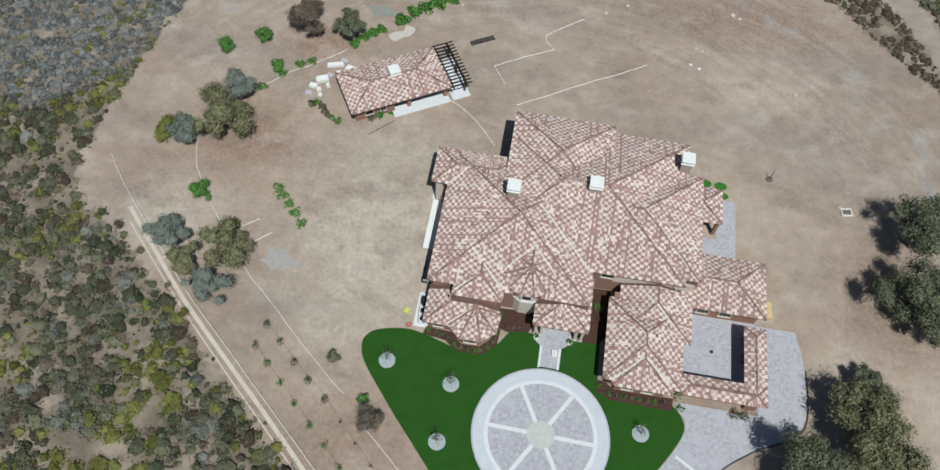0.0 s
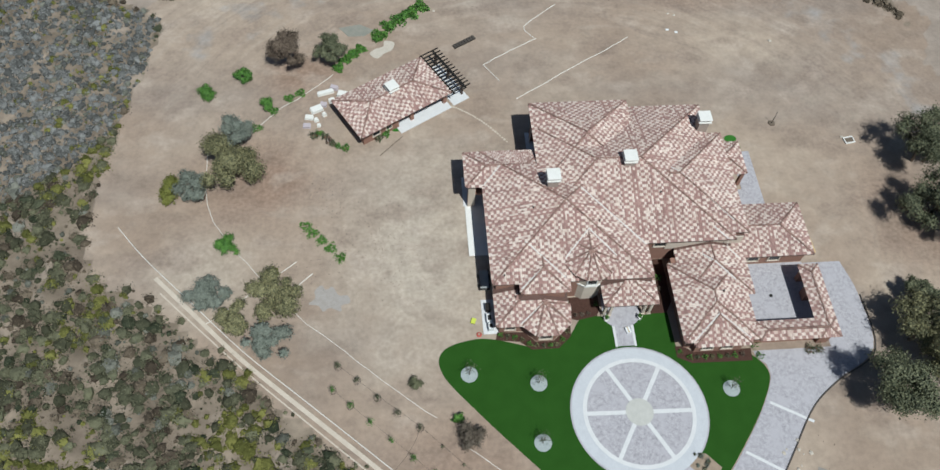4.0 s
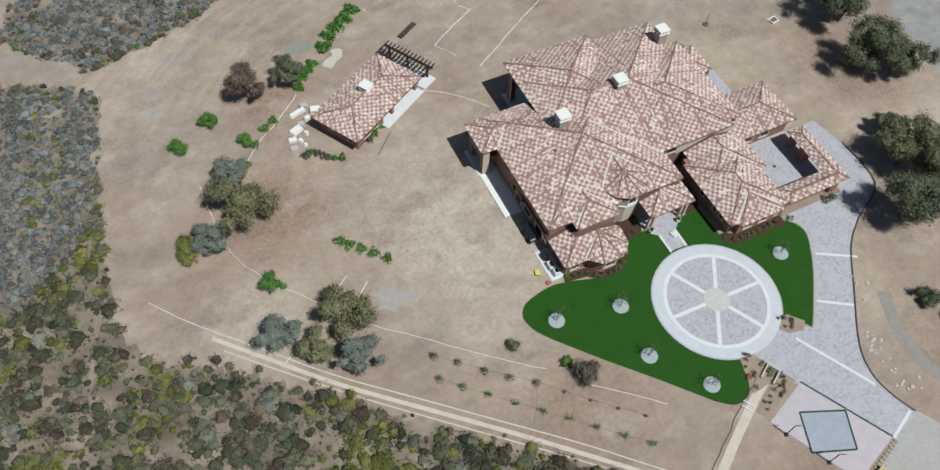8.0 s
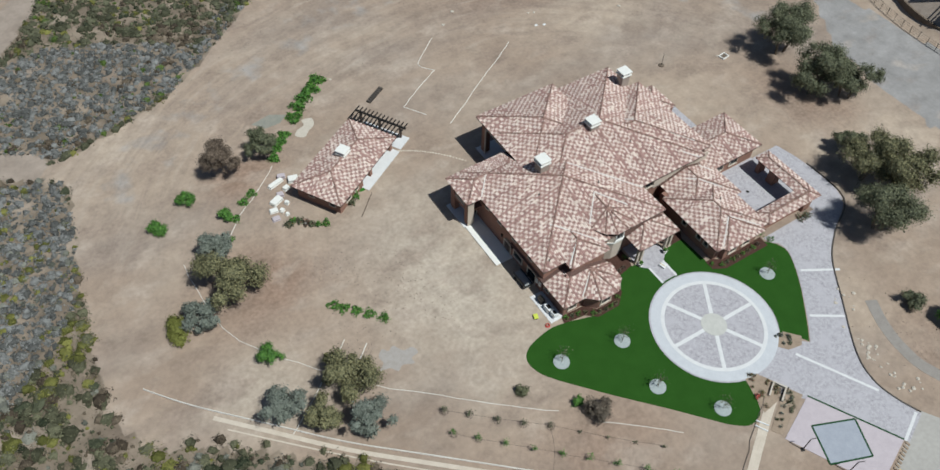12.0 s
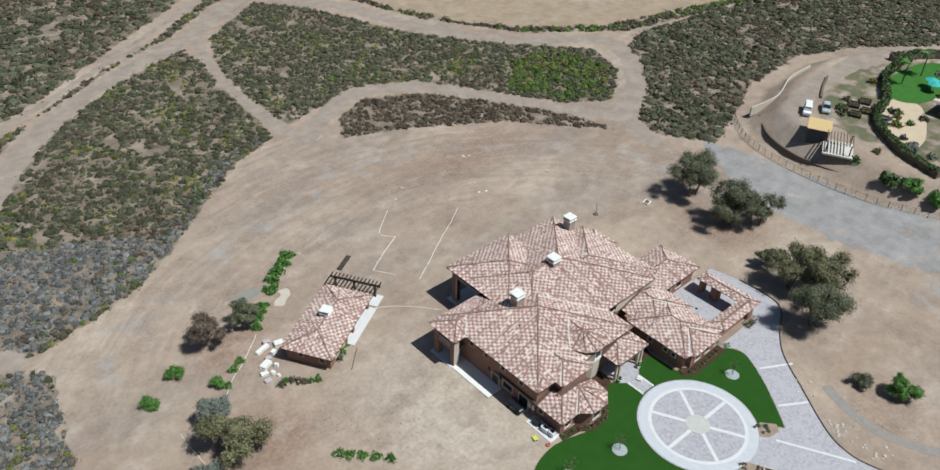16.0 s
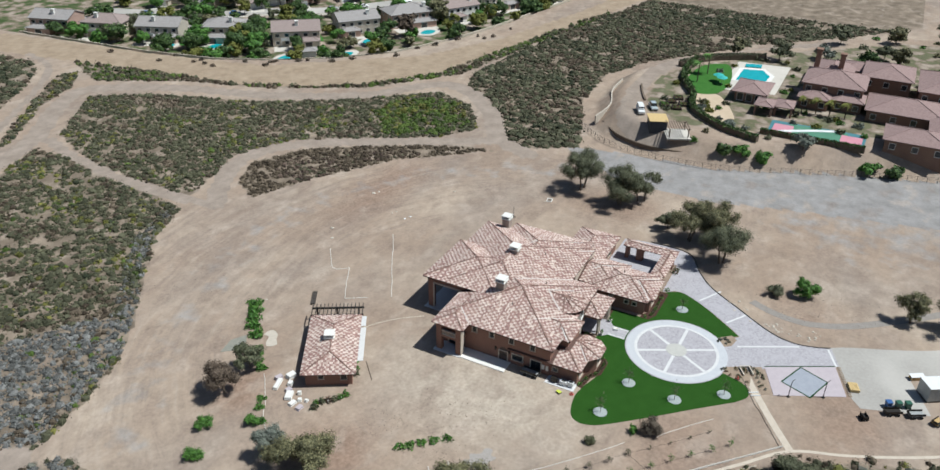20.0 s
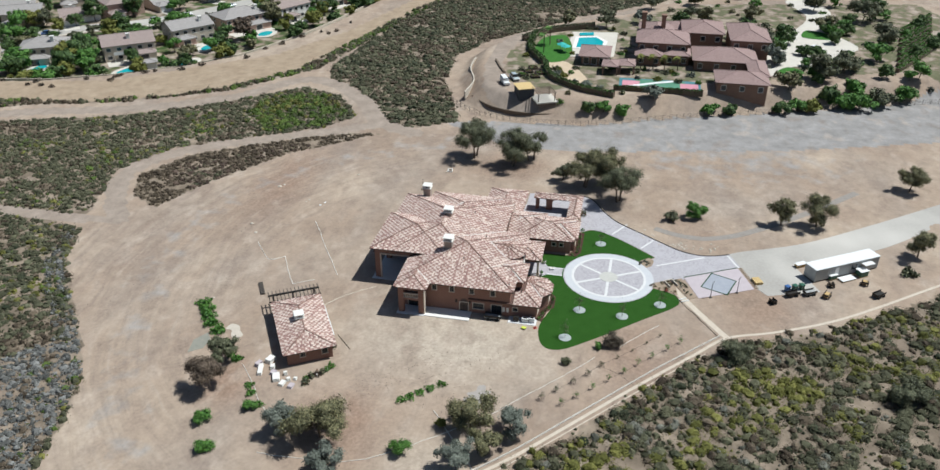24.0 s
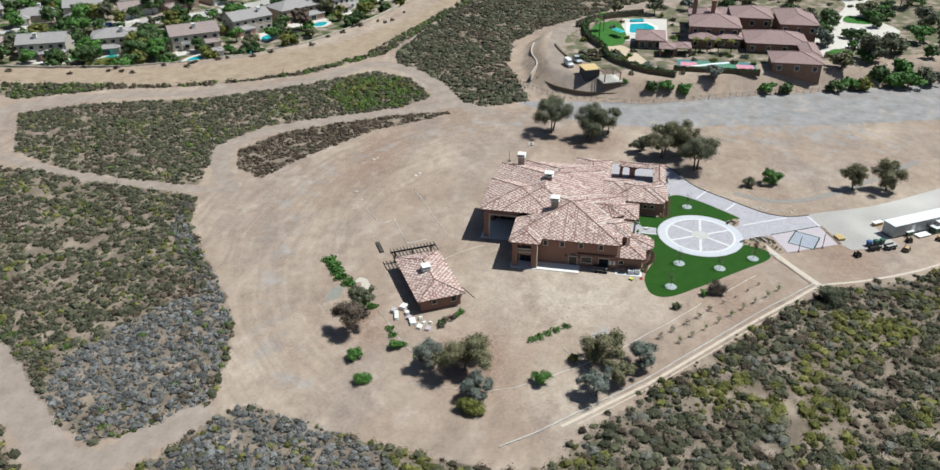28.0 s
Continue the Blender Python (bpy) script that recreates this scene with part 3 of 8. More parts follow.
DRIVE = [(9.8, 20.4), (14.7, 15.4), (20.9, 4.9), (25.3, 6.6)] + smooth_line([(24.2, 9.6), (23.8, 13), (25.2, 17), (30, 23.6), (34.3, 29.3), (38.6, 32.6), (44.8, 36.6), (45.4, 44.5), (44.4, 49.8)], 5) + [(39.2, 49.8), (39.2, 37.2), (28.6, 37.2), (28.9, 36.2)] + smooth_line([(29.9, 35.3), (29.9, 33.2), (27.5, 29.0), (23.6, 23.9), (21.2, 21.2)], 4) + [(19.6, 22.6), (14, 26)]
plate("driveway", DRIVE, -0.05, 0.03, PAVING, "pale grey stamped concrete driveway", "driveway")
circle = empty("motor_court", CX, CY, 0, label="round stamped concrete court with pale bands and centre disc", category="court", kind="structure")


def local(pts, o=(CX, CY)):
    return [(x - o[0], y - o[1]) for x, y in pts]


def ring(r0, r1, z0, z1, n=72):
    bm = bmesh.new()
    v = [[bm.verts.new((r * math.cos(2 * math.pi * i / n), r * math.sin(2 * math.pi * i / n), z)) for i in range(n)] for r, z in ((r0, z0), (r0, z1), (r1, z1), (r1, z0))]
    for a, b in zip(v[:-1], v[1:]):
        for i in range(n):
            bm.faces.new((a[i], b[i], b[(i + 1) % n], a[(i + 1) % n]))
    return bm


part("field", slab(local(arc(8.7)), -0.02, 0.05), PAVING, circle)
part("outer_border", ring(7.1, CR, 0.0, 0.062), material("border_concrete", (0.46, 0.465, 0.485), (0.55, 0.555, 0.57), 0.8, 0.85, 0.01), circle)
part("pale_ring", ring(6.6, 7.1, 0.0, 0.07), BAND, circle)
for k in range(6):
    a = radians(-1.5 + 60 * k)
    d, q = Vector((math.cos(a), math.sin(a))), Vector((-math.sin(a), math.cos(a))) * 0.26
    part("spoke", slab([tuple(d * 1.5 + q), tuple(d * 1.5 - q), tuple(d * 6.8 - q), tuple(d * 6.8 + q)], 0.0, 0.066), BAND, circle)
part("centre_disc", slab(local(arc(1.75)), 0.0, 0.085), material("centre_stone", (0.42, 0.41, 0.375), (0.53, 0.515, 0.475), 1.5, 0.85, 0.01), circle)

# ---- roofs ----
PITCH = 0.30


def hip(x0, x1, y0, y1, z, pitch=PITCH, west=True, east=True):
    """The four planes of a hip roof over a rectangle, each an outline of points that starts with its eave."""
    w, d = x1 - x0, y1 - y0
    h = min(w, d) / 2
    t = z + h * pitch
    if w >= d:
        ym = (y0 + y1) / 2
        a, b = (x0 + h, ym, t), (x1 - h, ym, t)
        return [[(x0, y0, z), (x1, y0, z), b, a], [(x1, y1, z), (x0, y1, z), a, b], [(x0, y1, z), (x0, y0, z), a], [(x1, y0, z), (x1, y1, z), b]]
    xm = (x0 + x1) / 2
    a, b = (xm, y0 + h, t), (xm, y1 - h, t)
    return [[(x0, y1, z), (x0, y0, z), a, b], [(x1, y0, z), (x1, y1, z), b, a], [(x0, y0, z), (x1, y0, z), a], [(x1, y1, z), (x0, y1, z), b]]


def fan(cx, cy, z, top, pts):
    """Roof planes that meet at one point, over a many-sided eave."""
    return [[(*pts[i], z), (*pts[i + 1], z), (cx, cy, top)] for i in range(len(pts) - 1)]


def cut(poly, axis, value, keep):
    """Clip an outline of 3D points at a plane axis = value; keep: +1 or -1."""
    out = []
    for i in range(len(poly)):
        a, b = poly[i], poly[(i + 1) % len(poly)]
        da, db = (a[axis] - value) * keep, (b[axis] - value) * keep
        if da >= 0:
            out.append(a)
        if da * db < 0:
            s = da / (da - db)
            out.append(tuple(a[k] + (b[k] - a[k]) * s for k in range(3)))
    return out


def eave_first(p):
    """The same outline, begun with its lowest level edge."""
    level = [k for k in range(len(p)) if abs(p[k][2] - p[(k + 1) % len(p)][2]) < 1e-6]
    k = min(level, key=lambda q: p[q][2]) if level else 0
    return p[k:] + p[:k]


def plane_z(p):
    a, b, c = (np.array(q, float) for q in p[:3])
    n = np.cross(b - a, c - a)
    if abs(n[2]) < 1e-9:
        return None
    return lambda x, y: a[2] - (n[0] * (x - a[0]) + n[1] * (y - a[1])) / n[2]


def tiled(planes, owner, step=0.26, run=0.41, rise=0.06):
    """Underlay, rows of barrel tiles and ridge tiles for a set of roof planes; tiles that another plane covers are left out."""
    o = np.array(owner.matrix_basis.translation)
    turn = owner.matrix_basis.to_3x3().inverted()
    fns = [plane_z(p) for p in planes]
    quads, light = [], []
    for k, p in enumerate(planes):
        bm = bmesh.new()
        top = [bm.verts.new(turn @ Vector(np.array(q) - o)) for q in p]
        low = [bm.verts.new(turn @ Vector(np.array(q) - o - np.array((0, 0, 0.16)))) for q in p]
        bm.faces.new(top)
        bm.faces.new(low[::-1])
        for i in range(len(p)):
            j = (i + 1) % len(p)
            bm.faces.new((top[i], low[i], low[j], top[j]))
        part("roof", bm, ROOF_BASE, owner)
        a, b = np.array(p[0], float), np.array(p[1], float)
        u = b - a
        u /= np.linalg.norm(u)
        nrm = np.cross(u, np.array(p[2], float) - a)
        nrm /= np.linalg.norm(nrm)
        if nrm[2] < 0:
            nrm = -nrm
        v = np.cross(nrm, u)
        if v[2] < 0:
            v = -v
        q = np.array([((np.array(c) - a) @ u, (np.array(c) - a) @ v) for c in p])
        uu, vv = np.meshgrid(np.arange(q[:, 0].min() + step / 2, q[:, 0].max(), step), np.arange(run / 2 - 0.06, q[:, 1].max(), run))
        uu, vv = uu.ravel(), vv.ravel()
        ok = inside(uu, vv, q)
        uu, vv = uu[ok], vv[ok]
        blend = ((np.round(uu / step) + 2 * np.round(vv / run)) % 4 == 0) ^ (np.random.default_rng(k + 50).random(len(uu)) < 0.07)
        c = a + uu[:, None] * u + vv[:, None] * v
        for j, other in enumerate(planes):
            if j != k and fns[j] is not None:
                hit = inside(c[:, 0], c[:, 1], [r[:2] for r in other]) & (fns[j](c[:, 0], c[:, 1]) > c[:, 2] + 0.06)
                c, blend = c[~hit], blend[~hit]
        if not len(c):
            continue
        s = step / 2
        jit = np.random.default_rng(k).normal(0, 0.012, (len(c), 1))
        prof = [(-s, 0.0), (-s * 0.55, rise), (s * 0.55, rise), (s, 0.0)]
        lo = [c + pu * u - (run / 2 + 0.03) * v + (pn + 0.035 + jit) * nrm for pu, pn in prof]
        hi = [c + pu * u + (run / 2) * v + (pn * 0.85 + 0.005 + jit) * nrm for pu, pn in prof]
        quads.append(np.stack(lo + hi, 1))
        light.append(blend)
    if quads:
        every, pale = np.concatenate(quads), np.concatenate(light)
        rot = np.array(turn)
        for q, nm, mt, lab in ((every[~pale], "roof_tiles", TILE, "mauve-brown clay barrel tiles"), (every[pale], "pale_roof_tiles", TILE_PALE, "pale salmon clay barrel tiles")):
            pts = (q.reshape(-1, 3) - o) @ rot.T
            base = np.arange(len(q))[:, None, None] * 8
            f = (np.array([(0, 1, 5, 4), (1, 2, 6, 5), (2, 3, 7, 6), (0, 3, 2, 1)])[None] + base).reshape(-1, 4)
            tagged(sheet(nm, pts, f, mt, owner, lab), kind="stuff")


def covered(planes, x, y, z, skip=()):
    for k, p in enumerate(planes):
        if k in skip:
            continue
        f = plane_z(p)
        if f is not None and inside(np.array([x]), np.array([y]), [r[:2] for r in p])[0] and f(x, y) > z + 0.1:
            return True
    return False


def ridge_caps(planes, owner, pale=()):
    """A row of cap tiles along every hip and ridge."""
    o = owner.matrix_basis.translation
    turn = owner.matrix_basis.to_3x3().inverted()
    seen = set()
    for p in planes:
        for i in range(1, len(p)):
            a, b = p[i], p[(i + 1) % len(p)]
            if abs(a[2] - b[2]) < 0.05 and min(a[2], b[2]) <= min(q[2] for q in p) + 0.05:
                continue
            key = tuple(sorted((tuple(round(c, 2) for c in a), tuple(round(c, 2) for c in b))))
            if key in seen:
                continue
            seen.add(key)
            va, vb = Vector(a), Vector(b)
            n = max(1, int((vb - va).length / 0.45))
            bm = bmesh.new()
            side = (vb - va).cross(Vector((0, 0, 1))).normalized()
            up = side.cross(vb - va).normalized()
            some = False
            for k in range(n):
                c0, c1 = va.lerp(vb, k / n), va.lerp(vb, (k + 1.08) / n)
                mid = (c0 + c1) / 2
                if covered(planes, mid.x, mid.y, mid.z):
                    continue
                some = True
                rows = []
                for c, w in ((c0, 0.145), (c1, 0.12)):
                    rows.append([bm.verts.new(turn @ (c + side * sx * w + up * (h + (0.03 if c is c0 else 0)) - o)) for sx, h in ((-1, 0.0), (-0.6, 0.13), (0.6, 0.13), (1, 0.0))])
                for j in range(3):
                    bm.faces.new((rows[0][j], rows[0][j + 1], rows[1][j + 1], rows[1][j]))
                bm.faces.new(rows[0])
            if some:
                part("ridge_tiles", bm, CAP_TILE, owner)
            else:
                bm.free()


# ---- main house ----
ZE = 5.65
house = empty("house", 12, 56, 0, label="large two-storey brown stucco house under blended clay tile roofs", category="house")
EAVES = [
    hip(-5.2, 15.8, 45.9, 66.9, ZE), hip(-7.5, 4, 61.0, 66.9, ZE), hip(2.6, 16.9, 60, 74.5, 6.75),
    [eave_first(cut(p, 0, 3.4, 1)) for p in hip(-1.2, 28, 51, 74.1, ZE - 0.03)], hip(12, 30, 52, 68.7, ZE), hip(-1.7, 4.7, 44.4, 54, ZE),
    hip(26, 33.4, 63, 68.7, 3.4), hip(-4.9, 4.6, 41.2, 54, 2.95, 0.33), hip(9.2, 16.3, 42.9, 56, 3.85, 0.33),
    hip(18.8, 28.6, 37.6, 49, 3.1), hip(20.2, 29.6, 44, 56, 3.1), hip(20, 27.5, 36.9, 46, 3.1), hip(22, 39.4, 49.5, 57.8, 3.1),
]
planes = [p for e in EAVES for p in e if len(p) >= 3]
TURRET = [(4.4, 52.0), (4.4, 48.2), (5.4, 46.4), (6.9, 45.5), (8.7, 45.5), (10.2, 46.4), (11.3, 48.2), (11.3, 52.0)]
planes += fan(7.85, 49.3, 6.35, 7.4, TURRET) + [[(4.4, 52, 6.35), (4.4, 48.2, 6.35), (7.85, 49.3, 7.4), (7.85, 53.0, 7.4)], [(11.3, 48.2, 6.35), (11.3, 52, 6.35), (7.85, 53.0, 7.4), (7.85, 49.3, 7.4)]]
BAY = [(-2.0, 43.9), (-1.6, 41.2), (0.1, 39.7), (2.9, 39.7), (4.6, 41.2), (4.9, 43.9)]
planes += fan(1.45, 43.9, 2.95, 4.0, BAY)
tiled(planes, house)
ridge_caps(planes, house)


def wpart(name, bm, mat, owner, label=""):
    """A part given in world places, under its thing."""
    bmesh.ops.transform(bm, matrix=owner.matrix_basis.inverted(), verts=bm.verts[:])
    return part(name, bm, mat, owner, label)


def window(owner, x, y, z, w, h, face, arched=False, name="window", pane=None, trim=None):
    """A window or glazed door in a wall: trim, sill, bars and a recessed pane. face: the way it looks, n, e, s or w."""
    turn = {"s": 0, "e": 90, "n": 180, "w": 270}[face]
    m = owner.matrix_basis.inverted() @ pose(x, y, z, 0, 0, turn)
    t, d = 0.13, 0.14
    win = empty(name)
    win.parent = owner
    win.matrix_basis = m
    part("trim", boxes((-w / 2 - t, w / 2 + t, -d, 0.02, h, h + t), (-w / 2 - t, -w / 2, -d, 0.02, 0, h), (w / 2, w / 2 + t, -d, 0.02, 0, h)), trim or STUCCO_PALE, win)
    part("sill", box(-w / 2 - t * 1.4, w / 2 + t * 1.4, -d - 0.06, 0.02, -0.11, 0.0), trim or STUCCO_PALE, win)
    part("pane", box(-w / 2, w / 2, -0.03, 0.0, 0, h), pane or GLASS, win)
    part("mullion", boxes((-0.03, 0.03, -0.07, -0.03, 0, h), (-w / 2, w / 2, -0.065, -0.035, h * 0.6, h * 0.6 + 0.05)), DARK_METAL, win)
    if arched:
        bm = bmesh.new()
        pts = [(w / 2 * math.cos(a), h + w / 2 * math.sin(a)) for a in np.linspace(0, math.pi, 11)]
        f = [bm.verts.new((px, -0.03, pz)) for px, pz in pts]
        g = [bm.verts.new((px, 0.0, pz)) for px, pz in pts]
        bm.faces.new(f)
        for i in range(10):
            bm.faces.new((f[i], f[i + 1], g[i + 1], g[i]))
        part("fanlight", bm, pane or GLASS, win)
    return win


def valley(owner, a, b, w=0.15):
    """Pale metal in the valley between two roof planes."""
    n = 14
    bm = bmesh.new()
    side = Vector((a[1] - b[1], b[0] - a[0], 0)).normalized() * w / 2
    rows = []
    for k in range(n + 1):
        x, y = a[0] + (b[0] - a[0]) * k / n, a[1] + (b[1] - a[1]) * k / n
        z = max((plane_z(p)(x, y) for p in planes if plane_z(p) is not None and inside(np.array([x]), np.array([y]), [r[:2] for r in p])[0]), default=0) + 0.13
        rows.append([bm.verts.new((x + s * side.x, y + s * side.y, z + dz)) for s, dz in ((1, 0), (1, -0.1), (-1, -0.1), (-1, 0))])
    for p, q in zip(rows[:-1], rows[1:]):
        for i in range(4):
            bm.faces.new((p[i], p[(i + 1) % 4], q[(i + 1) % 4], q[i]))
    bm.faces.new(rows[0])
    bm.faces.new(rows[-1])
    wpart("valley_flashing", bm, FLASHING, owner)


for a, b in (((7.5, 58.8), (15.7, 50.7)), ((20.7, 61.5), (28.2, 53.6)), ((-2.6, 63.9), (-5.1, 61.1)), ((7.9, 52.4), (4.5, 48.8)), ((7.9, 52.4), (11.2, 48.8)), ((1.4, 47.5), (-1.6, 45.0)), ((23.7, 40.9), (20.1, 37.7)), ((23.8, 40.9), (27.4, 37.7)), ((25.2, 52.7), (28.7, 49.3)), ((23.5, 49.7), (27.3, 45.9)), ((1.4, 43.9), (-1.8, 41.4)), ((-0.6, 51.2), (4.3, 46.3))):
    valley(house, a, b)

WALLS = [(-4.6, 11.5, 46.5, 66.3, 0, 5.5), (11.5, 15.2, 47.2, 66.3, 0, 5.5), (11.5, 27.4, 51.6, 73.5, 0, 5.5), (20, 29.4, 52.6, 68.1, 0, 5.5), (-4.4, 4.2, 41.8, 46.5, 0, 2.85), (-1.2, 4.2, 44.9, 46.5, 2.85, 5.5), (19.4, 28.0, 38.2, 50, 0, 3.0), (20.6, 26.9, 37.5, 38.2, 0, 3.0), (20.8, 38.8, 50.1, 57.2, 0, 3.0)]
for w in WALLS:
    wpart("wall", box(*w), STUCCO, house)
# eave boards under the roof edges
for e, z in (((-5.2, 15.8, 45.9, 66.9), 5.5), ((2.6, 16.9, 66.5, 74.5), 6.6), ((11, 28, 51, 74.1), 5.47), ((20, 30, 52, 68.7), 5.5), ((18.8, 28.6, 37.6, 49), 2.95), ((22, 39.4, 49.5, 57.8), 2.95), ((-4.9, 4.6, 41.2, 46.5), 2.8), ((9.2, 16.3, 42.9, 46.5), 3.7)):
    wpart("soffit", box(e[0] + 0.12, e[1] - 0.12, e[2] + 0.12, e[3] - 0.12, z - 0.1, z), FASCIA, house)
    g = 0.1
    for bx in ((e[0] - g, e[1] + g, e[2] - g, e[2], z - 0.02, z + 0.12), (e[0] - g, e[0], e[2], e[3], z - 0.02, z + 0.12), (e[1], e[1] + g, e[2], e[3], z - 0.02, z + 0.12)):
        wpart("gutter", box(*bx), FASCIA, house)
# west front
for y in (60.2, 57.0, 53.4, 49.6):
    window(house, -4.6, y, 4.05, 0.75, 1.0, "w")
window(house, -4.6, 54.8, 0.12, 1.5, 1.9, "w", True, "arched_door", FASCIA)
window(house, -4.6, 52.2, 1.0, 1.9, 1.15, "w")
window(house, -4.6, 48.9, 0.1, 1.8, 2.1, "w", False, "glass_door")
window(house, -4.4, 45.6, 1.3, 0.8, 0.7, "w")
for y in (56.2, 53.7):
    wpart("wall_lantern", boxes((-4.82, -4.6, y - 0.12, y + 0.12, 1.9, 2.35), (-4.86, -4.56, y - 0.16, y + 0.16, 2.35, 2.42)), DARK_METAL, house)
for y in (47.6, 46.9):
    wpart("wall_box", box(-4.75, -4.6, y - 0.22, y + 0.22, 1.0, 1.9, 0.02), CAP_STONE, house)
# corner balcony tower
for y0, y1 in ((61.6, 62.6), (65.3, 66.3)):
    wpart("pier", box(-7.0, -6.1, y0, y1, 0, 5.5, 0.03), STUCCO, house)
# paler sheet on the pier's south side: sunlight put into the colour
wpart("sunlit_pier_side", box(-7.06, -6.04, 61.5, 61.6, 0, 5.3, 0.02), STUCCO_PALE, house)
wpart("balcony_floor", box(-6.95, -4.6, 61.65, 66.25, 2.75, 3.15), STUCCO, house)
wpart("balcony_beam", boxes((-6.95, -6.45, 62.6, 65.3, 4.85, 5.5), (-6.1, -4.6, 61.7, 62.1, 4.85, 5.5)), STUCCO, house)
wpart("balustrade", boxes((-6.9, -6.6, 62.6, 65.3, 3.15, 3.3), (-6.92, -6.58, 62.6, 65.3, 3.95, 4.1), *[(-6.82, -6.68, y, y + 0.12, 3.3, 3.95) for y in np.arange(62.75, 65.2, 0.3)]), STUCCO_PALE, house)
window(house, -4.6, 64, 3.2, 2.0, 1.5, "w", True, "balcony_door")
window(house, -4.6, 64, 0.1, 2.2, 2.1, "w", False, "glass_door")
# covered terrace at the north-west
for x0, y0 in ((3.2, 72.8), (10.2, 72.9), (15.3, 72.9)):
    wpart("pier", box(x0, x0 + 1.0, y0, y0 + 1.0, 0, 6.5, 0.03), STUCCO, house)
wpart("terrace_beam", boxes((3.25, 3.95, 66.3, 72.8, 5.5, 6.5), (4.2, 15.3, 73.0, 73.7, 5.6, 6.5)), STUCCO, house)
wpart("opening_trim", boxes((3.1, 3.25, 66.6, 66.85, 0, 5.4), (3.1, 3.25, 72.5, 72.75, 0, 5.4), (3.1, 3.25, 66.6, 72.75, 5.3, 5.5)), STUCCO_PALE, house)
wpart("upper_wall", box(18.9, 29.3, 51.42, 51.6, 3.0, 5.3), STUCCO_PALE, house)
wpart("upper_wall", box(4.2, 15.2, 66.25, 66.6, 5.5, 6.6), STUCCO, house)
window(house, 11.5, 69.5, 0.1, 4.5, 2.6, "w", False, "glass_door")
window(house, 7, 66.3, 0.1, 3.0, 2.4, "n", False, "glass_door")
# entry turret, front bay and porch
TW = [(4.9, 50.5), (4.9, 48.3), (5.8, 46.8), (7.05, 46.0), (8.6, 46.0), (9.85, 46.8), (10.8, 48.3), (10.8, 50.5)]
wpart("turret_wall", slab(TW, 0, 6.3), STUCCO_PALE, house)
wpart("turret_band", slab([(7.85 + (x - 7.85) * 1.04, 49 + (y - 49) * 1.04) for x, y in TW], 3.55, 3.8), CAP_STONE, house)
window(house, 7.82, 46.0, 4.2, 1.15, 1.35, "s", False, "window", None, CAP_STONE)
BW = [(-1.5, 43.9), (-1.1, 41.6), (0.35, 40.3), (2.65, 40.3), (4.1, 41.6), (4.3, 43.9)]
wpart("bay_wall", slab(BW, 0, 2.85), STUCCO, house)
window(house, 1.5, 40.3, 0.7, 1.5, 1.5, "s")
window(house, -3.0, 41.8, 0.8, 1.2, 1.4, "s")
for x in (9.7, 10.5, 15.0, 15.8):
    wpart("porch_column", boxes((x - 0.17, x + 0.17, 43.3, 43.64, 0.1, 3.5), (x - 0.25, x + 0.25, 43.22, 43.72, 0.0, 0.25), (x - 0.24, x + 0.24, 43.23, 43.71, 3.3, 3.55)), STUCCO_PALE, house)
wpart("porch_beam", boxes((9.5, 16.0, 43.25, 43.7, 3.25, 3.7), (9.5, 9.9, 43.7, 47.2, 3.2, 3.55), (15.6, 16.0, 43.7, 47.2, 3.2, 3.55)), STUCCO, house)
window(house, 12.75, 47.2, 0.1, 1.9, 2.3, "s", True, "entry_door", FASCIA)
# south front of the garage wing and main block
for x in (22.2, 24.8):
    window(house, x, 37.5, 0.9, 1.3, 1.2, "s")
for y in (40.0, 41.5, 44.5):
    window(house, 19.4, y, 1.5, 0.7, 0.7, "w")
window(house, 18.2, 51.6, 3.6, 1.8, 1.2, "s")
for x in (31.5, 34.5):
    window(house, x, 50.1, 0.9, 1.5, 1.3, "s")
window(house, 29.4, 56.5 + 3, 0.8, 1.6, 1.5, "e")
window(house, 38.8, 53.6, 1.0, 1.6, 1.2, "e")
for x, y in ((33.0, 63.4), (33.0, 68.3), (30.2, 63.4)):
    wpart("porch_column", box(x - 0.25, x + 0.25, y - 0.25, y + 0.25, 0, 3.25, 0.03), STUCCO, house)


def chimney(owner, x, y, base, top, s=1.45):
    """A stuccoed stack with a pale louvred cap."""
    c = empty("chimney")
    c.parent = owner
    c.matrix_basis = owner.matrix_basis.inverted() @ pose(x, y, 0, 0, 0, 0) if owner is house else pose(x, y, 0)
    h = s / 2
    part("chimney_shaft", box(-h, h, -h, h, base, top - 0.75, 0.02), TAUPE, c)
    part("flashing", box(-h - 0.12, h + 0.12, -h - 0.12, h + 0.12, base, base + 0.5), STUCCO_PALE, c)
    part("cap_base", box(-h - 0.2, h + 0.2, -h - 0.2, h + 0.2, top - 0.78, top - 0.6, 0.03), CAP_STONE, c)
    for sx, sy in ((-1, -1), (-1, 1), (1, -1), (1, 1)):
        part("cap_post", box(sx * h * 0.85 - 0.13, sx * h * 0.85 + 0.13, sy * h * 0.85 - 0.13, sy * h * 0.85 + 0.13, top - 0.62, top - 0.2), CAP_STONE, c)
    part("flue", box(-h * 0.6, h * 0.6, -h * 0.6, h * 0.6, top - 0.62, top - 0.25), DARK_METAL, c)
    part("cap_top", box(-h - 0.2, h + 0.2, -h - 0.2, h + 0.2, top - 0.22, top, 0.05), CAP_STONE, c)


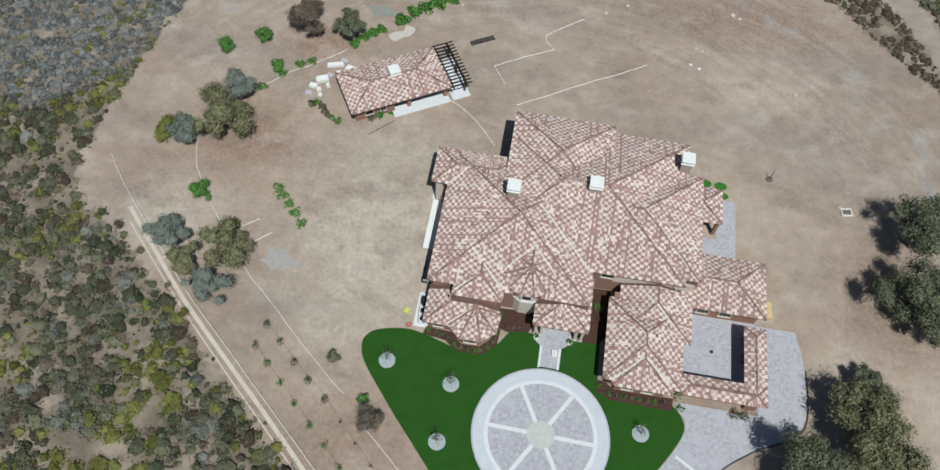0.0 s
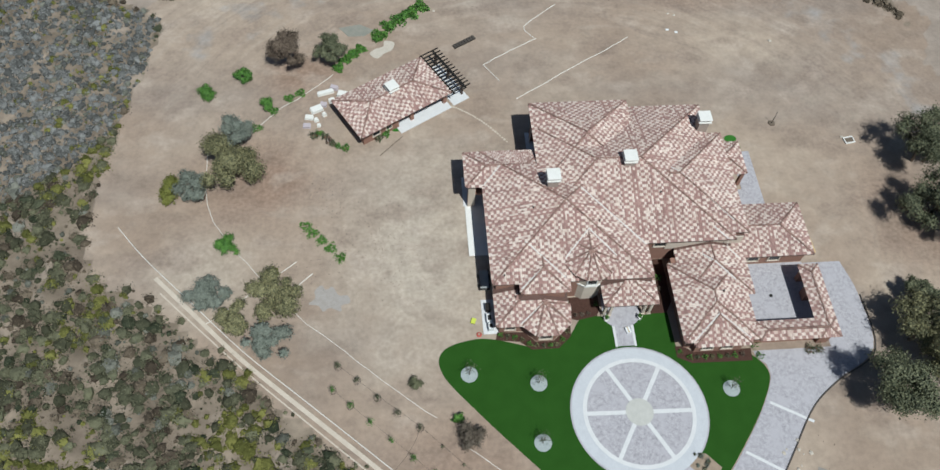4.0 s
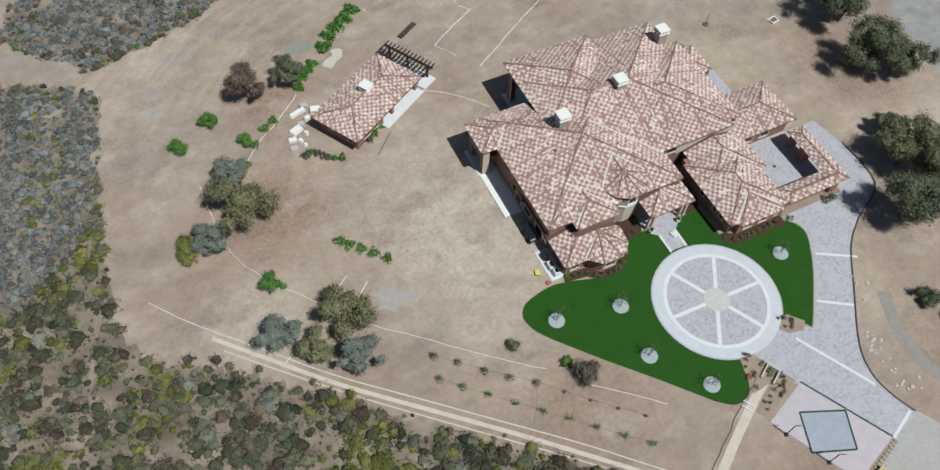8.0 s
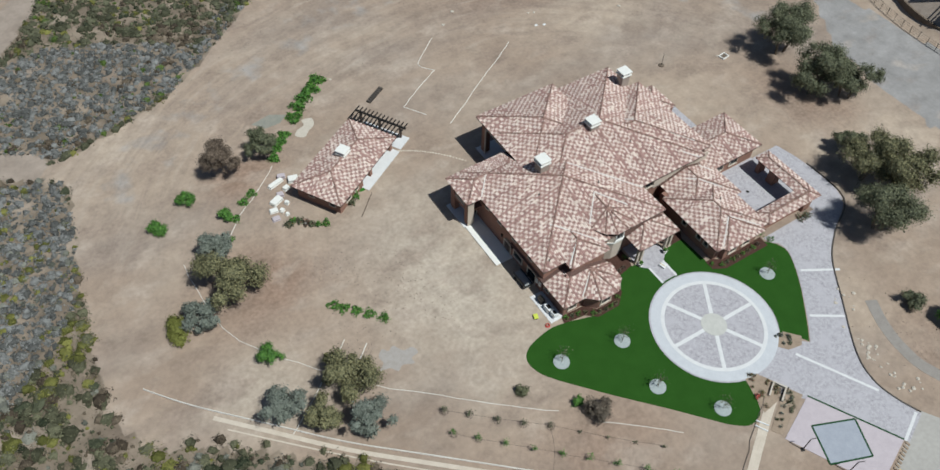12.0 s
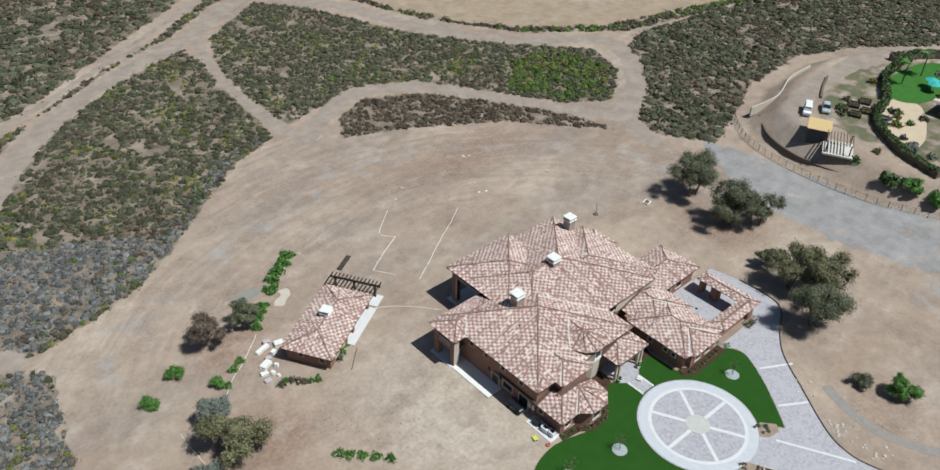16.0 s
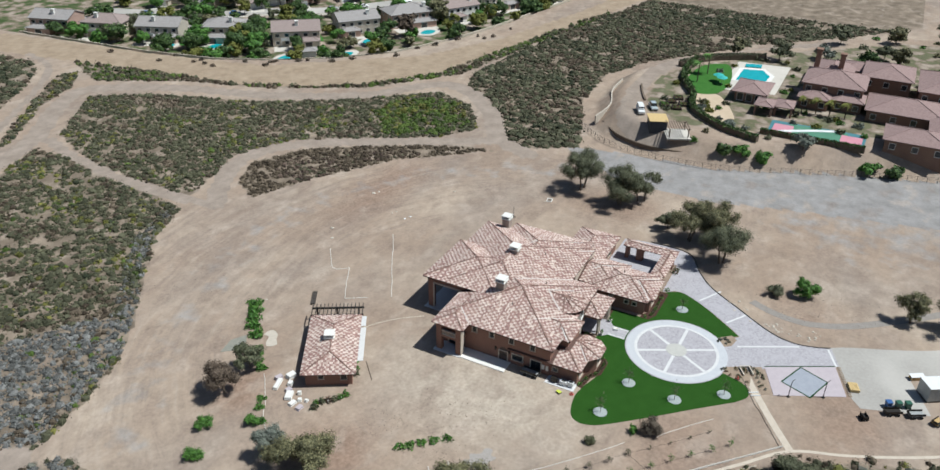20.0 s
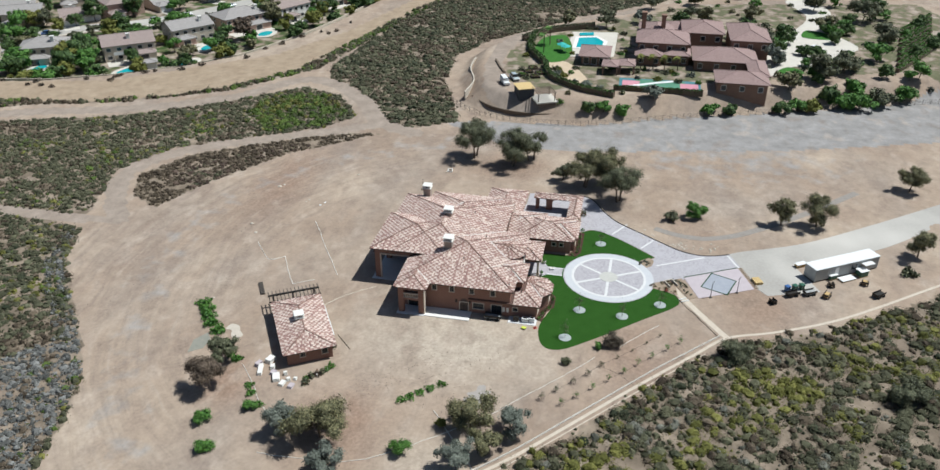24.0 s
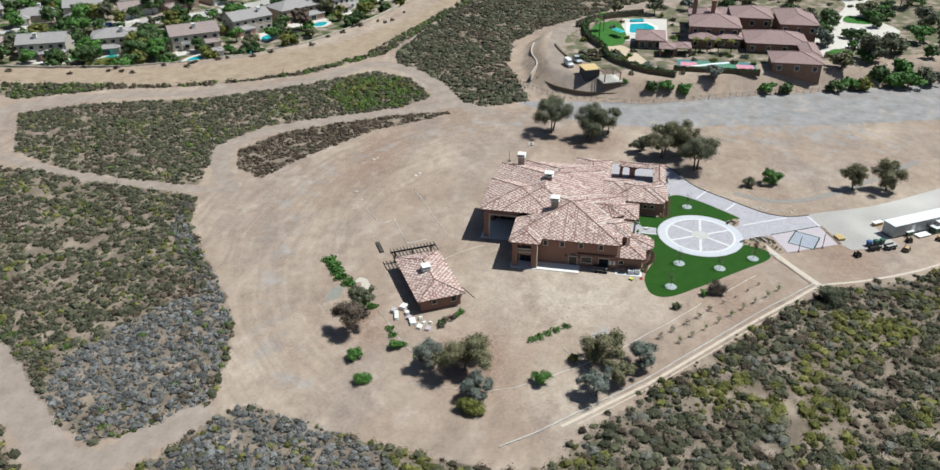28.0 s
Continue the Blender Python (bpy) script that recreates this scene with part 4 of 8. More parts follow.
chimney(house, 3.9, 59.5, 7.2, 10.3)
chimney(house, 14.7, 62.0, 7.8, 10.4)
chimney(house, 27.2, 69.6, 4.0, 8.7)
# vent pipes on the roofs
for x, y in ((9.5, 53.5), (-2.2, 44.8), (-3.6, 46.9), (18.5, 57.5), (25.0, 44.0), (1.0, 56.0)):
    bm = bmesh.new()
    z = max((plane_z(p)(x, y) for p in planes if plane_z(p) is not None and inside(np.array([x]), np.array([y]), [r[:2] for r in p])[0]), default=3)
    rod(bm, (x, y, z - 0.1), (x, y, z + 0.45), 0.09, 0.09, 8)
    wpart("vent_pipe", bm, DARK_METAL, house)

# walled motor yard behind the garage
yard = empty("courtyard_wall", 34, 43, 0, label="tile-capped brown stucco courtyard wall with wide openings", category="wall")
yplanes = hip(36.6, 39.3, 37.3, 47.9, 3.1) + hip(28.6, 39.3, 37.3, 39.9, 3.1)
tiled(yplanes, yard)
ridge_caps(yplanes, yard)
for y0, y1 in ((37.8, 39.4), (44.0, 45.3), (46.9, 47.6)):
    wpart("pier", box(37.2, 38.7, y0, y1, 0, 3.0, 0.02), STUCCO, yard)


def arch_panel(x0, x1, y0, y1, z0, z1, spring):
    """A lintel over an opening, with an arched underside, along y."""
    bm = bmesh.new()
    ys = np.linspace(y0, y1, 13)
    ring_a = [[bm.verts.new((x, y, zz)) for y, zz in zip(ys, [spring + (z1 - 0.25 - spring) * math.sqrt(max(0, 1 - ((y - (y0 + y1) / 2) / ((y1 - y0) / 2)) ** 2)) for y in ys])] for x in (x0, x1)]
    ring_b = [[bm.verts.new((x, y, z1)) for y in ys] for x in (x0, x1)]
    for i in range(12):
        bm.faces.new((ring_a[0][i], ring_a[0][i + 1], ring_b[0][i + 1], ring_b[0][i]))
        bm.faces.new((ring_a[1][i], ring_a[1][i + 1], ring_b[1][i + 1], ring_b[1][i]))
        bm.faces.new((ring_a[0][i], ring_a[0][i + 1], ring_a[1][i + 1], ring_a[1][i]))
        bm.faces.new((ring_b[0][i], ring_b[0][i + 1], ring_b[1][i + 1], ring_b[1][i]))
    return bm


wpart("lintel", arch_panel(37.3, 38.6, 39.4, 44.0, 2.2, 3.0, 2.0), STUCCO, yard)
wpart("lintel", arch_panel(37.3, 38.6, 45.3, 46.9, 2.2, 3.0, 2.2), STUCCO, yard)
wpart("wall", box(28.8, 37.2, 38.3, 38.9, 0, 3.0), STUCCO, yard)
plate("courtyard_paving", [(28.2, 38.9), (39.2, 38.9), (39.2, 49.4), (38.9, 50.0), (28.2, 50.0)], -0.02, 0.045, PAVING, "grey stamped concrete yard with a small drain", "paving")
plate("terrace_paving", [(30.2, 57.6), (36.4, 57.6), (36.4, 69.4), (33.6, 69.4), (33.6, 62.5), (30.2, 62.5)], -0.02, 0.05, PAVING, "grey stamped concrete terrace", "paving")
plate("west_patio", [(-7.4, 53.4), (-4.6, 53.4), (-4.6, 61.6), (-7.4, 61.6)], -0.02, 0.13, NEW_CONCRETE, "bright smooth concrete patio along the wall", "paving")
plate("tower_floor", [(-7.6, 61.6), (-4.6, 61.6), (-4.6, 66.6), (-7.6, 66.6)], -0.02, 0.1, BAND, "concrete floor under the corner tower", "paving")
plate("terrace_floor", [(2.6, 66.3), (16.5, 66.3), (16.5, 74.4), (2.6, 74.4)], -0.02, 0.1, BAND, "concrete floor of the covered terrace", "paving")
bm = bmesh.new()
rod(bm, (33.2, 45.0, 0.045), (33.2, 45.0, 0.07), 0.25, 0.25, 16)
tagged(part("yard_drain", bm, DARK_METAL), label="round dark metal drain grate in paving", category="drain")

# ---- guest house ----
guest = empty("guest_house", -17.2, 80.3, 0, 31, label="small brown stucco pool house with clay tile roof and pergola", category="house")
m = guest.matrix_basis


def at(mat, p):
    return tuple(mat @ Vector(p))


gplanes = [[at(m, (x, y, z)) for x, y, z in p] for p in hip(-8.0, 8.0, -4.3, 4.3, 2.6, 0.28)]
tiled(gplanes, guest)
ridge_caps(gplanes, guest)
part("wall", box(-7.4, 7.4, -1.2, 3.7, 0, 2.5), STUCCO, guest)
part("wall", box(-7.4, -1.6, -3.7, -1.2, 0, 2.5), STUCCO, guest)
for x in (-1.5, 1.2, 7.2):
    part("pier", box(x - 0.3, x + 0.3, -3.75, -3.15, 0, 2.45, 0.02), STUCCO, guest)
part("porch_beam", box(-1.6, 7.4, -3.6, -3.3, 2.1, 2.5), STUCCO, guest)
for bx in ((-8.1, 8.1, -4.4, -4.3, 2.46, 2.6), (-8.1, 8.1, 4.3, 4.4, 2.46, 2.6), (-8.1, -8.0, -4.3, 4.3, 2.46, 2.6), (8.0, 8.1, -4.3, 4.3, 2.46, 2.6)):
    part("gutter", box(*bx), FASCIA, guest)
part("soffit", box(-7.9, 7.9, -4.2, 4.2, 2.38, 2.46), FASCIA, guest)
chimney(guest, 0.3, 0.4, 3.2, 4.7, 1.35)


def guest_window(x, y, z, w, h, rz):
    win = empty("window")
    win.parent = guest
    win.matrix_basis = pose(x, y, z, 0, 0, rz)
    part("trim", boxes((-w / 2 - 0.1, w / 2 + 0.1, -0.12, 0.02, h, h + 0.1), (-w / 2 - 0.1, -w / 2, -0.12, 0.02, 0, h), (w / 2, w / 2 + 0.1, -0.12, 0.02, 0, h), (-w / 2 - 0.12, w / 2 + 0.12, -0.16, 0.02, -0.1, 0)), STUCCO_PALE, win)
    part("pane", box(-w / 2, w / 2, -0.03, 0, 0, h), GLASS, win)


guest_window(-7.4, 1.2, 1.3, 0.8, 0.7, 270)
guest_window(-7.4, -2.4, 1.1, 0.9, 1.0, 270)
guest_window(-5.2, -3.7, 0.9, 1.2, 1.2, 0)
guest_window(-3.0, -3.7, 0.9, 0.9, 1.2, 0)
guest_window(3.6, -1.2, 0.1, 2.8, 2.1, 0)
part("porch_floor", box(-1.6, 7.6, -5.0, -1.2, 0, 0.1), BAND, guest)
part("pergola_floor", box(8.1, 11.0, -4.9, 3.5, 0, 0.08), BAND, guest)
for y in (-3.6, 0.2, 3.7):
    part("pergola_post", box(10.3, 10.6, y - 0.16, y + 0.16, 0.08, 2.3), FASCIA, guest)
part("pergola_beam", box(10.3, 10.6, -4.6, 4.6, 2.3, 2.55), DARK_METAL, guest)
part("pergola_beam", box(8.2, 8.4, -4.6, 4.6, 2.3, 2.55), DARK_METAL, guest)
for y in np.arange(-4.4, 4.5, 0.68):
    part("rafter", box(7.9, 11.4, y - 0.06, y + 0.06, 2.55, 2.75), DARK_METAL, guest)


# ---- trees ----
def leaf_tris(rng, centres, size, out=None):
    """One small triangle to a leaf spray; out: the way that the foliage faces, which most sprays follow."""
    n = len(centres)
    a = rng.normal(size=(n, 3))
    if out is not None:
        face = out + rng.normal(0, 0.38, (n, 3))
        face /= np.linalg.norm(face, axis=1)[:, None]
        a -= (a * face).sum(1)[:, None] * face
    a /= np.linalg.norm(a, axis=1)[:, None]
    b = np.cross(a, rng.normal(size=(n, 3)) if out is None else face)
    b /= np.linalg.norm(b, axis=1)[:, None]
    s = size * rng.uniform(0.6, 1.4, (n, 1))
    return np.stack([centres + a * s, centres - a * s * 0.5 + b * s * 0.8, centres - a * s * 0.5 - b * s * 0.8], 1)


def tree(name, x, y, h, r, leaf, seed, label, leaves=1500, size=0.28, squat=0.5, trunks=1, group=""):
    """Trunks that fork into limbs and twigs, with a clump of leaf sprays at each twig's end."""
    rng = np.random.default_rng(seed)
    ob = empty(name, x, y, float(height(x, y)), rng.uniform(0, 360), label=label, category="tree" if h > 2.2 else "shrub", group=group)
    tall = h > 2.6
    low = h * (0.17 if tall else 0.05)
    mid_z, half = (low + h) / 2, (h - low) / 2
    bm = bmesh.new()
    clumps = []
    for k in range(trunks):
        a = rng.uniform(0, 6.28)
        base = Vector((math.cos(a), math.sin(a), 0)) * (0.22 * r if trunks > 1 else 0.0)
        fork = base * 1.5 + Vector((rng.uniform(-0.1, 0.1) * r, rng.uniform(-0.1, 0.1) * r, h * (0.34 if tall else 0.15)))
        rod(bm, base + Vector((0, 0, -0.1)), fork, 0.034 * h ** 0.9, 0.022 * h ** 0.9, 7)
        for j in range(6 if trunks > 1 else 8):
            b = a + j * (6.283 / (6 if trunks > 1 else 8)) + rng.uniform(-0.45, 0.45)
            lift = rng.uniform(-0.9, 0.92)
            d = r * math.sqrt(max(0.08, 1 - lift * lift)) * (rng.uniform(0.42, 0.8) if tall else rng.uniform(0.2, 0.62))
            tip = base + Vector((math.cos(b) * d, math.sin(b) * d, mid_z + half * 0.72 * lift))
            rod(bm, fork, tip, 0.014 * h ** 0.9, 0.006 * h ** 0.9, 5)
            for q in range(3):
                end = tip + Vector((rng.normal(0, 0.2) * r, rng.normal(0, 0.2) * r, rng.normal(0.05, 0.16) * half))
                rod(bm, tip, end, 0.006 * h ** 0.9, 0.003 * h ** 0.9, 4)
                clumps.append((end, r * (rng.uniform(0.2, 0.36) if tall else rng.uniform(0.26, 0.42))))
        clumps.append((fork + Vector((0, 0, half * 1.1)), r * 0.3))
    part("trunk", bm, BARK, ob)
    ctr, rad = np.array([tuple(q[0]) for q in clumps]), np.array([q[1] for q in clumps])
    own = rng.choice(len(clumps), leaves, p=rad ** 2 / (rad ** 2).sum())
    d = rng.normal(size=(leaves, 3))
    d[:, 2] += 0.25
    d /= np.linalg.norm(d, axis=1)[:, None]
    deep = rng.random(leaves) < 0.22
    s = np.where(deep, rng.uniform(0.15, 0.6, leaves), 0.5 + 0.42 * rng.random(leaves) + 0.2 * rng.exponential(1.0, leaves).clip(0, 3))[:, None] * rad[own][:, None]
    c = ctr[own] + d * s * np.array((1, 1, 0.55 + 0.4 * squat))
    c[:, 2] = np.clip(c[:, 2], 0.1, h * 1.06)
    face = d * 0.75 + (c - np.array((0, 0, mid_z))) / max(r, 0.1) * 0.35 + np.array((0, 0, 0.2))
    tris("crown", leaf_tris(rng, c, size * np.where(deep, 1.5, 1.0)[:, None], face), LEAF[leaf], ob)
    return ob


def palm(x, y, h, leaf, seed, label):
    """A slim curved stem with a head of arching feathered fronds."""
    rng = np.random.default_rng(seed)
    ob = empty("palm_tree", x, y, float(height(x, y)), rng.uniform(0, 360), label=label, category="palm", group="palms")
    bm = bmesh.new()
    tube(bm, [(0.1 * k * k * 0.05, 0, h * k / 6) for k in range(7)], 0.16, 7)
    part("trunk", bm, BARK, ob)
    t = []
    for k in range(16):
        a = k * 2.4 + rng.uniform(-0.2, 0.2)
        long, up = rng.uniform(1.7, 2.3), rng.uniform(0.1, 1.1)
        s = np.linspace(0.05, 1, 22)
        spine = np.stack([0.18 + math.cos(a) * long * s, math.sin(a) * long * s, h + up * s * 1.6 - 1.9 * s ** 2], 1)
        for side in (-1, 1):
            q = np.array((-math.sin(a), math.cos(a), -0.35)) * side * 0.55
            w = np.sin(np.clip(s * 3.0, 0.3, 3.0))[:, None] * 0.9 + 0.15
            t.append(np.stack([spine, spine + np.array((math.cos(a), math.sin(a), 0)) * 0.16, spine + q * w], 1))
    tris("fronds", np.concatenate(t), LEAF[leaf], ob)
    return ob


TREES = [
    ("tree", -33.0, 89.6, 4.5, 3.0, "red", "red-brown leaved round tree on bare dirt"), ("tree", -26.4, 90.3, 3.6, 2.3, "dark", "dark grey-green young tree beside the hedge"),
    ("shrub", -40.0, 87.2, 1.7, 1.4, "green", "bright green round shrub on bare dirt"), ("shrub", -45.4, 83.9, 1.6, 1.6, "green", "bright green low shrub on bare dirt"), ("shrub", -36.2, 81.3, 1.5, 1.25, "green", "green shrub by the flower line"),
    ("tree", -40.0, 74.6, 3.8, 2.5, "grey", "silver-grey leaved tree beside a larger one"), ("tree", -39.8, 68.6, 5.2, 4.3, "olive", "wide olive-brown tree with dense crown"), ("tree", -45.0, 65.7, 3.2, 2.3, "grey", "silver-grey leaved small tree on dirt"), ("shrub", -49.0, 65.7, 2.0, 2.1, "yellow", "yellow-green spreading shrub on bare dirt"),
    ("shrub", -40.5, 56.4, 2.2, 1.7, "green", "fresh green shrub by the irrigation pipe"), ("tree", -41.9, 47.8, 3.6, 2.4, "grey", "grey-green round tree by the fence"), ("tree", -38.1, 44.2, 3.2, 2.3, "olive", "olive-brown round tree by the fence"), ("tree", -33.5, 47.6, 4.6, 3.3, "olive", "olive-brown tree with an open crown"), ("tree", -34.1, 41.4, 4.0, 2.5, "grey", "grey-green tree near the track"), ("shrub", -34.0, 51.9, 1.2, 1.0, "yellow", "small yellow-green shrub by the pipe"),
    ("shrub", -9.2, 28.0, 2.2, 1.9, "brown", "half-dead brown shrub by the lawn"), ("shrub", -10.4, 30.4, 1.2, 0.8, "green", "small green shrub by the lawn"), ("shrub", -15.6, 35.3, 0.9, 1.1, "scrub", "low scrubby shrub on dirt"),
    ("tree", 62.2, 67.0, 7.5, 4.7, "dark", "dark green oak with wide crown"), ("tree", 58.6, 57.0, 7.5, 4.6, "dark", "dark green oak on reddish dirt"), ("tree", 62.6, 52.0, 6.5, 3.6, "dark", "dark green oak on reddish dirt"),
    ("tree", 49.6, 38.4, 7.6, 4.1, "olive", "large brownish oak beside the drive"), ("tree", 51.4, 32.6, 7.4, 4.1, "olive", "large sunlit olive oak on dirt"), ("tree", 45.0, 30.4, 8.0, 4.3, "dark", "large dark green oak beside the drive"), ("shrub", 53.0, 43.2, 3.4, 2.3, "dark", "dark shrub under the oaks"),
    ("shrub", 37.8, 18.2, 2.2, 1.8, "dark", "dark green shrub on bare dirt"), ("shrub", 39.8, 13.0, 3.2, 2.1, "green", "green young tree beside the gravel"), ("tree", 40.4, -5.5, 6.0, 2.4, "olive", "slim olive-green tree by the road"), ("tree", 40.6, -12.8, 6.0, 3.4, "olive", "olive-green tree by the road"), ("tree", 63.0, -36, 5.0, 3.0, "olive", "olive-green tree on the gravel"), ("tree", 32.1, -30.0, 5.5, 2.8, "olive", "dark tree by the trailer"),
    ("shrub", -8.4, 8.2, 2.6, 2.8, "dark", "large green shrub at the brush edge"), ("shrub", -14.0, -17.0, 3.0, 3.2, "dark", "large green shrub in the brush"),
]
for i, (nm, x, y, h, r, leaf, lab) in enumerate(TREES):
    big = h > 5.5
    tree(nm, x, y, h * (1.2 if h > 3 else 1.0), r * 1.04, leaf, 100 + i, lab, leaves=int(2300 * r ** 1.5) if h > 2.4 else int(1500 * r ** 1.4), size=0.128 if r > 2 else 0.105, squat=0.7 if h > 2.4 else 0.45, trunks=2 if big else 1)


# ---- front walk, beds and lawn trees ----
MULCH = material("dark_mulch", (0.045, 0.022, 0.016), (0.085, 0.045, 0.034), 2.5, 0.95, 0.03, 8)
PEBBLE = material("grey_pebbles", (0.24, 0.27, 0.265), (0.44, 0.47, 0.46), 5.0, 0.9, 0.03, 5)
DUST = material("pale_dust", (0.45, 0.38, 0.305), (0.60, 0.525, 0.435), 0.9, 0.95, 0.03, 9)
PIPE = material("white_plastic_pipe", (0.62, 0.58, 0.52), (0.72, 0.68, 0.62), 1.0, 0.6)
BLACK_PIPE = material("black_hose", (0.05, 0.04, 0.035), (0.09, 0.075, 0.06), 1.0, 0.7)
ASPHALT = material("pale_asphalt", (0.32, 0.30, 0.275), (0.42, 0.395, 0.36), 0.15, 0.92, 0.01, 12, spots=(0.52, 0.49, 0.45))
WHITE = material("white_paint", (0.66, 0.66, 0.65), (0.76, 0.76, 0.75), 1.0, 0.55)
GREY_METAL = material("grey_sheet_metal", (0.30, 0.31, 0.31), (0.42, 0.43, 0.42), 1.0, 0.55, 0, 6, 0.3)
WOOD = material("raw_wood", (0.40, 0.27, 0.12), (0.56, 0.40, 0.20), 2.0, 0.8, 0.01)
YELLOW = material("yellow_timber", (0.50, 0.35, 0.15), (0.62, 0.46, 0.22), 2.0, 0.75)
BLUE = material("blue_plastic", (0.03, 0.09, 0.25), (0.05, 0.13, 0.32), 2.0, 0.45)
GREENP = material("green_plastic", (0.02, 0.08, 0.05), (0.035, 0.12, 0.075), 2.0, 0.45)
RED = material("red_plastic", (0.42, 0.05, 0.035), (0.52, 0.08, 0.06), 2.0, 0.5)
RUBBER = material("black_rubber", (0.015, 0.015, 0.015), (0.03, 0.03, 0.03), 3.0, 0.85)
ROCK = material("pale_rock", (0.42, 0.37, 0.30), (0.56, 0.50, 0.43), 1.2, 0.95, 0.04)

walkpath = empty("front_walk", 12.2, 41, 0, label="grey paved front walk with pale concrete borders", category="path", kind="structure")
wpart("walk_field", slab([(10.95, 38.9), (13.15, 38.9), (13.3, 43.0), (10.9, 43.0)], -0.02, 0.055), PAVING, walkpath)
for x0, x1 in ((10.65, 10.95), (13.15, 13.45)):
    wpart("walk_border", slab([(x0, 38.8), (x1, 38.8), (x1 + 0.05, 43.0), (x0, 43.0)], -0.02, 0.07), BAND, walkpath)
wpart("landing", slab([(12.1 + 2.5 * math.cos(a), 43.4 + 1.9 * math.sin(a)) for a in np.linspace(math.pi, 2 * math.pi, 19)] + [(14.6, 47.1), (9.9, 47.1)], -0.02, 0.11), PAVING, walkpath)
for k, sx in ((0, -1), (1, 1)):
    pot = empty("planter_urn", 12.2 + sx * 2.25, 42.7, 0.11, label="pale cast stone urn with small plant", category="urn", group="entry urns")
    bm = bmesh.new()
    rod(bm, (0, 0, 0), (0, 0, 0.12), 0.24, 0.2, 12)
    rod(bm, (0, 0, 0.12), (0, 0, 0.55), 0.16, 0.36, 12)
    part("bowl", bm, CAP_STONE, pot)
    rng = np.random.default_rng(40 + k)
    tris("plant", leaf_tris(rng, rng.normal(0, 0.14, (90, 3)) + np.array((0, 0, 0.72)), 0.12), LEAF["green"], pot)
parcel = empty("parcel", 12.6, 41.0, 0.055, 14, label="white taped cardboard parcel on the walk", category="box")
part("carton", box(-0.32, 0.32, -0.42, 0.42, 0, 0.35, 0.02), WHITE, parcel)
part("tape", box(-0.06, 0.06, -0.43, 0.43, 0.33, 0.357), WOOD, parcel)


def bed(name, pts, label):
    return plate(name, pts, -0.02, 0.07, MULCH, label, "flower bed")


bed("flower_bed", [(4.4, 46.2), (4.4, 43.4), (6.2, 42.9), (8.9, 43.4), (9.4, 44.5), (9.4, 46.4)], "dark mulch bed between turret and porch")
bed("flower_bed", [(-4.6, 41.8), (-4.9, 40.7), (-1.8, 40.3), (-0.3, 39.1), (3.2, 39.1), (5.0, 40.7), (5.2, 43.0), (4.3, 43.9), (4.1, 41.5), (2.7, 40.2), (0.3, 40.2), (-1.1, 41.6)], "dark mulch bed under the bay window")
bed("flower_bed", [(15.8, 43.3), (18.3, 43.3), (19.3, 45), (19.3, 51.5), (16, 51.5), (15.4, 47)], "dark mulch bed in the side court")
bed("flower_bed", [(18.4, 38.4), (18.4, 36.9), (20.2, 36.0), (28.2, 35.9), (28.4, 37.6), (20.6, 37.6), (19.4, 38.4)], "dark mulch bed along the garage wing")
GBED = material("planted_gravel", (0.24, 0.18, 0.13), (0.36, 0.28, 0.21), 1.2, 0.95, 0.03)
for pts in ([(10.0, 22.2), (11.4, 22.1), (13.3, 18.7), (11.4, 17.4), (8.6, 17.1), (9.0, 18.8)], [(13.4, 18.4), (14.5, 16.3), (8.3, 13.8), (7.5, 15.0)], [(17.4, 24.6), (19.3, 24.3), (20.9, 22.5), (19.9, 21.5), (17.9, 21.9), (16.6, 23.4)]):
    plate("planting_bed", pts, -0.02, 0.055, GBED, "brown gravel planting bed beside the drive", "flower bed")


def clump(x, y, r, leaf, seed, n=70, h=0.5, label="small rounded garden shrub in bed", group="garden shrubs", bloom=0.0, size=0.1, name="garden_shrub"):
    rng = np.random.default_rng(seed)
    ob = empty(name, x, y, float(height(x, y)), 0, label=label, category="shrub", group=group)
    d = rng.normal(size=(n, 3))
    d /= np.linalg.norm(d, axis=1)[:, None]
    d[:, 2] = np.abs(d[:, 2])
    s = rng.uniform(0.5, 1.05, (n, 1))
    bumps = 1 + 0.25 * np.sin(3 * np.arctan2(d[:, 1], d[:, 0]) + seed)[:, None]
    c = d * s * np.array((r, r, h)) * bumps + np.array((0, 0, 0.08))
    bm = bmesh.new()
    for a in (0.3, 2.4, 4.5):
        rod(bm, (0, 0, -0.05), (0.4 * r * math.cos(a), 0.4 * r * math.sin(a), 0.6 * h), 0.03, 0.012, 4)
    part("stems", bm, BARK, ob)
    tris("foliage", leaf_tris(rng, c, size * (0.7 + 0.6 * r)), LEAF[leaf], ob)
    if bloom:
        k = int(n * bloom)
        tris("blossom", leaf_tris(rng, c[:k] * 1.08, size * 0.6), LEAF["flower"], ob)
    return ob


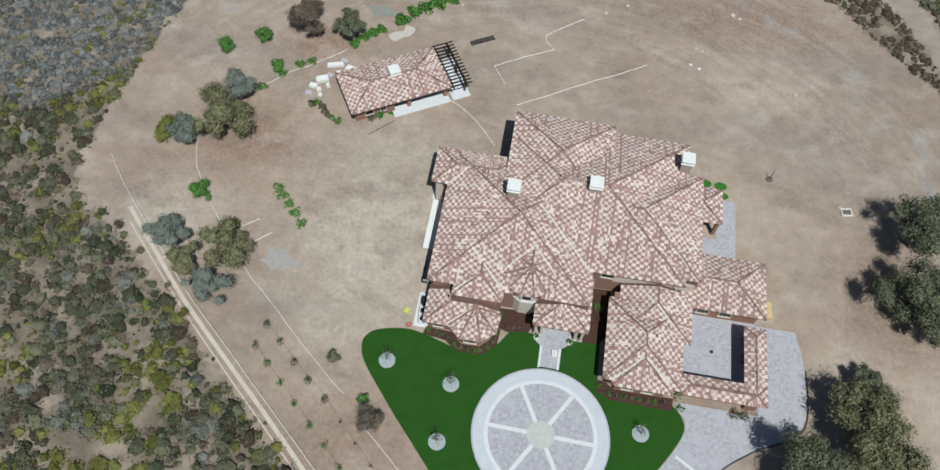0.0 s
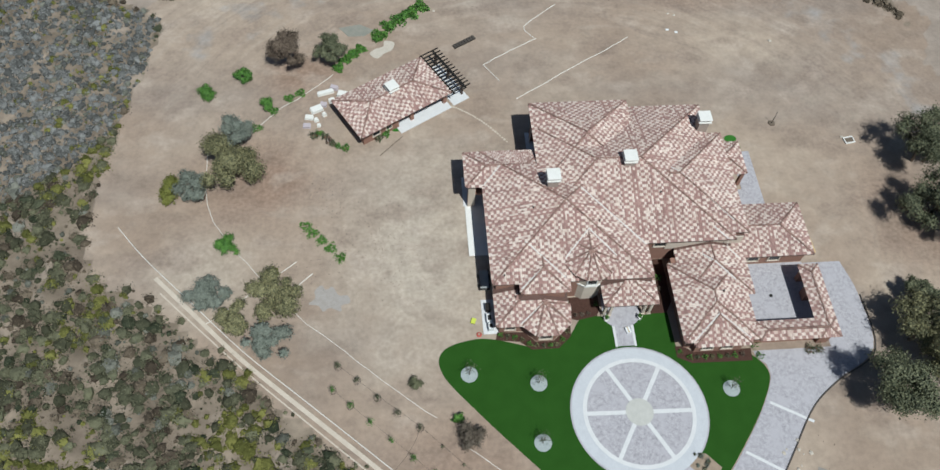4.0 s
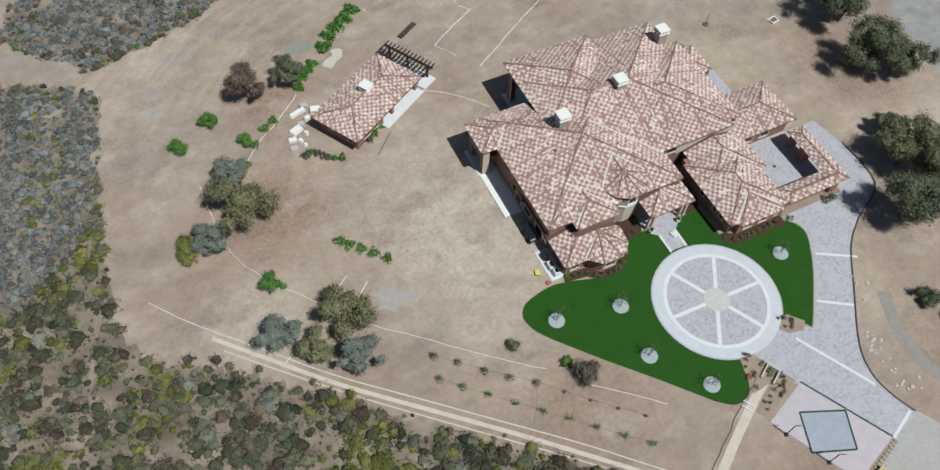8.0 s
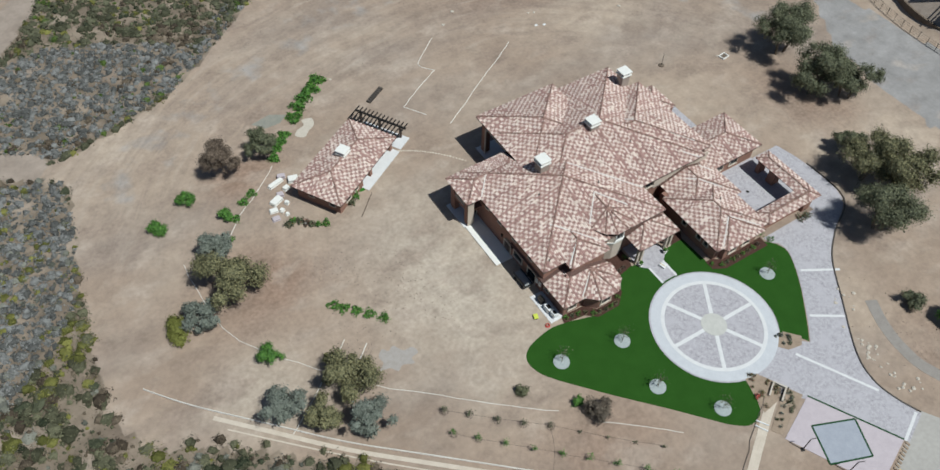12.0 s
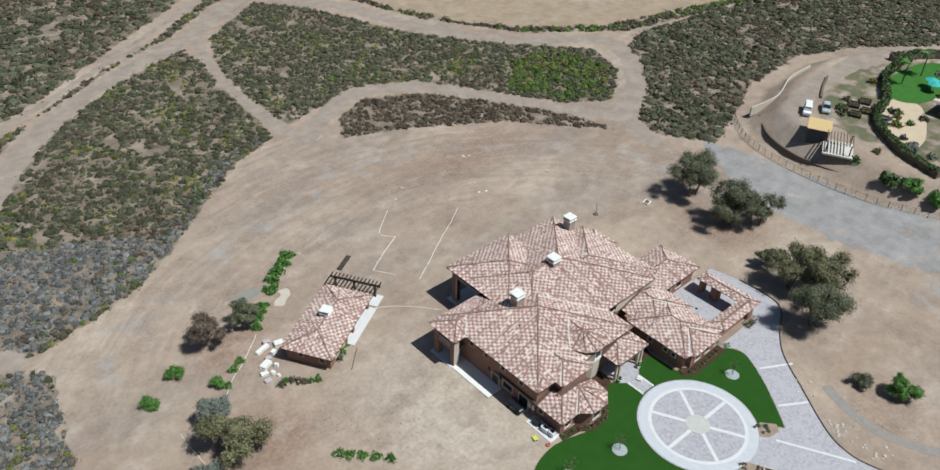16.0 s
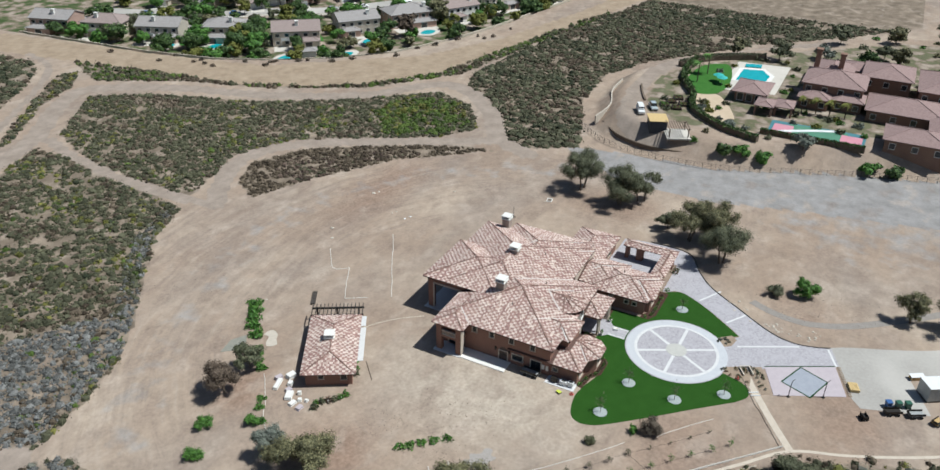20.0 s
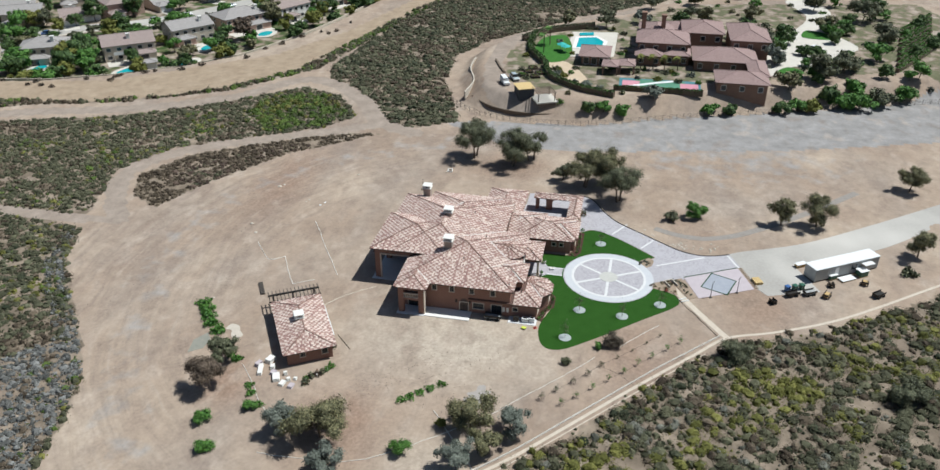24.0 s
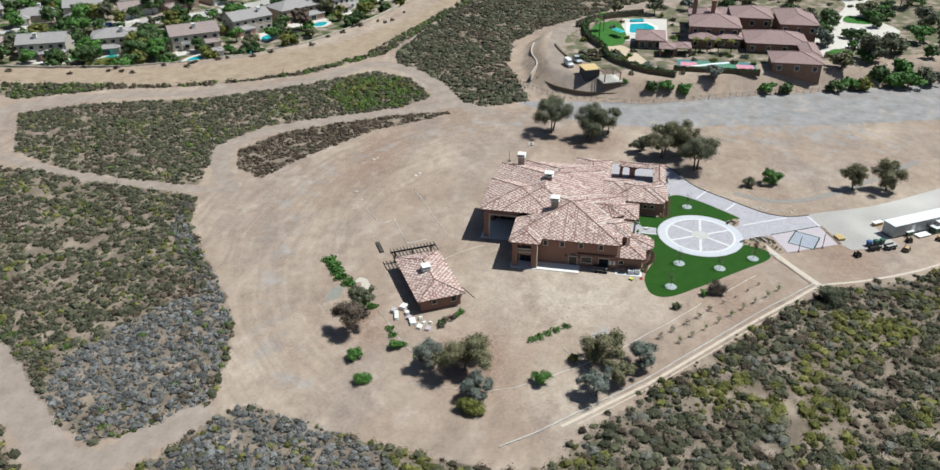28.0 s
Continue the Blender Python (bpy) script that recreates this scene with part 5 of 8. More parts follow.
seed = 300
for x, y, r, leaf in [(-4.2, 41.3, .4, "green"), (-3.3, 41.1, .35, "dark"), (-2.4, 40.9, .4, "green"), (-1.5, 40.5, .35, "olive"), (-0.6, 39.9, .4, "green"), (0.3, 39.6, .35, "olive"), (1.2, 39.5, .35, "dark"), (2.1, 39.5, .4, "green"), (3.0, 39.6, .4, "olive"), (3.8, 40.3, .45, "green"), (4.6, 41.3, .4, "olive"), (4.7, 42.4, .4, "green"), (5.0, 45.4, .5, "green"), (6.0, 43.6, .35, "red"), (6.9, 43.6, .35, "red"), (7.7, 43.7, .35, "red"), (8.9, 45.0, .45, "green"),
                      (16.6, 48.6, .5, "green"), (17.4, 48.8, .5, "green"), (18.2, 48.6, .5, "green"), (17.0, 47.2, .4, "red"), (18.0, 46.9, .4, "red"), (16.4, 45.2, .4, "yellow"), (18.9, 37.6, .35, "green"), (20.0, 36.8, .4, "green"), (21.0, 36.7, .35, "dark"), (22.0, 36.7, .4, "green"), (23.0, 36.7, .35, "olive"), (24.0, 36.7, .4, "green"), (25.0, 36.7, .35, "dark"), (26.0, 36.7, .45, "green"), (27.0, 36.8, .4, "red"),
                      (28.9, 37.9, .75, "green"), (28.7, 46.2, .6, "green"), (29.2, 36.4, .6, "green")]:
    seed += 1
    clump(x, y, r, leaf, seed)
for x, y, r in ((36.2, 36.9, 0.8), (37.4, 36.9, 0.75)):
    seed += 1
    clump(x, y, r, "dark", seed, 140, 0.6, "clipped dark hedge shrub with red blooms by wall", "yard hedge", 0.15)
rng = np.random.default_rng(77)
for pts, n, leaf in (([(10.0, 22.2), (11.4, 22.1), (13.0, 18.9), (11.4, 17.6), (9.0, 17.5)], 16, "olive"), ([(13.2, 18.2), (14.3, 16.4), (8.5, 14.0), (7.9, 15.0)], 16, "grey"), ([(17.4, 24.4), (19.2, 24.1), (20.6, 22.5), (18, 22.0)], 11, "grey")):
    p = np.array(pts)
    k = 0
    while k < n:
        x, y = rng.uniform(p.min(0), p.max(0))
        if inside(np.array([x]), np.array([y]), pts)[0]:
            k += 1
            seed += 1
            clump(x, y, rng.uniform(0.2, 0.38), leaf if rng.random() < 0.6 else "dark", seed, 40, 0.35, "small flowering bedding shrub in gravel", "drive bedding plants", 0.25 if leaf == "olive" else 0)
for i, (x, y) in enumerate(((-8.7, 36.2), (0.0, 34.5), (-0.4, 26.9), (4.55, 20.3), (24.5, 32.3))):
    ringo = empty("lawn_tree", x, y, 0.035, 40 * i, label="thin young tree in a pale pebble circle", category="tree", group="lawn trees")
    part("pebble_circle", slab(arc(1.08, n=28, cx=0, cy=0), 0, 0.03), PEBBLE, ringo)
    bm = bmesh.new()
    rod(bm, (0, 0, 0), (0.1, 0.05, 2.4), 0.05, 0.015, 6)
    rg = np.random.default_rng(60 + i)
    for k in range(7):
        a, z = rg.uniform(0, 6.28), rg.uniform(0.9, 2.2)
        rod(bm, (0.04, 0.02, z), (math.cos(a) * 0.6, math.sin(a) * 0.6, z + 0.45), 0.018, 0.006, 4)
    part("trunk", bm, BARK, ringo)
    tris("crown", leaf_tris(rg, rg.normal(0, 1, (150, 3)) * np.array((0.42, 0.42, 0.55)) + np.array((0.1, 0.1, 2.0)), 0.085), LEAF["dark"], ringo)

# ---- sapling rows, hoses and pipes ----
ROW_A = [(-25.2, 38.1), (-22.8, 36.1), (-20.3, 33.7), (-17.9, 31.6), (-15.2, 29.6), (-12.6, 27.1), (-10.2, 24.8), (-7.7, 22.5), (-5.2, 20.3)]
ROW_B = [(-25.8, 35.0), (-23.6, 32.9), (-21.2, 30.6), (-18.7, 28.2), (-16.2, 26.0), (-13.7, 23.8), (-11.3, 21.5), (-8.8, 19.1), (-6.3, 16.9)]
for i, (x, y) in enumerate(ROW_A + ROW_B):
    rg = np.random.default_rng(500 + i)
    caged = i < 5 or 8 < i < 11
    sap = empty("fruit_sapling", x, y, 0, rg.uniform(0, 360), label="caged fruit tree sapling in bare dirt" if caged else "small fruit tree sapling in bare dirt", category="sapling", group="orchard saplings")
    small = 5 <= i < 9
    h = 0.5 if small else rg.uniform(0.9, 1.3)
    bm = bmesh.new()
    rod(bm, (0, 0, -0.05), (0.05, 0, h), 0.025, 0.01, 5)
    part("stem", bm, BARK, sap)
    tris("leaves", leaf_tris(rg, rg.normal(0, 1, (30 if small else 80, 3)) * np.array((0.12, 0.12, 0.15) if small else (0.2, 0.2, 0.24)) + np.array((0, 0, h * 0.75)), 0.09), LEAF["green" if i > 8 else "dark"], sap)
    if caged:
        bm = bmesh.new()
        tube(bm, [(0.45 * math.cos(k * 0.7), 0.45 * math.sin(k * 0.7), 0.02 + 0.018 * k) for k in range(38)], 0.008, 4)
        part("wire_cage", bm, DARK_METAL, sap)


def pipe(name, pts, mat, label, r=0.06, z=0.05, category="pipe"):
    bm = bmesh.new()
    rg = np.random.default_rng(int(abs(pts[0][0]) * 10))
    q = smooth_line(pts, 4) if len(pts) > 2 else pts
    q = [(x + rg.normal(0, 0.05), y + rg.normal(0, 0.05)) for x, y in q]
    tube(bm, [(*a, z) for a in q], r)
    return tagged(part(name, bm, mat), label=label, category=category)


pipe("irrigation_pipe", [(-44.6, 76.4), (-44.5, 72.9), (-43.7, 63.8), (-40.9, 58.2), (-36.3, 52.3), (-30.6, 45.8), (-25.7, 41.5), (-19.8, 36.2), (-13.2, 30.9)], PIPE, "thin pale irrigation pipe lying on dirt", 0.045)
pipe("irrigation_pipe", [(-31.0, 53.8), (-37.6, 48.6), (-42.2, 45.2)], PIPE, "thin pale pipe crossing the dirt", 0.06)
pipe("irrigation_pipe", [(-28.8, 51.8), (-31.2, 49.6)], PIPE, "short pale pipe lying on dirt", 0.07)
pipe("irrigation_pipe", [(-9.8, 27.1), (-5.4, 23.6), (-1.8, 20.4)], PIPE, "pale pipe below the lawn edge", 0.045)
for pts in ([(-25.2, 38.4), (-20.2, 34.1), (-15.2, 29.9), (-10.2, 25.1), (-5.2, 20.6)], [(-25.9, 35.3), (-21.2, 30.9), (-16.2, 26.3), (-11.3, 21.8), (-6.0, 17.0)], [(-15.3, 29.6), (-16.4, 27.2), (-19, 24.2)]):
    pipe("drip_hose", pts, BLACK_PIPE, "thin dark drip hose along saplings", 0.016, 0.02)
for pts in ([(-2.5, 88.6), (2.0, 91.4), (6.7, 94.0)], [(6.7, 94.0), (5.1, 96.8), (10.8, 101.8)], [(-0.3, 85.2), (-2.5, 88.6)], [(2.2, 81.3), (12.3, 87.7), (18, 91.1), (22.1, 93.8)]):
    pipe("string_line", pts, PIPE, "pale layout line marked on the dirt", 0.06, 0.03, "line")
fence = empty("boundary_fence", -50, 55, 0, label="low white wire boundary fence along the brush", category="fence")
FL = smooth_line([(-55.4, 60.4), (-51.2, 55.3), (-44.1, 48.0), (-37.1, 40.9), (-29.1, 33.9), (-20.5, 26.4), (-14.1, 20.8), (-8.4, 15.4), (-2.9, 10.2)], 8)
for k, (x, y) in enumerate(FL):
    bm = bmesh.new()
    rod(bm, (x + 50, y - 55, -0.1), (x + 50, y - 55, 0.34), 0.05, 0.045, 6)
    part("post", bm, PIPE, fence)
for z in (0.1, 0.28):
    bm = bmesh.new()
    tube(bm, [(a[0] + 50, a[1] - 55, z) for a in FL], 0.055, 5)
    part("rail", bm, PIPE, fence)

# ---- trail, trench, pad and road ----
plate("dirt_track", strip(TRAIL_S, 0.55), -0.02, 0.03, DUST, "pale dusty track along the brush edge", "track")
plate("dirt_track", strip(smooth_line([(-48.6, 50.0), (-43.4, 44.8), (-36.4, 38), (-28.6, 31), (-20.2, 23.6), (-13.8, 17.9), (-8.4, 12.8)]), 0.18), -0.02, 0.026, DUST, "pale wheel rut beside the track", "track")
TRENCH = smooth_line([(12.0, 18.5), (9.0, 16.9), (5.2, 14.6), (1, 11.9), (-3.2, 9.0)])
plate("trench", strip(TRENCH, 1.15), -0.02, 0.032, DUST, "pale backfilled trench running from the drive", "trench")
pipe("trench_edge_pipe", [(10.2, 18.7), (4.4, 15.3), (0.2, 12.6), (-3.4, 10.3)], BLACK_PIPE, "dark pipe beside the trench", 0.045)
headwall = empty("culvert_headwall", 12.2, 18.4, 0, -60, label="open timber-edged drain box at trench head", category="drain")
part("wall", boxes((-0.9, 0.9, 0.7, 0.9, 0, 0.45), (-0.9, -0.7, -1.3, 0.7, 0, 0.4), (0.7, 0.9, -1.3, 0.7, 0, 0.4)), ROCK, headwall)
part("grate", boxes(*[(-0.7, 0.7, -0.2 + 0.22 * k, -0.08 + 0.22 * k, 0.02, 0.08) for k in range(4)]), DARK_METAL, headwall)
for dy in (0, 0.5):
    pipe("crossing_pipe", [(6.8 - dy, 16.9 - dy), (7.7 - dy, 15.6 - dy)], WHITE, "white pipe laid across the trench", 0.09, 0.1)
clump(9.3, 19.2, 0.42, "flower", 801, 60, 0.5, "red flowering shrub beside lawn corner", "drive bedding plants")
pad = empty("sport_pad", 14, 9, 0, label="pink concrete pad with blue-grey diamond and turf joints", category="pad", kind="structure")
PADC = [(14.9, 15.9), (20.6, 5.5), (13.4, 3.0), (8.2, 13.3)]
wpart("slab", slab(PADC, -0.02, 0.05), PAD_PINK, pad)
DIA = [(12.25, 12.75), (17.55, 10.55), (15.6, 6.1), (10.4, 8.1)]
wpart("diamond", slab(DIA, 0.0, 0.06), PAD_BLUE, pad)
for a, b in list(zip(DIA, DIA[1:] + DIA[:1])) + [(PADC[0], PADC[1])]:
    wpart("turf_joint", slab(strip([a, b], 0.22), 0.0, 0.075), TURF_STRIP, pad)
for k in range(13):
    x, y = 20.5 + (13.9 - 20.5) * k / 12, 4.9 + (2.5 - 4.9) * k / 12
    tagged(part("edge_stone", box(x - 0.16, x + 0.16, y - 0.3, y + 0.3, 0, 0.12, 0.03), GBED), label="small brown edging block by the pad", category="stone", group="pad edging")
for x, y in ((9.0, 11.2), (11.5, 6.3)):
    post = empty("hoop_post", x, y, 0, -28, label="tall dark metal post beside the pad", category="post", group="pad posts")
    bm = bmesh.new()
    rod(bm, (0, 0, 0), (0, 0, 3.0), 0.07, 0.06, 8)
    rod(bm, (0, 0, 3.0), (0.7, 0, 3.2), 0.05, 0.05, 6)
    part("pole", bm, DARK_METAL, post)
    part("foot", box(-0.25, 0.25, -0.25, 0.25, 0, 0.06), DARK_METAL, post)
for a, b in (((24.3, 24.2), (28.4, 21.6)), ((18.2, 21.0), (23.3, 11.6)), ((29.0, 30.2), (33.9, 27.4)), ((24.9, 7.1), (20.6, 5.3))):
    plate("pale_joint", strip([a, b], 0.36), 0.0, 0.036, BAND, "pale concrete band across the drive", "paving")
plate("drive_edging", strip(smooth_line([(25.4, 6.8), (24.3, 9.6), (23.9, 13), (25.3, 17), (30.1, 23.6), (34.4, 29.2), (38.7, 32.5), (45.0, 36.4), (45.6, 44.5)], 6), 0.14), -0.02, 0.16, BLACK_PIPE, "dark metal edging along the drive", "edging")
plate("road", smooth_line([(21.0, 5.2), (25.6, 6.8), (32.8, -8.0), (43.9, -23.5), (56, -39)], 5) + [(90, -84), (80, -95)] + smooth_line([(46, -37), (35, -25), (27.5, -13), (23.5, -5.5)], 5) + [(21.0, -6.5), (15.0, -9.0), (11.6, 0.8), (13.8, 2.6)], -0.02, 0.025, ASPHALT, "pale dusty asphalt road", "road")
plate("gravel_path", strip(smooth_line([(33.5, 21.5), (31.8, 17.8), (31.0, 14.0), (31.4, 10.0), (35, 3), (46, -10), (60, -24)]), 1.7), -0.02, 0.02, material("grey_gravel", (0.225, 0.198, 0.175), (0.31, 0.282, 0.255), 1.0, 0.95, 0.02, 9), "grey gravel path curving past the drive", "path")
STEP_A, STEP_B = (-8.1, 80.2), (-0.2, 72.9)
CLODS = ((-25.5, 64.5, 2.2, 2.0, 90), (-20, 57.5, 3.2, 2.6, 110), (-17, 51, 2.0, 2.5, 60), (-28, 54, 3.0, 3.0, 70), (-20, 118, 14, 5, 100), (28, 110, 14, 4, 110), (34, 14, 3.0, 5.0, 120), (37, 4, 4, 5, 80))
rng = np.random.default_rng(57)
for k in range(26):
    s = k / 25
    x, y = STEP_A[0] + (STEP_B[0] - STEP_A[0]) * s, STEP_A[1] + (STEP_B[1] - STEP_A[1]) * s + 0.9 * math.sin(3.1 * s)
    w = rng.uniform(0.13, 0.2)
    tagged(part("stepping_stone", slab([(x + w * math.cos(a) * rng.uniform(0.8, 1.2), y + w * 1.2 * math.sin(a) * rng.uniform(0.8, 1.2)) for a in np.linspace(0, 5.4, 7)], -0.02, 0.04), DUST), label="flat pale stepping stone set in dirt", category="stone", group="stepping stones")
clods = []
for cx, cy, sx, sy, n in CLODS:
    for _ in range(n):
        x, y, s = rng.normal(cx, sx), rng.normal(cy, sy), rng.uniform(0.03, 0.1)
        q = np.array([(0, 0, 1.1), (1, 0, 0), (-0.5, 0.87, 0), (-0.5, -0.87, 0)]) * s * rng.uniform(0.7, 1.3, (4, 1)) + np.array((x, y, 0.01))
        clods += [q[[0, 1, 2]], q[[0, 2, 3]], q[[0, 3, 1]]]
tagged(tris("dirt_clods", np.array(clods), material("dark_clod", (0.10, 0.075, 0.058), (0.19, 0.15, 0.12), 2.0, 0.95)), label="scattered dark clods and dry weeds on dirt", category="clods", kind="stuff")
rng = np.random.default_rng(91)


def stone(x, y, s, sd, label="pale rough rock on dirt", mat=None):
    rg = np.random.default_rng(sd)
    bm = bmesh.new()
    bmesh.ops.create_icosphere(bm, subdivisions=1, radius=s)
    for v in bm.verts:
        v.co *= rg.uniform(0.7, 1.2)
        v.co.z = max(v.co.z * 0.6, -0.05)
    ob = part("rock", bm, mat or ROCK)
    ob.matrix_basis = pose(x, y, float(height(x, y)), 0, 0, rg.uniform(0, 360))
    return tagged(ob, label=label, category="rock", group="loose rocks")


for k in range(46):
    u = rng.random()
    x, y = (30.2 + rng.normal(0, 1.0), 23.0 + rng.normal(0, 1.2)) if u < 0.25 else (26.8 + rng.normal(0, 0.9), 16.5 + rng.normal(0, 2.2)) if u < 0.75 else (27.0 + rng.normal(0, 1.2), 10.8 + rng.normal(0, 1.0))
    if off_line(np.array([x]), np.array([y]), [(24.2, 9.6), (23.8, 13), (25.2, 17), (30, 23.6)])[0] > 0.7:
        stone(x, y, rng.uniform(0.12, 0.34), 900 + k)
for x, y, s in ((36, 108, 0.5), (37.2, 107.4, 0.4), (14.5, 104, 0.35), (30, 99, 0.3), (31, 98.6, 0.3), (46, 92, 0.4), (18, 106.5, 0.45), (51.8, 71.4, 0.3), (-9.8, 101, 0.3)):
    stone(x, y, s, int(x * 10 + 2000))
for x, y in ((28.9, 95.0), (30.3, 94.4)):
    tagged(part("paper_scrap", box(x, x + 0.5, y, y + 0.4, 0.0, 0.06), WHITE), label="white sheet scrap lying on dirt", category="scrap", group="white scraps")

# ---- trailer and yard goods ----
tr = empty("storage_trailer", 23.2, -13.9, 0, math.degrees(math.atan2(-12.7, 7.9)), label="long white-roofed grey site trailer", category="trailer")
part("body", box(-7.6, 7.6, -1.45, 1.45, 0.3, 2.75), GREY_METAL, tr)
part("roof", box(-7.7, 7.7, -1.55, 1.55, 2.75, 2.88, 0.03), WHITE, tr)
for x in np.arange(-7.4, 7.5, 0.62):
    part("rib", box(x - 0.03, x + 0.03, -1.49, -1.45, 0.35, 2.7), GREY_METAL, tr)
part("skirt", box(-7.5, 7.5, -1.4, 1.4, 0.0, 0.3), DARK_METAL, tr)
part("door", boxes((-3.0, -2.1, -1.52, -1.45, 0.35, 2.35)), WHITE, tr)
part("window", boxes((1.0, 2.2, -1.51, -1.45, 1.2, 2.1)), GLASS, tr)
part("awning", boxes((3.2, 5.6, -2.6, -1.45, 2.1, 2.2)), WHITE, tr)
for k, (x, y, mt, lab) in enumerate(((14.1, -2.9, BLUE, "blue plastic wheeled bin"), (14.7, -4.3, GREENP, "green plastic wheeled bin"), (15.3, -5.6, GREENP, "dark green plastic wheeled bin"))):
    b = empty("wheeled_bin", x, y, 0.025, -58, label=lab + " on dirt", category="bin", group="wheeled bins")
    bm = bmesh.new()
    vs = add_box(bm, -0.42, 0.42, -0.42, 0.42, 0.08, 1.05)
    for v in vs:
        if v.co.z < 0.5:
            v.co.x *= 0.8
            v.co.y *= 0.8
    part("tub", bm, mt, b)
    part("lid", box(-0.46, 0.46, -0.48, 0.44, 1.05, 1.14, 0.03), mt, b)
    for sx in (-0.36, 0.36):
        bm = bmesh.new()
        rod(bm, (sx - 0.05, -0.36, 0.13), (sx + 0.05, -0.36, 0.13), 0.13, 0.13, 10)
        part("wheel", bm, RUBBER, b)
dz = empty("timber_stack", 16.0, 2.3, 0.025, 20, label="stack of yellow timber on pallet", category="timber")
part("pallet", boxes(*[(-0.9, 0.9, y, y + 0.12, 0, 0.14) for y in (-0.7, -0.35, 0.0, 0.35, 0.6)]), WOOD, dz)
for k in range(5):
    part("board", box(-1.0 + 0.05 * (k % 2), 1.0, -0.75 + 0.3 * k, -0.48 + 0.3 * k, 0.14, 0.55, 0.01), YELLOW, dz)


def crate_cart(x, y, rz, l, w, label, mt, kind="flatbed"):
    c = empty("flatbed_cart", x, y, 0.0, rz, label=label, category="cart")
    part("deck", box(-l / 2, l / 2, -w / 2, w / 2, 0.45, 0.58, 0.02), mt, c)
    part("rail", boxes((-l / 2, l / 2, -w / 2, -w / 2 + 0.06, 0.58, 0.95), (-l / 2, l / 2, w / 2 - 0.06, w / 2, 0.58, 0.95), (-l / 2, -l / 2 + 0.06, -w / 2, w / 2, 0.58, 0.95)), DARK_METAL, c)
    for sx in (-0.25, 0.25):
        for sy in (-w / 2 - 0.08, w / 2 + 0.08):
            bm = bmesh.new()
            rod(bm, (sx * l, sy - 0.07, 0.27), (sx * l, sy + 0.07, 0.27), 0.27, 0.27, 12)
            part("wheel", bm, RUBBER, c)
    return c


crate_cart(12.6, -3.6, -60, 2.6, 1.1, "dark flatbed garden trailer parked on dirt", DARK_METAL)
crate_cart(13.7, -6.8, -60, 2.4, 1.2, "grey flatbed utility trailer on dirt", GREY_METAL)
crate_cart(13.5, -9.8, -30, 1.8, 1.0, "small dark wheeled cart on dirt", WOOD)
crate_cart(15.6, -19.2, -50, 2.4, 1.2, "dark open trailer beside the track", DARK_METAL)
crate_cart(19.4, -17.6, -20, 1.6, 1.0, "small wooden cart near the trailer", WOOD)
crate_cart(9.3, 0.2, 30, 1.3, 0.8, "small dark hand cart on dirt", DARK_METAL)
crate_cart(17.3, -11.2, 10, 1.2, 0.8, "rusty small cart near trailer", BARK)
for k, (x, y, l, w, h) in enumerate(((20.3, -11.8, 1.6, 1.1, 1.0), (20.6, -14.6, 3.0, 1.4, 0.25), (22.6, -17.6, 1.8, 1.5, 1.3), (23.7, -6.6, 2.2, 0.9, 0.7))):
    g = empty("covered_pallet", x, y, 0, -58, label="white-topped pallet of site goods", category="pallet", group="site pallets")
    part("load", box(-l / 2, l / 2, -w / 2, w / 2, 0.12, h, 0.04), GREENP if k != 3 else WOOD, g)
    part("cover", box(-l / 2 - 0.1, l / 2 + 0.1, -w / 2 - 0.1, w / 2 + 0.1, h, h + 0.06), WHITE, g)
    part("pallet", box(-l / 2, l / 2, -w / 2, w / 2, 0, 0.12), WOOD, g)
clump(24.8, -26.6, 1.5, "dark", 812, 260, 1.3, "round dark green shrub on gravel", "gravel shrubs", size=0.18)

# ---- round the pool house ----
for k, (x, y) in enumerate(((-12.0, 101.8), (-13.7, 100.4), (-15.5, 99.1), (-17.3, 97.5), (-19.1, 95.3), (-22.1, 92.6), (-23.4, 91.5), (-24.4, 90.4), (-25.6, 88.7))):
    clump(x, y, 1.35 if k < 5 else 0.95, "green", 820 + k, 300, 0.9 if k < 5 else 0.5, "bright green low hedge shrub", "green hedge", size=0.15)
for k, (x, y) in enumerate(((-31.4, 83.7), (-33.0, 82.7), (-35.2, 80.3), (-37.6, 77.1), (-28.8, 58.2), (-27.6, 56.9), (-26.3, 55.6), (-25.0, 54.0), (-29.8, 59.3))):
    clump(x, y, 0.85, "green", 840 + k, 150, 0.45, "bright green low patch of ground cover", "ground cover", size=0.13)
pipe("flower_line_hose", [(-26.4, 87.4), (-31.0, 83.2), (-34.2, 80.9), (-38.6, 76.0)], PIPE, "pale edging hose by the shrubs", 0.05)
tarp = plate("green_tarp", [(-25.6, 97.6), (-24.0, 95.6), (-21.4, 95.6), (-19.8, 96.9), (-22.2, 98.3)], -0.01, 0.03, material("faded_tarp", (0.20, 0.205, 0.175), (0.29, 0.27, 0.225), 1.2, 0.9), "faded green-grey stain on the dirt", "tarp")
plate("beige_path", smooth_line([(-18.2, 94.4), (-18.4, 93.2), (-19.8, 92.6), (-20.6, 91.6), (-19.4, 90.6), (-18.3, 91.6), (-17.0, 92.4), (-16.6, 94.0)], 4, True), -0.01, 0.04, ROCK, "curved beige concrete remnant on dirt", "slab")
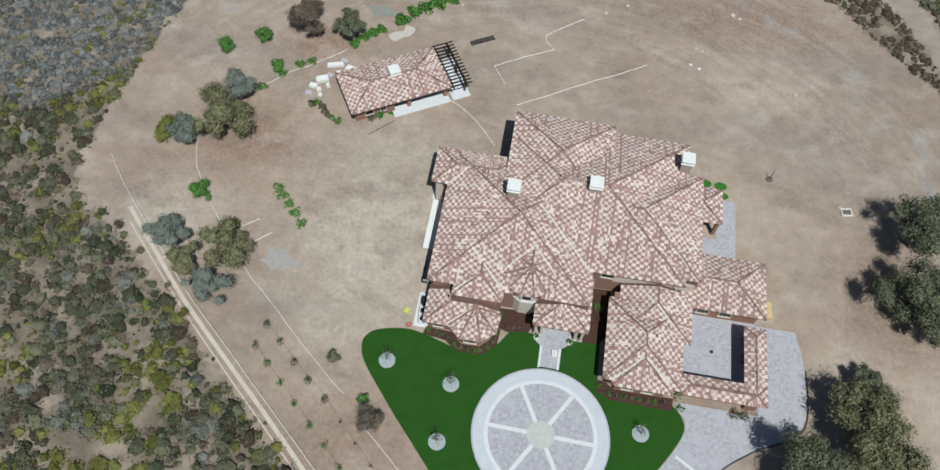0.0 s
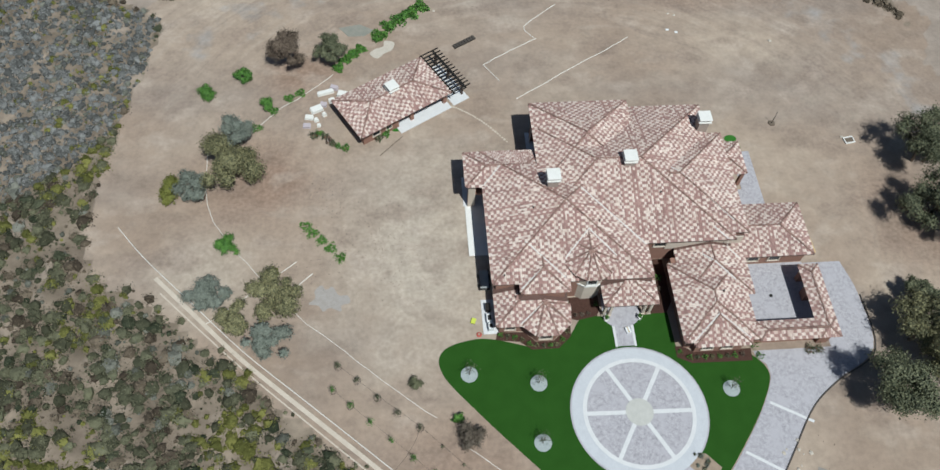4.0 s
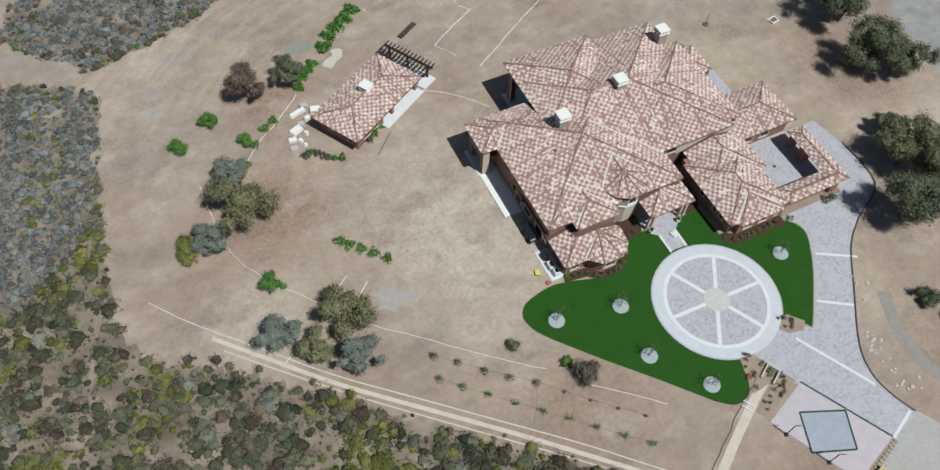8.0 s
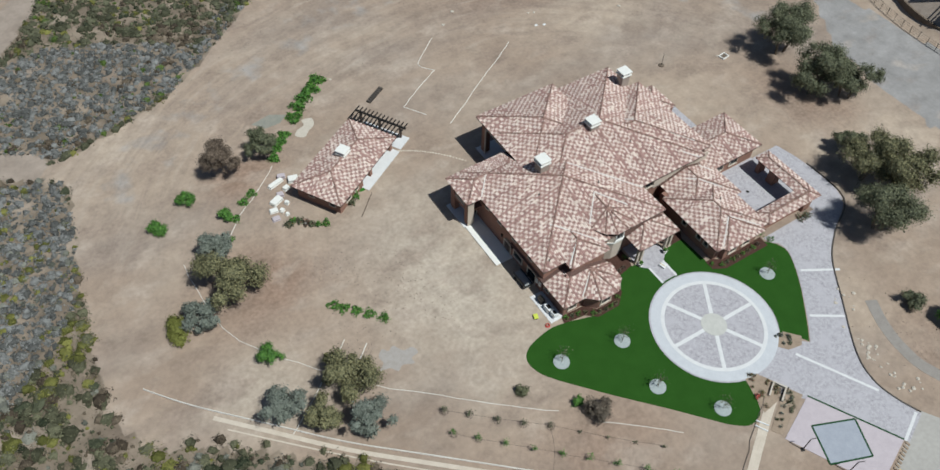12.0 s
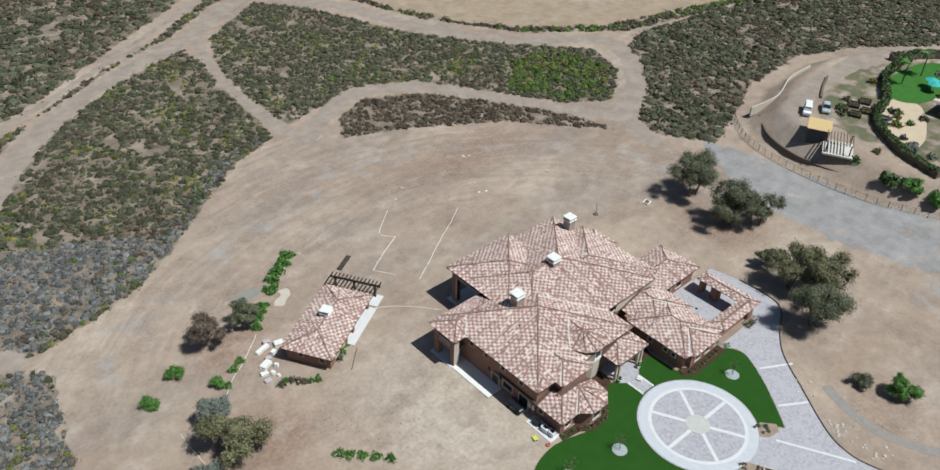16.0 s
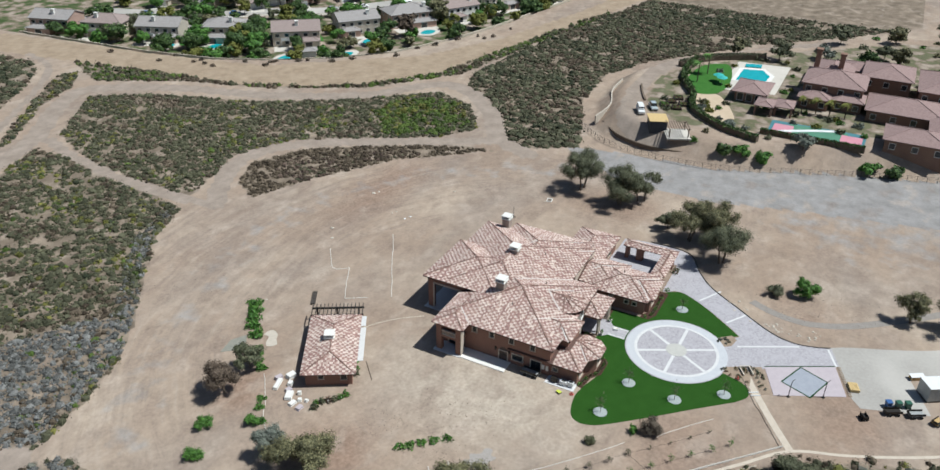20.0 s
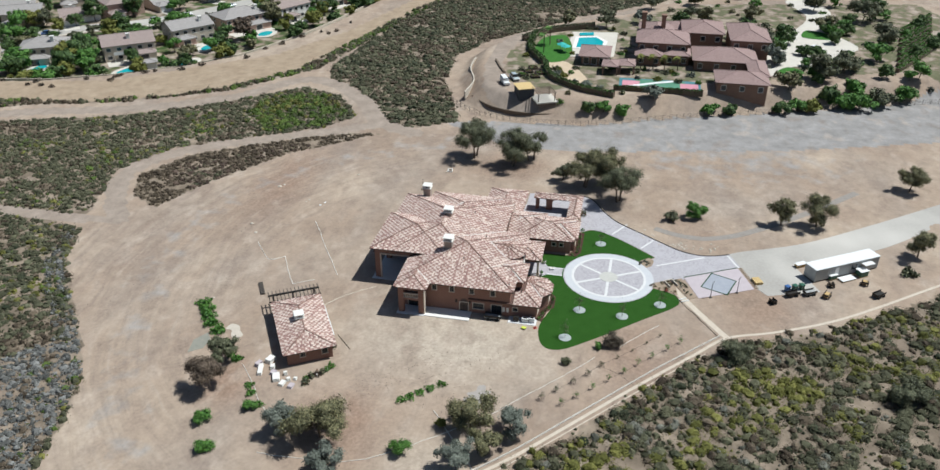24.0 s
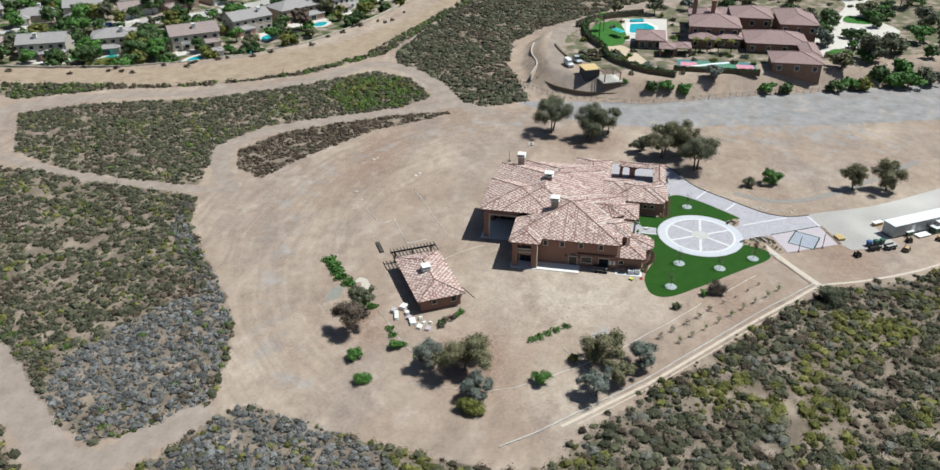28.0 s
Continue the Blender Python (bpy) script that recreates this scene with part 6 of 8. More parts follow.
plate("grey_patch", smooth_line([(-28.4, 49.2), (-27.5, 50.0), (-26.9, 49.3), (-26.0, 49.7), (-25.2, 48.4), (-24.0, 48.3), (-23.7, 47.2), (-24.8, 46.9), (-24.9, 46.0), (-26.3, 46.6), (-27.2, 46.1), (-27.9, 47.0), (-29.2, 47.3), (-28.3, 48.1)], 4, True), -0.01, 0.018, material("cement_dust", (0.29, 0.255, 0.225), (0.385, 0.355, 0.33), 1.6, 0.95), "grey cement dust patch on dirt", "stain")
log = empty("steel_channel", -5.2, 93.6, 0, 31, label="dark grey rolled drain channel lying on dirt", category="channel")
part("base", box(-2.1, 2.1, -0.42, 0.42, 0, 0.12), DARK_METAL, log)
for k in range(8):
    part("slat", box(-2.0 + 0.52 * k, -1.6 + 0.52 * k, -0.4, 0.4, 0.12, 0.28, 0.02), BLACK_PIPE, log)
for k, (x, y, l, w, h) in enumerate(((-26.2, 84.5, 1.3, 0.7, 0.6), (-27.5, 83.6, 2.6, 0.7, 0.5), (-24.9, 83.0, 1.6, 1.1, 0.7), (-26.5, 81.9, 1.0, 0.7, 0.6), (-27.8, 81.2, 1.1, 0.8, 0.5), (-28.8, 80.3, 1.9, 1.1, 0.55), (-29.9, 78.8, 1.3, 0.8, 0.4), (-28.8, 78.2, 0.7, 0.6, 0.5), (-30.2, 77.2, 1.2, 0.8, 0.4), (-27.6, 79.2, 0.6, 0.6, 0.6), (-28.4, 77.2, 0.6, 0.5, 0.4))):
    g = empty("stone_stack", x, y, 0, (37 * k) % 70 - 20, label="stack of pale cut stone pieces beside wall", category="stone stack", group="stone stacks")
    n = 3
    for j in range(n):
        part("slab_piece", box(-l / 2 + 0.05 * j, l / 2 - 0.03 * j, -w / 2 + 0.04 * (j % 2), w / 2, h * j / n, h * (j + 1) / n - 0.015, 0.015), CAP_STONE if k % 4 else PAD_PINK, g)
for k, (x, y, r, lf) in enumerate(((-29.1, 75.2, 0.7, "dark"), (-28.3, 75.5, 0.6, "green"), (-27.4, 75.0, 0.65, "dark"), (-26.8, 74.2, 0.55, "red"), (-26.2, 73.5, 0.5, "dark"), (-25.4, 73.0, 0.45, "green"), (-24.4, 72.6, 0.6, "green"), (-18.4, 75.0, 0.7, "green"), (-19.5, 74.2, 0.7, "dark"))):
    pt = clump(x, y, r, lf, 860 + k, 160, 0.9, "leafy potted plant in clay pot by wall", "potted plants", 0.12 if k in (1, 3) else 0, 0.13, "potted_plant")
    bm = bmesh.new()
    rod(bm, (0, 0, 0), (0, 0, 0.35), 0.2, 0.28, 12)
    part("pot", bm, CAP_STONE if k % 2 else STUCCO, pt)
for x, y, r in ((-12.6, 79.0, 1.5), (-16.8, 76.2, 0.8), (31.9, 72.0, 0.95), (34.2, 71.9, 0.95), (34.6, 70.2, 0.8)):
    plate("turf_patch", [(x + r * math.cos(a), y + r * 0.75 * math.sin(a)) for a in np.linspace(0, 6.1, 20)], -0.01, 0.03, material("bright_turf", (0.03, 0.12, 0.015), (0.05, 0.17, 0.025), 1.0, 0.95, 0.02, 30) if x == -12.6 else bpy.data.materials["bright_turf"], "small rounded patch of green turf", "turf")
pipe("fallen_pole", [(-19.3, 71.2), (-15.9, 74.6)], BARK, "thin wooden pole lying beside wall", 0.07)

# ---- west side of the house ----
crate_cart(-5.75, 49.3, 90, 3.0, 1.3, "grey metal utility trailer by the wall", GREY_METAL)
for k, (x, y, l, w, h, mt, lab) in enumerate(((-5.6, 45.2, 1.0, 0.6, 0.9, DARK_METAL, "dark outdoor equipment unit on slab"), (-5.5, 43.6, 1.2, 0.8, 0.8, WHITE, "white outdoor equipment unit on slab"), (-5.4, 42.4, 0.9, 0.7, 0.9, WHITE, "white utility box by the wall"))):
    g = empty("equipment_unit", x, y, 0.06, 90, label=lab, category="equipment", group="outdoor units")
    part("case", box(-l / 2, l / 2, -w / 2, w / 2, 0.05, h, 0.03), mt, g)
    part("grille", box(-l / 2 + 0.08, l / 2 - 0.08, -w / 2 - 0.02, -w / 2, 0.15, h - 0.12), DARK_METAL, g)
    part("top_fan", box(-l * 0.3, l * 0.3, -w * 0.3, w * 0.3, h, h + 0.03), DARK_METAL, g)
plate("equipment_slab", [(-6.4, 41.6), (-4.4, 41.6), (-4.4, 46.6), (-6.4, 46.6)], -0.02, 0.06, BAND, "concrete slab for outdoor units", "slab")
sg = empty("safety_sign", -7.6, 43.5, 0, 70, label="folded yellow-green safety board on dirt", category="sign")
part("board", box(-0.4, 0.4, -0.3, 0.3, 0.25, 0.3), material("safety_yellow", (0.5, 0.55, 0.06), (0.6, 0.66, 0.1), 1, 0.6), sg)
part("foot", boxes((-0.35, -0.28, -0.25, 0.25, 0, 0.25), (0.28, 0.35, -0.25, 0.25, 0, 0.25)), DARK_METAL, sg)
hose = empty("red_hose_coil", -7.0, 41.6, 0, label="coiled red hose on the ground", category="hose")
bm = bmesh.new()
for j in range(3):
    for k in range(16):
        a, b = k * math.pi / 8, (k + 1) * math.pi / 8
        r = 0.32 - 0.05 * j
        rod(bm, (r * math.cos(a), r * math.sin(a), 0.06 + 0.06 * j), (r * math.cos(b), r * math.sin(b), 0.06 + 0.06 * j), 0.045, 0.045, 5)
part("coil", bm, RED, hose)
st = empty("plywood_stack", 40.6, 52.4, 0, 3, label="stack of yellow plywood sheets on dirt", category="plywood")
for k in range(4):
    part("plywood_sheet", box(-0.65, 0.65, -1.2, 1.2, 0.05 + 0.09 * k, 0.12 + 0.09 * k), YELLOW, st)
part("bearer", boxes((-0.6, 0.6, -0.9, -0.8, 0, 0.05), (-0.6, 0.6, 0.8, 0.9, 0, 0.05)), WOOD, st)
pl = empty("survey_pole", 41.5, 74.6, 0, label="thin dark pole on a round base", category="pole")
bm = bmesh.new()
rod(bm, (0, 0, 0), (0, 0, 2.6), 0.05, 0.04, 8)
part("pole", bm, DARK_METAL, pl)
bm = bmesh.new()
rod(bm, (0, 0, 0), (0, 0, 0.15), 0.55, 0.5, 18)
part("base", bm, BARK, pl)
vb = empty("valve_box", 52.7, 70.7, 0, 10, label="small pale concrete valve box in dirt", category="box")
part("rim", boxes((-0.8, 0.8, 0.45, 0.6, 0, 0.25), (-0.8, 0.8, -0.6, -0.45, 0, 0.25), (-0.8, -0.65, -0.45, 0.45, 0, 0.25), (0.65, 0.8, -0.45, 0.45, 0, 0.25)), CAP_STONE, vb)
part("lid", box(-0.65, 0.65, -0.45, 0.45, 0.02, 0.12), BARK, vb)
# ---- raised neighbouring estate ----
NZ = 4.5
N_TILE_ROOF = material("plain_tile_roof", (0.21, 0.142, 0.132), (0.37, 0.265, 0.245), 1.6, 0.85, 0.04, 5)
N_STUCCO = material("brown_render", (0.20, 0.12, 0.09), (0.27, 0.17, 0.125), 0.6, 0.9)
WATER = material("pool_water", (0.01, 0.30, 0.34), (0.03, 0.42, 0.45), 0.5, 0.08)
SAND = material("decomposed_granite", (0.46, 0.36, 0.25), (0.56, 0.45, 0.33), 0.6, 0.95)
BLUE_COURT = material("blue_sport_court", (0.06, 0.17, 0.20), (0.09, 0.22, 0.25), 0.4, 0.8)
GREEN_COURT = material("green_sport_court", (0.08, 0.20, 0.13), (0.11, 0.25, 0.17), 0.4, 0.8)
PINK_COURT = material("pink_sport_court", (0.50, 0.22, 0.27), (0.58, 0.28, 0.33), 0.4, 0.8)
PLAIN_DRIVE = material("beige_concrete", (0.50, 0.46, 0.40), (0.60, 0.56, 0.50), 0.3, 0.9)
GREY_ROOF = material("grey_shingle", (0.24, 0.22, 0.21), (0.38, 0.355, 0.34), 1.5, 0.9, 0.03, 9)
BROWN_ROOF = material("brown_shingle", (0.23, 0.18, 0.165), (0.36, 0.29, 0.265), 1.5, 0.9, 0.03, 9)
LAWN_G = material("grass_lawn", (0.03, 0.11, 0.015), (0.06, 0.17, 0.03), 0.8, 0.95, 0.03, 20)


def simple_roof(owner, x0, x1, y0, y1, z, pitch, mat):
    """A hip roof of four thick planes with ridge tiles, in the owner's own axes."""
    for p in hip(x0, x1, y0, y1, z, pitch):
        bm = bmesh.new()
        top = [bm.verts.new(q) for q in p]
        low = [bm.verts.new((q[0], q[1], q[2] - 0.18)) for q in p]
        bm.faces.new(top)
        bm.faces.new(low)
        for i in range(len(p)):
            j = (i + 1) % len(p)
            bm.faces.new((top[i], low[i], low[j], top[j]))
        part("roof", bm, mat, owner)
    ps = hip(x0, x1, y0, y1, z, pitch)
    bm = bmesh.new()
    done = set()
    for p in ps:
        for i in range(1, len(p)):
            a, b = p[i], p[(i + 1) % len(p)]
            key = tuple(sorted((a, b)))
            if key not in done and (a[2] > z + 0.01 or b[2] > z + 0.01):
                done.add(key)
                rod(bm, a, b, 0.14, 0.14, 6)
    part("ridge_tiles", bm, mat, owner)


def small_window(owner, x, y, z, w, h, rz, name="window"):
    win = empty(name)
    win.parent = owner
    win.matrix_basis = pose(x, y, z, 0, 0, rz)
    part("frame", boxes((-w / 2 - 0.1, w / 2 + 0.1, -0.1, 0.02, h, h + 0.12), (-w / 2 - 0.1, -w / 2, -0.1, 0.02, 0, h), (w / 2, w / 2 + 0.1, -0.1, 0.02, 0, h), (-w / 2 - 0.1, w / 2 + 0.1, -0.14, 0.02, -0.12, 0)), CAP_STONE, win)
    part("pane", box(-w / 2, w / 2, -0.03, 0, 0, h), GLASS, win)


est = empty("estate_house", 140, 14, NZ, label="sprawling brown villa with many clay tile roofs", category="house")
for x0, x1, y0, y1, ze in ((136.5, 152, 12.5, 29.5, 6.0), (150, 166, 1, 15, 6.2), (143.5, 165, -12.8, 0, 6.2), (131.5, 139, 20.5, 29.5, 3.2), (133.5, 142, 12, 20.8, 3.2), (129.5, 145, -8, 11.8, 3.3), (110, 122, -9.3, 6, 3.2), (117, 133, -10, -4, 3.4), (150, 166, 17, 29, 4.8), (160, 170, 6, 22, 4.4)):
    simple_roof(est, x0 - 140, x1 - 140, y0 - 14, y1 - 14, ze, 0.32, N_TILE_ROOF)
    part("wall", box(x0 - 139.3, x1 - 140.7, y0 - 13.3, y1 - 14.7, -4.5 if x0 < 115 else -0.2, ze - 0.1), N_STUCCO, est)
    n = max(1, int((y1 - y0) / 4))
    for k in range(n):
        small_window(est, x0 - 139.3, y0 - 14 + (k + 0.5) * (y1 - y0) / n, 0.8 if ze < 5 else 3.6, 1.3, 1.4, 270)
    if x1 - x0 > 11:
        small_window(est, (x0 + x1) / 2 - 140, y0 - 13.3, 0.9, 1.6, 1.4, 0)
for x, y, t in ((151.5, 27.5, 12.0), (155, 21, 10.5)):
    part("chimney", boxes((x - 140 - 0.9, x - 140 + 0.9, y - 14 - 0.7, y - 14 + 0.7, 3, t - 0.6), (x - 140 - 1.1, x - 140 + 1.1, y - 14 - 0.9, y - 14 + 0.9, t - 0.6, t)), N_STUCCO, est)
ph = empty("pool_cabana", 134, 41.8, NZ, label="brown pool cabana with clay tile hip roof", category="cabana")
simple_roof(ph, -6, 6.5, -5, 5, 3.0, 0.3, N_TILE_ROOF)
part("wall", box(-5, 5.5, -4, 4, 0, 2.9), N_STUCCO, ph)
for y in (-2.5, 0, 2.5):
    small_window(ph, -5, y, 0.3, 1.6, 2.0, 270)
for px, py in ((123.4, 36.4), (125.0, 31.4)):
    g = empty("garden_pavilion", px, py, NZ, label="small tile-roofed garden pavilion", category="pavilion", group="garden pavilions")
    simple_roof(g, -3.6, 3.6, -2.6, 2.6, 2.8, 0.3, N_TILE_ROOF)
    for sx in (-3.1, 3.1):
        for sy in (-2.1, 2.1):
            part("column", box(sx - 0.25, sx + 0.25, sy - 0.25, sy + 0.25, 0, 2.75), N_STUCCO, g)


def nplate(name, pts, h, mat, label, category, low=0.3):
    return plate(name, pts, NZ - low, NZ + h, mat, label, category)


nplate("estate_lawn", smooth_line([(143, 62.5), (156, 61), (160.5, 54), (144.5, 50), (132.5, 51), (129, 56), (133, 61)], 5, True), 0.12, LAWN_G, "round green garden lawn", "lawn")
nplate("pool_terrace", [(136, 52), (166, 52), (168, 36), (139, 36)], 0.06, PLAIN_DRIVE, "pale stone pool terrace", "paving")
nplate("pool_coping", [(145.8, 50.3), (159.6, 50.3), (162, 43), (156, 39), (145.8, 39.5)], 0.14, CAP_STONE, "pale stone pool coping", "coping")
nplate("swimming_pool", [(147, 49), (158.4, 49), (160.2, 43.2), (155, 40.3), (146.8, 40.7)], 0.17, WATER, "turquoise swimming pool", "pool")
nplate("spa_pool", [(161, 49), (164, 49.3), (165.5, 44.5), (162.3, 44.2)], 0.4, WATER, "small raised turquoise spa", "pool")
nplate("sand_garden", smooth_line([(118, 55.5), (129, 56.5), (130, 50), (114, 42.5), (105.5, 44.3), (109, 51)], 4, True), 0.05, SAND, "beige decomposed granite garden", "garden")
nplate("sport_court", [(107.8, 33.0), (108.2, 9.6), (118.6, 9.4), (118.2, 33.2)], 0.07, BLUE_COURT, "blue and green sport court with pink ends", "court")
nplate("court_field", [(108.6, 28.4), (108.9, 14.0), (117.8, 14.0), (117.5, 28.4)], 0.1, GREEN_COURT, "green playing field of the court", "court")
for y0, y1 in ((27.2, 32.2), (10.2, 15.4)):
    nplate("court_key", [(110.2, y1), (110.2, y0), (116.0, y0), (116.0, y1)], 0.12, PINK_COURT, "pink key area of the court", "court")
nplate("court_line", strip([(110.6, 30.5), (115.5, 22), (117.6, 17)], 1.4), 0.14, WHITE, "pale strip across the court", "court")
nplate("estate_drive", smooth_line([(128, -9.5), (133, -16), (140, -20), (142, -30), (156, -38), (166, -44), (186, -38), (213, -43), (233, -38), (228, -28), (205, -33), (184, -26), (168, -16), (156, -13), (142, -9)], 4, True), 0.05, PLAIN_DRIVE, "wide pale concrete forecourt drive", "driveway")
for pts in ([(172, -13.5), (178, -19.5), (170, -22), (163, -16)], [(132.5, -13.7), (138.7, -18.1), (134, -22), (128, -16)], [(174.6, -27.5), (173.5, -37.1), (181, -36), (184, -30)]):
    nplate("grass_island", smooth_line(pts, 5, True), 0.15, LAWN_G, "green grass island in the forecourt", "lawn")
for nm, pts, w, h, mt, lab in (("retaining_wall", [(102, 75.5), (95, 69), (91.5, 61), (91.3, 53), (93.5, 47), (97, 44.5)], 0.4, 0.15, BARK, "low dark curved timber retaining wall"), ("retaining_wall", [(128, 73), (121, 70.5), (115.5, 68)], 0.5, 0.5, BARK, "low dark retaining wall"), ("retaining_wall", [(135, 81), (124, 80.5), (112, 77), (101, 77.5)], 0.35, 0.35, ROCK, "low pale stone kerb")):
    zb = float(height(*pts[len(pts) // 2]))
    tagged(part(nm, slab(strip(smooth_line(pts, 5), w), zb - 2.0, zb + h), mt), label=lab + " on the estate slope", category="wall", kind="structure")


def hedge(pts, w, h, leaf, sd, label, dens=55):
    """A clipped hedge: a dense skin of leaves along a line over a woody core."""
    rg = np.random.default_rng(sd)
    line = np.array(smooth_line(pts, 8))
    seg = np.linalg.norm(np.diff(line, axis=0), axis=1)
    n = int(seg.sum() * dens)
    k = rg.choice(len(seg), n, p=seg / seg.sum())
    s = rg.random((n, 1))
    c = line[:-1][k] * (1 - s) + line[1:][k] * s
    d = (line[1:] - line[:-1])[k]
    d /= np.linalg.norm(d, axis=1)[:, None]
    off = rg.uniform(-1, 1, n)
    z = np.where(np.abs(off) > 0.8, rg.uniform(0, 1, n), rg.uniform(0.85, 1.08, n)) * h
    ctr = line[len(line) // 2]
    zb = float(height(*ctr))
    ob = empty("hedge", *ctr, zb, label=label, category="hedge")
    xy = c + np.stack([-d[:, 1], d[:, 0]], 1) * (off * w / 2)[:, None] - ctr
    tris("foliage", leaf_tris(rg, np.concatenate([xy, z[:, None]], 1), 0.24), LEAF[leaf], ob)
    part("woody_core", slab([(x - ctr[0], y - ctr[1]) for x, y in strip(line, w * 0.7)], -0.5, h * 0.85), BARK, ob)


hedge([(160, 64), (148.5, 64.5), (138, 62.8), (126.8, 57.4)], 2.0, 2.0, "lush", 1, "clipped green garden hedge beside lawn")
hedge([(126, 56.8), (113.6, 53.5), (104.2, 43.5), (100.4, 34)], 1.8, 1.8, "lush", 2, "clipped green hedge above the slope")
hedge([(151.4, 67.7), (163.5, 59.6), (172.6, 44.8)], 1.8, 2.0, "dark", 3, "dark clipped hedge behind the pool")
hedge([(106.9, 34.5), (107.1, 22), (107.5, 9.2)], 1.0, 1.4, "lush", 4, "dark hedge along the sport court")


def car(x, y, rz, mat, label, long=4.6, tall=1.5, van=False):
    z = float(height(x, y))
    c = empty("van" if van else "car", x, y, z, rz, label=label, category="van" if van else "car", group="parked cars")
    bm = bmesh.new()
    add_box(bm, -long / 2, long / 2, -0.92, 0.92, 0.35, 0.95 if not van else 1.15, 0.12)
    part("body", bm, mat, c)
    bm = bmesh.new()
    vs = add_box(bm, -long * (0.48 if van else 0.38), long * (0.28 if van else 0.2), -0.84, 0.84, 0.95 if not van else 1.15, tall)
    for v in vs:
        if v.co.z > 1.2:
            v.co.y *= 0.85
            v.co.x *= 0.86 if not van else 0.94
    part("cabin", bm, mat if van else GLASS, c)
    part("roof", box(-long * 0.28, long * 0.12, -0.66, 0.66, tall, tall + 0.04), mat, c)
    part("windscreen", box(long * 0.24 if van else long * 0.18, long * 0.27 if van else long * 0.2, -0.7, 0.7, 1.0, tall - 0.1), GLASS, c)
    for sx in (-0.3, 0.32):
        for sy in (-0.86, 0.86):
            w = empty("wheel")
            w.parent = c
            w.matrix_basis = pose(sx * long, sy, 0.33)
            bm = bmesh.new()
            rod(bm, (0, -0.11, 0), (0, 0.11, 0), 0.33, 0.33, 14)
            part("tyre", bm, RUBBER, w)
            bm = bmesh.new()
            rod(bm, (0, -0.12, 0), (0, 0.12, 0), 0.19, 0.19, 10)
            part("rim", bm, GREY_METAL, w)
    for sy in (-0.65, 0.65):
        part("headlight", box(long / 2 - 0.02, long / 2 + 0.02, sy - 0.16, sy + 0.16, 0.6, 0.78), WHITE, c)
    return c


car(106, 66.4, 205, WHITE, "white panel van parked on brown dirt", 5.4, 2.1, True)
car(110.6, 64.2, 208, material("pale_silver_paint", (0.50, 0.56, 0.58), (0.56, 0.62, 0.64), 1.0, 0.3, 0, 4, 0.3), "pale silver pickup parked on brown dirt", 4.9, 1.7)
car(159.4, -28.6, 140, WHITE, "white covered car on the forecourt", 4.8, 1.6)
sh = empty("garden_shed", 98.0, 59.4, float(height(98.0, 59.4)), 25, label="dark garden shed with tan plywood roof", category="shed")
part("wall", box(-2.6, 2.6, -2.2, 2.2, -1.0, 2.4), material("dark_paint", (0.03, 0.035, 0.045), (0.05, 0.055, 0.065), 1, 0.7), sh)
part("roof", box(-2.9, 2.9, -2.5, 2.5, 2.4, 2.55), YELLOW, sh)
pg = empty("timber_pergola", 95.6, 53.4, float(height(95.6, 53.4)), 25, label="dark timber pergola frame over pale slab", category="pergola")
for sx in (-2.6, 2.6):
    for sy in (-2.4, 2.4):
        part("post", box(sx - 0.12, sx + 0.12, sy - 0.12, sy + 0.12, -1.0, 2.4), BARK, pg)
for y in np.arange(-2.6, 2.7, 0.65):
    part("rafter", box(-3.0, 3.0, y - 0.08, y + 0.08, 2.4, 2.62), BARK, pg)
part("slab", box(-3.4, 3.4, -3.2, 3.0, -0.3, 0.1), PLAIN_DRIVE, pg)
for i in range(3):
    for j in range(2):
        b = empty("raised_bed", 114.5 + 3.6 * i - 0.8 * j, 62.0 - 1.0 * i - 3.6 * j, NZ, 20, label="timber raised vegetable bed with soil", category="raised bed", group="raised beds")
        part("frame", boxes((-1.5, 1.5, -1.3, -1.15, 0, 0.6), (-1.5, 1.5, 1.15, 1.3, 0, 0.6), (-1.5, -1.35, -1.15, 1.15, 0, 0.6), (1.35, 1.5, -1.15, 1.15, 0, 0.6)), DARK_METAL, b)
        part("soil", box(-1.35, 1.35, -1.15, 1.15, 0, 0.45), MULCH, b)
        rg = np.random.default_rng(30 + 2 * i + j)
        tris("crop", leaf_tris(rg, rg.uniform((-1.2, -1, 0.45), (1.2, 1, 0.7), (60, 3)), 0.16), LEAF["green"], b)
for k, y in enumerate((50.2, 53.0)):
    u = empty("pool_umbrella", 140.5 + 2 * k, 55.0 + 1.5 * k - 3, NZ, label="teal garden umbrella by the pool", category="umbrella", group="pool umbrellas")
    bm = bmesh.new()
    rod(bm, (0, 0, 0), (0, 0, 2.5), 0.05, 0.05, 6)
    part("pole", bm, WHITE, u)
    bm = bmesh.new()
    bmesh.ops.create_cone(bm, cap_ends=True, segments=8, radius1=1.7, radius2=0.05, depth=0.7, matrix=Matrix.Translation((0, 0, 2.5)))
    part("canopy", bm, material("teal_cloth", (0.05, 0.36, 0.33), (0.08, 0.45, 0.41), 1, 0.8) if k == 0 else bpy.data.materials["teal_cloth"], u)
fl = empty("estate_fence", 95, 20, 0, label="dark mesh fence along the slope foot", category="fence")
FLN = smooth_line([(101, 82.5), (90.5, 71), (87.2, 56), (88.6, 40), (96.0, 22), (102.4, 6.6), (108, -10.5), (116.5, -31), (123.5, -50), (128, -66)], 8)
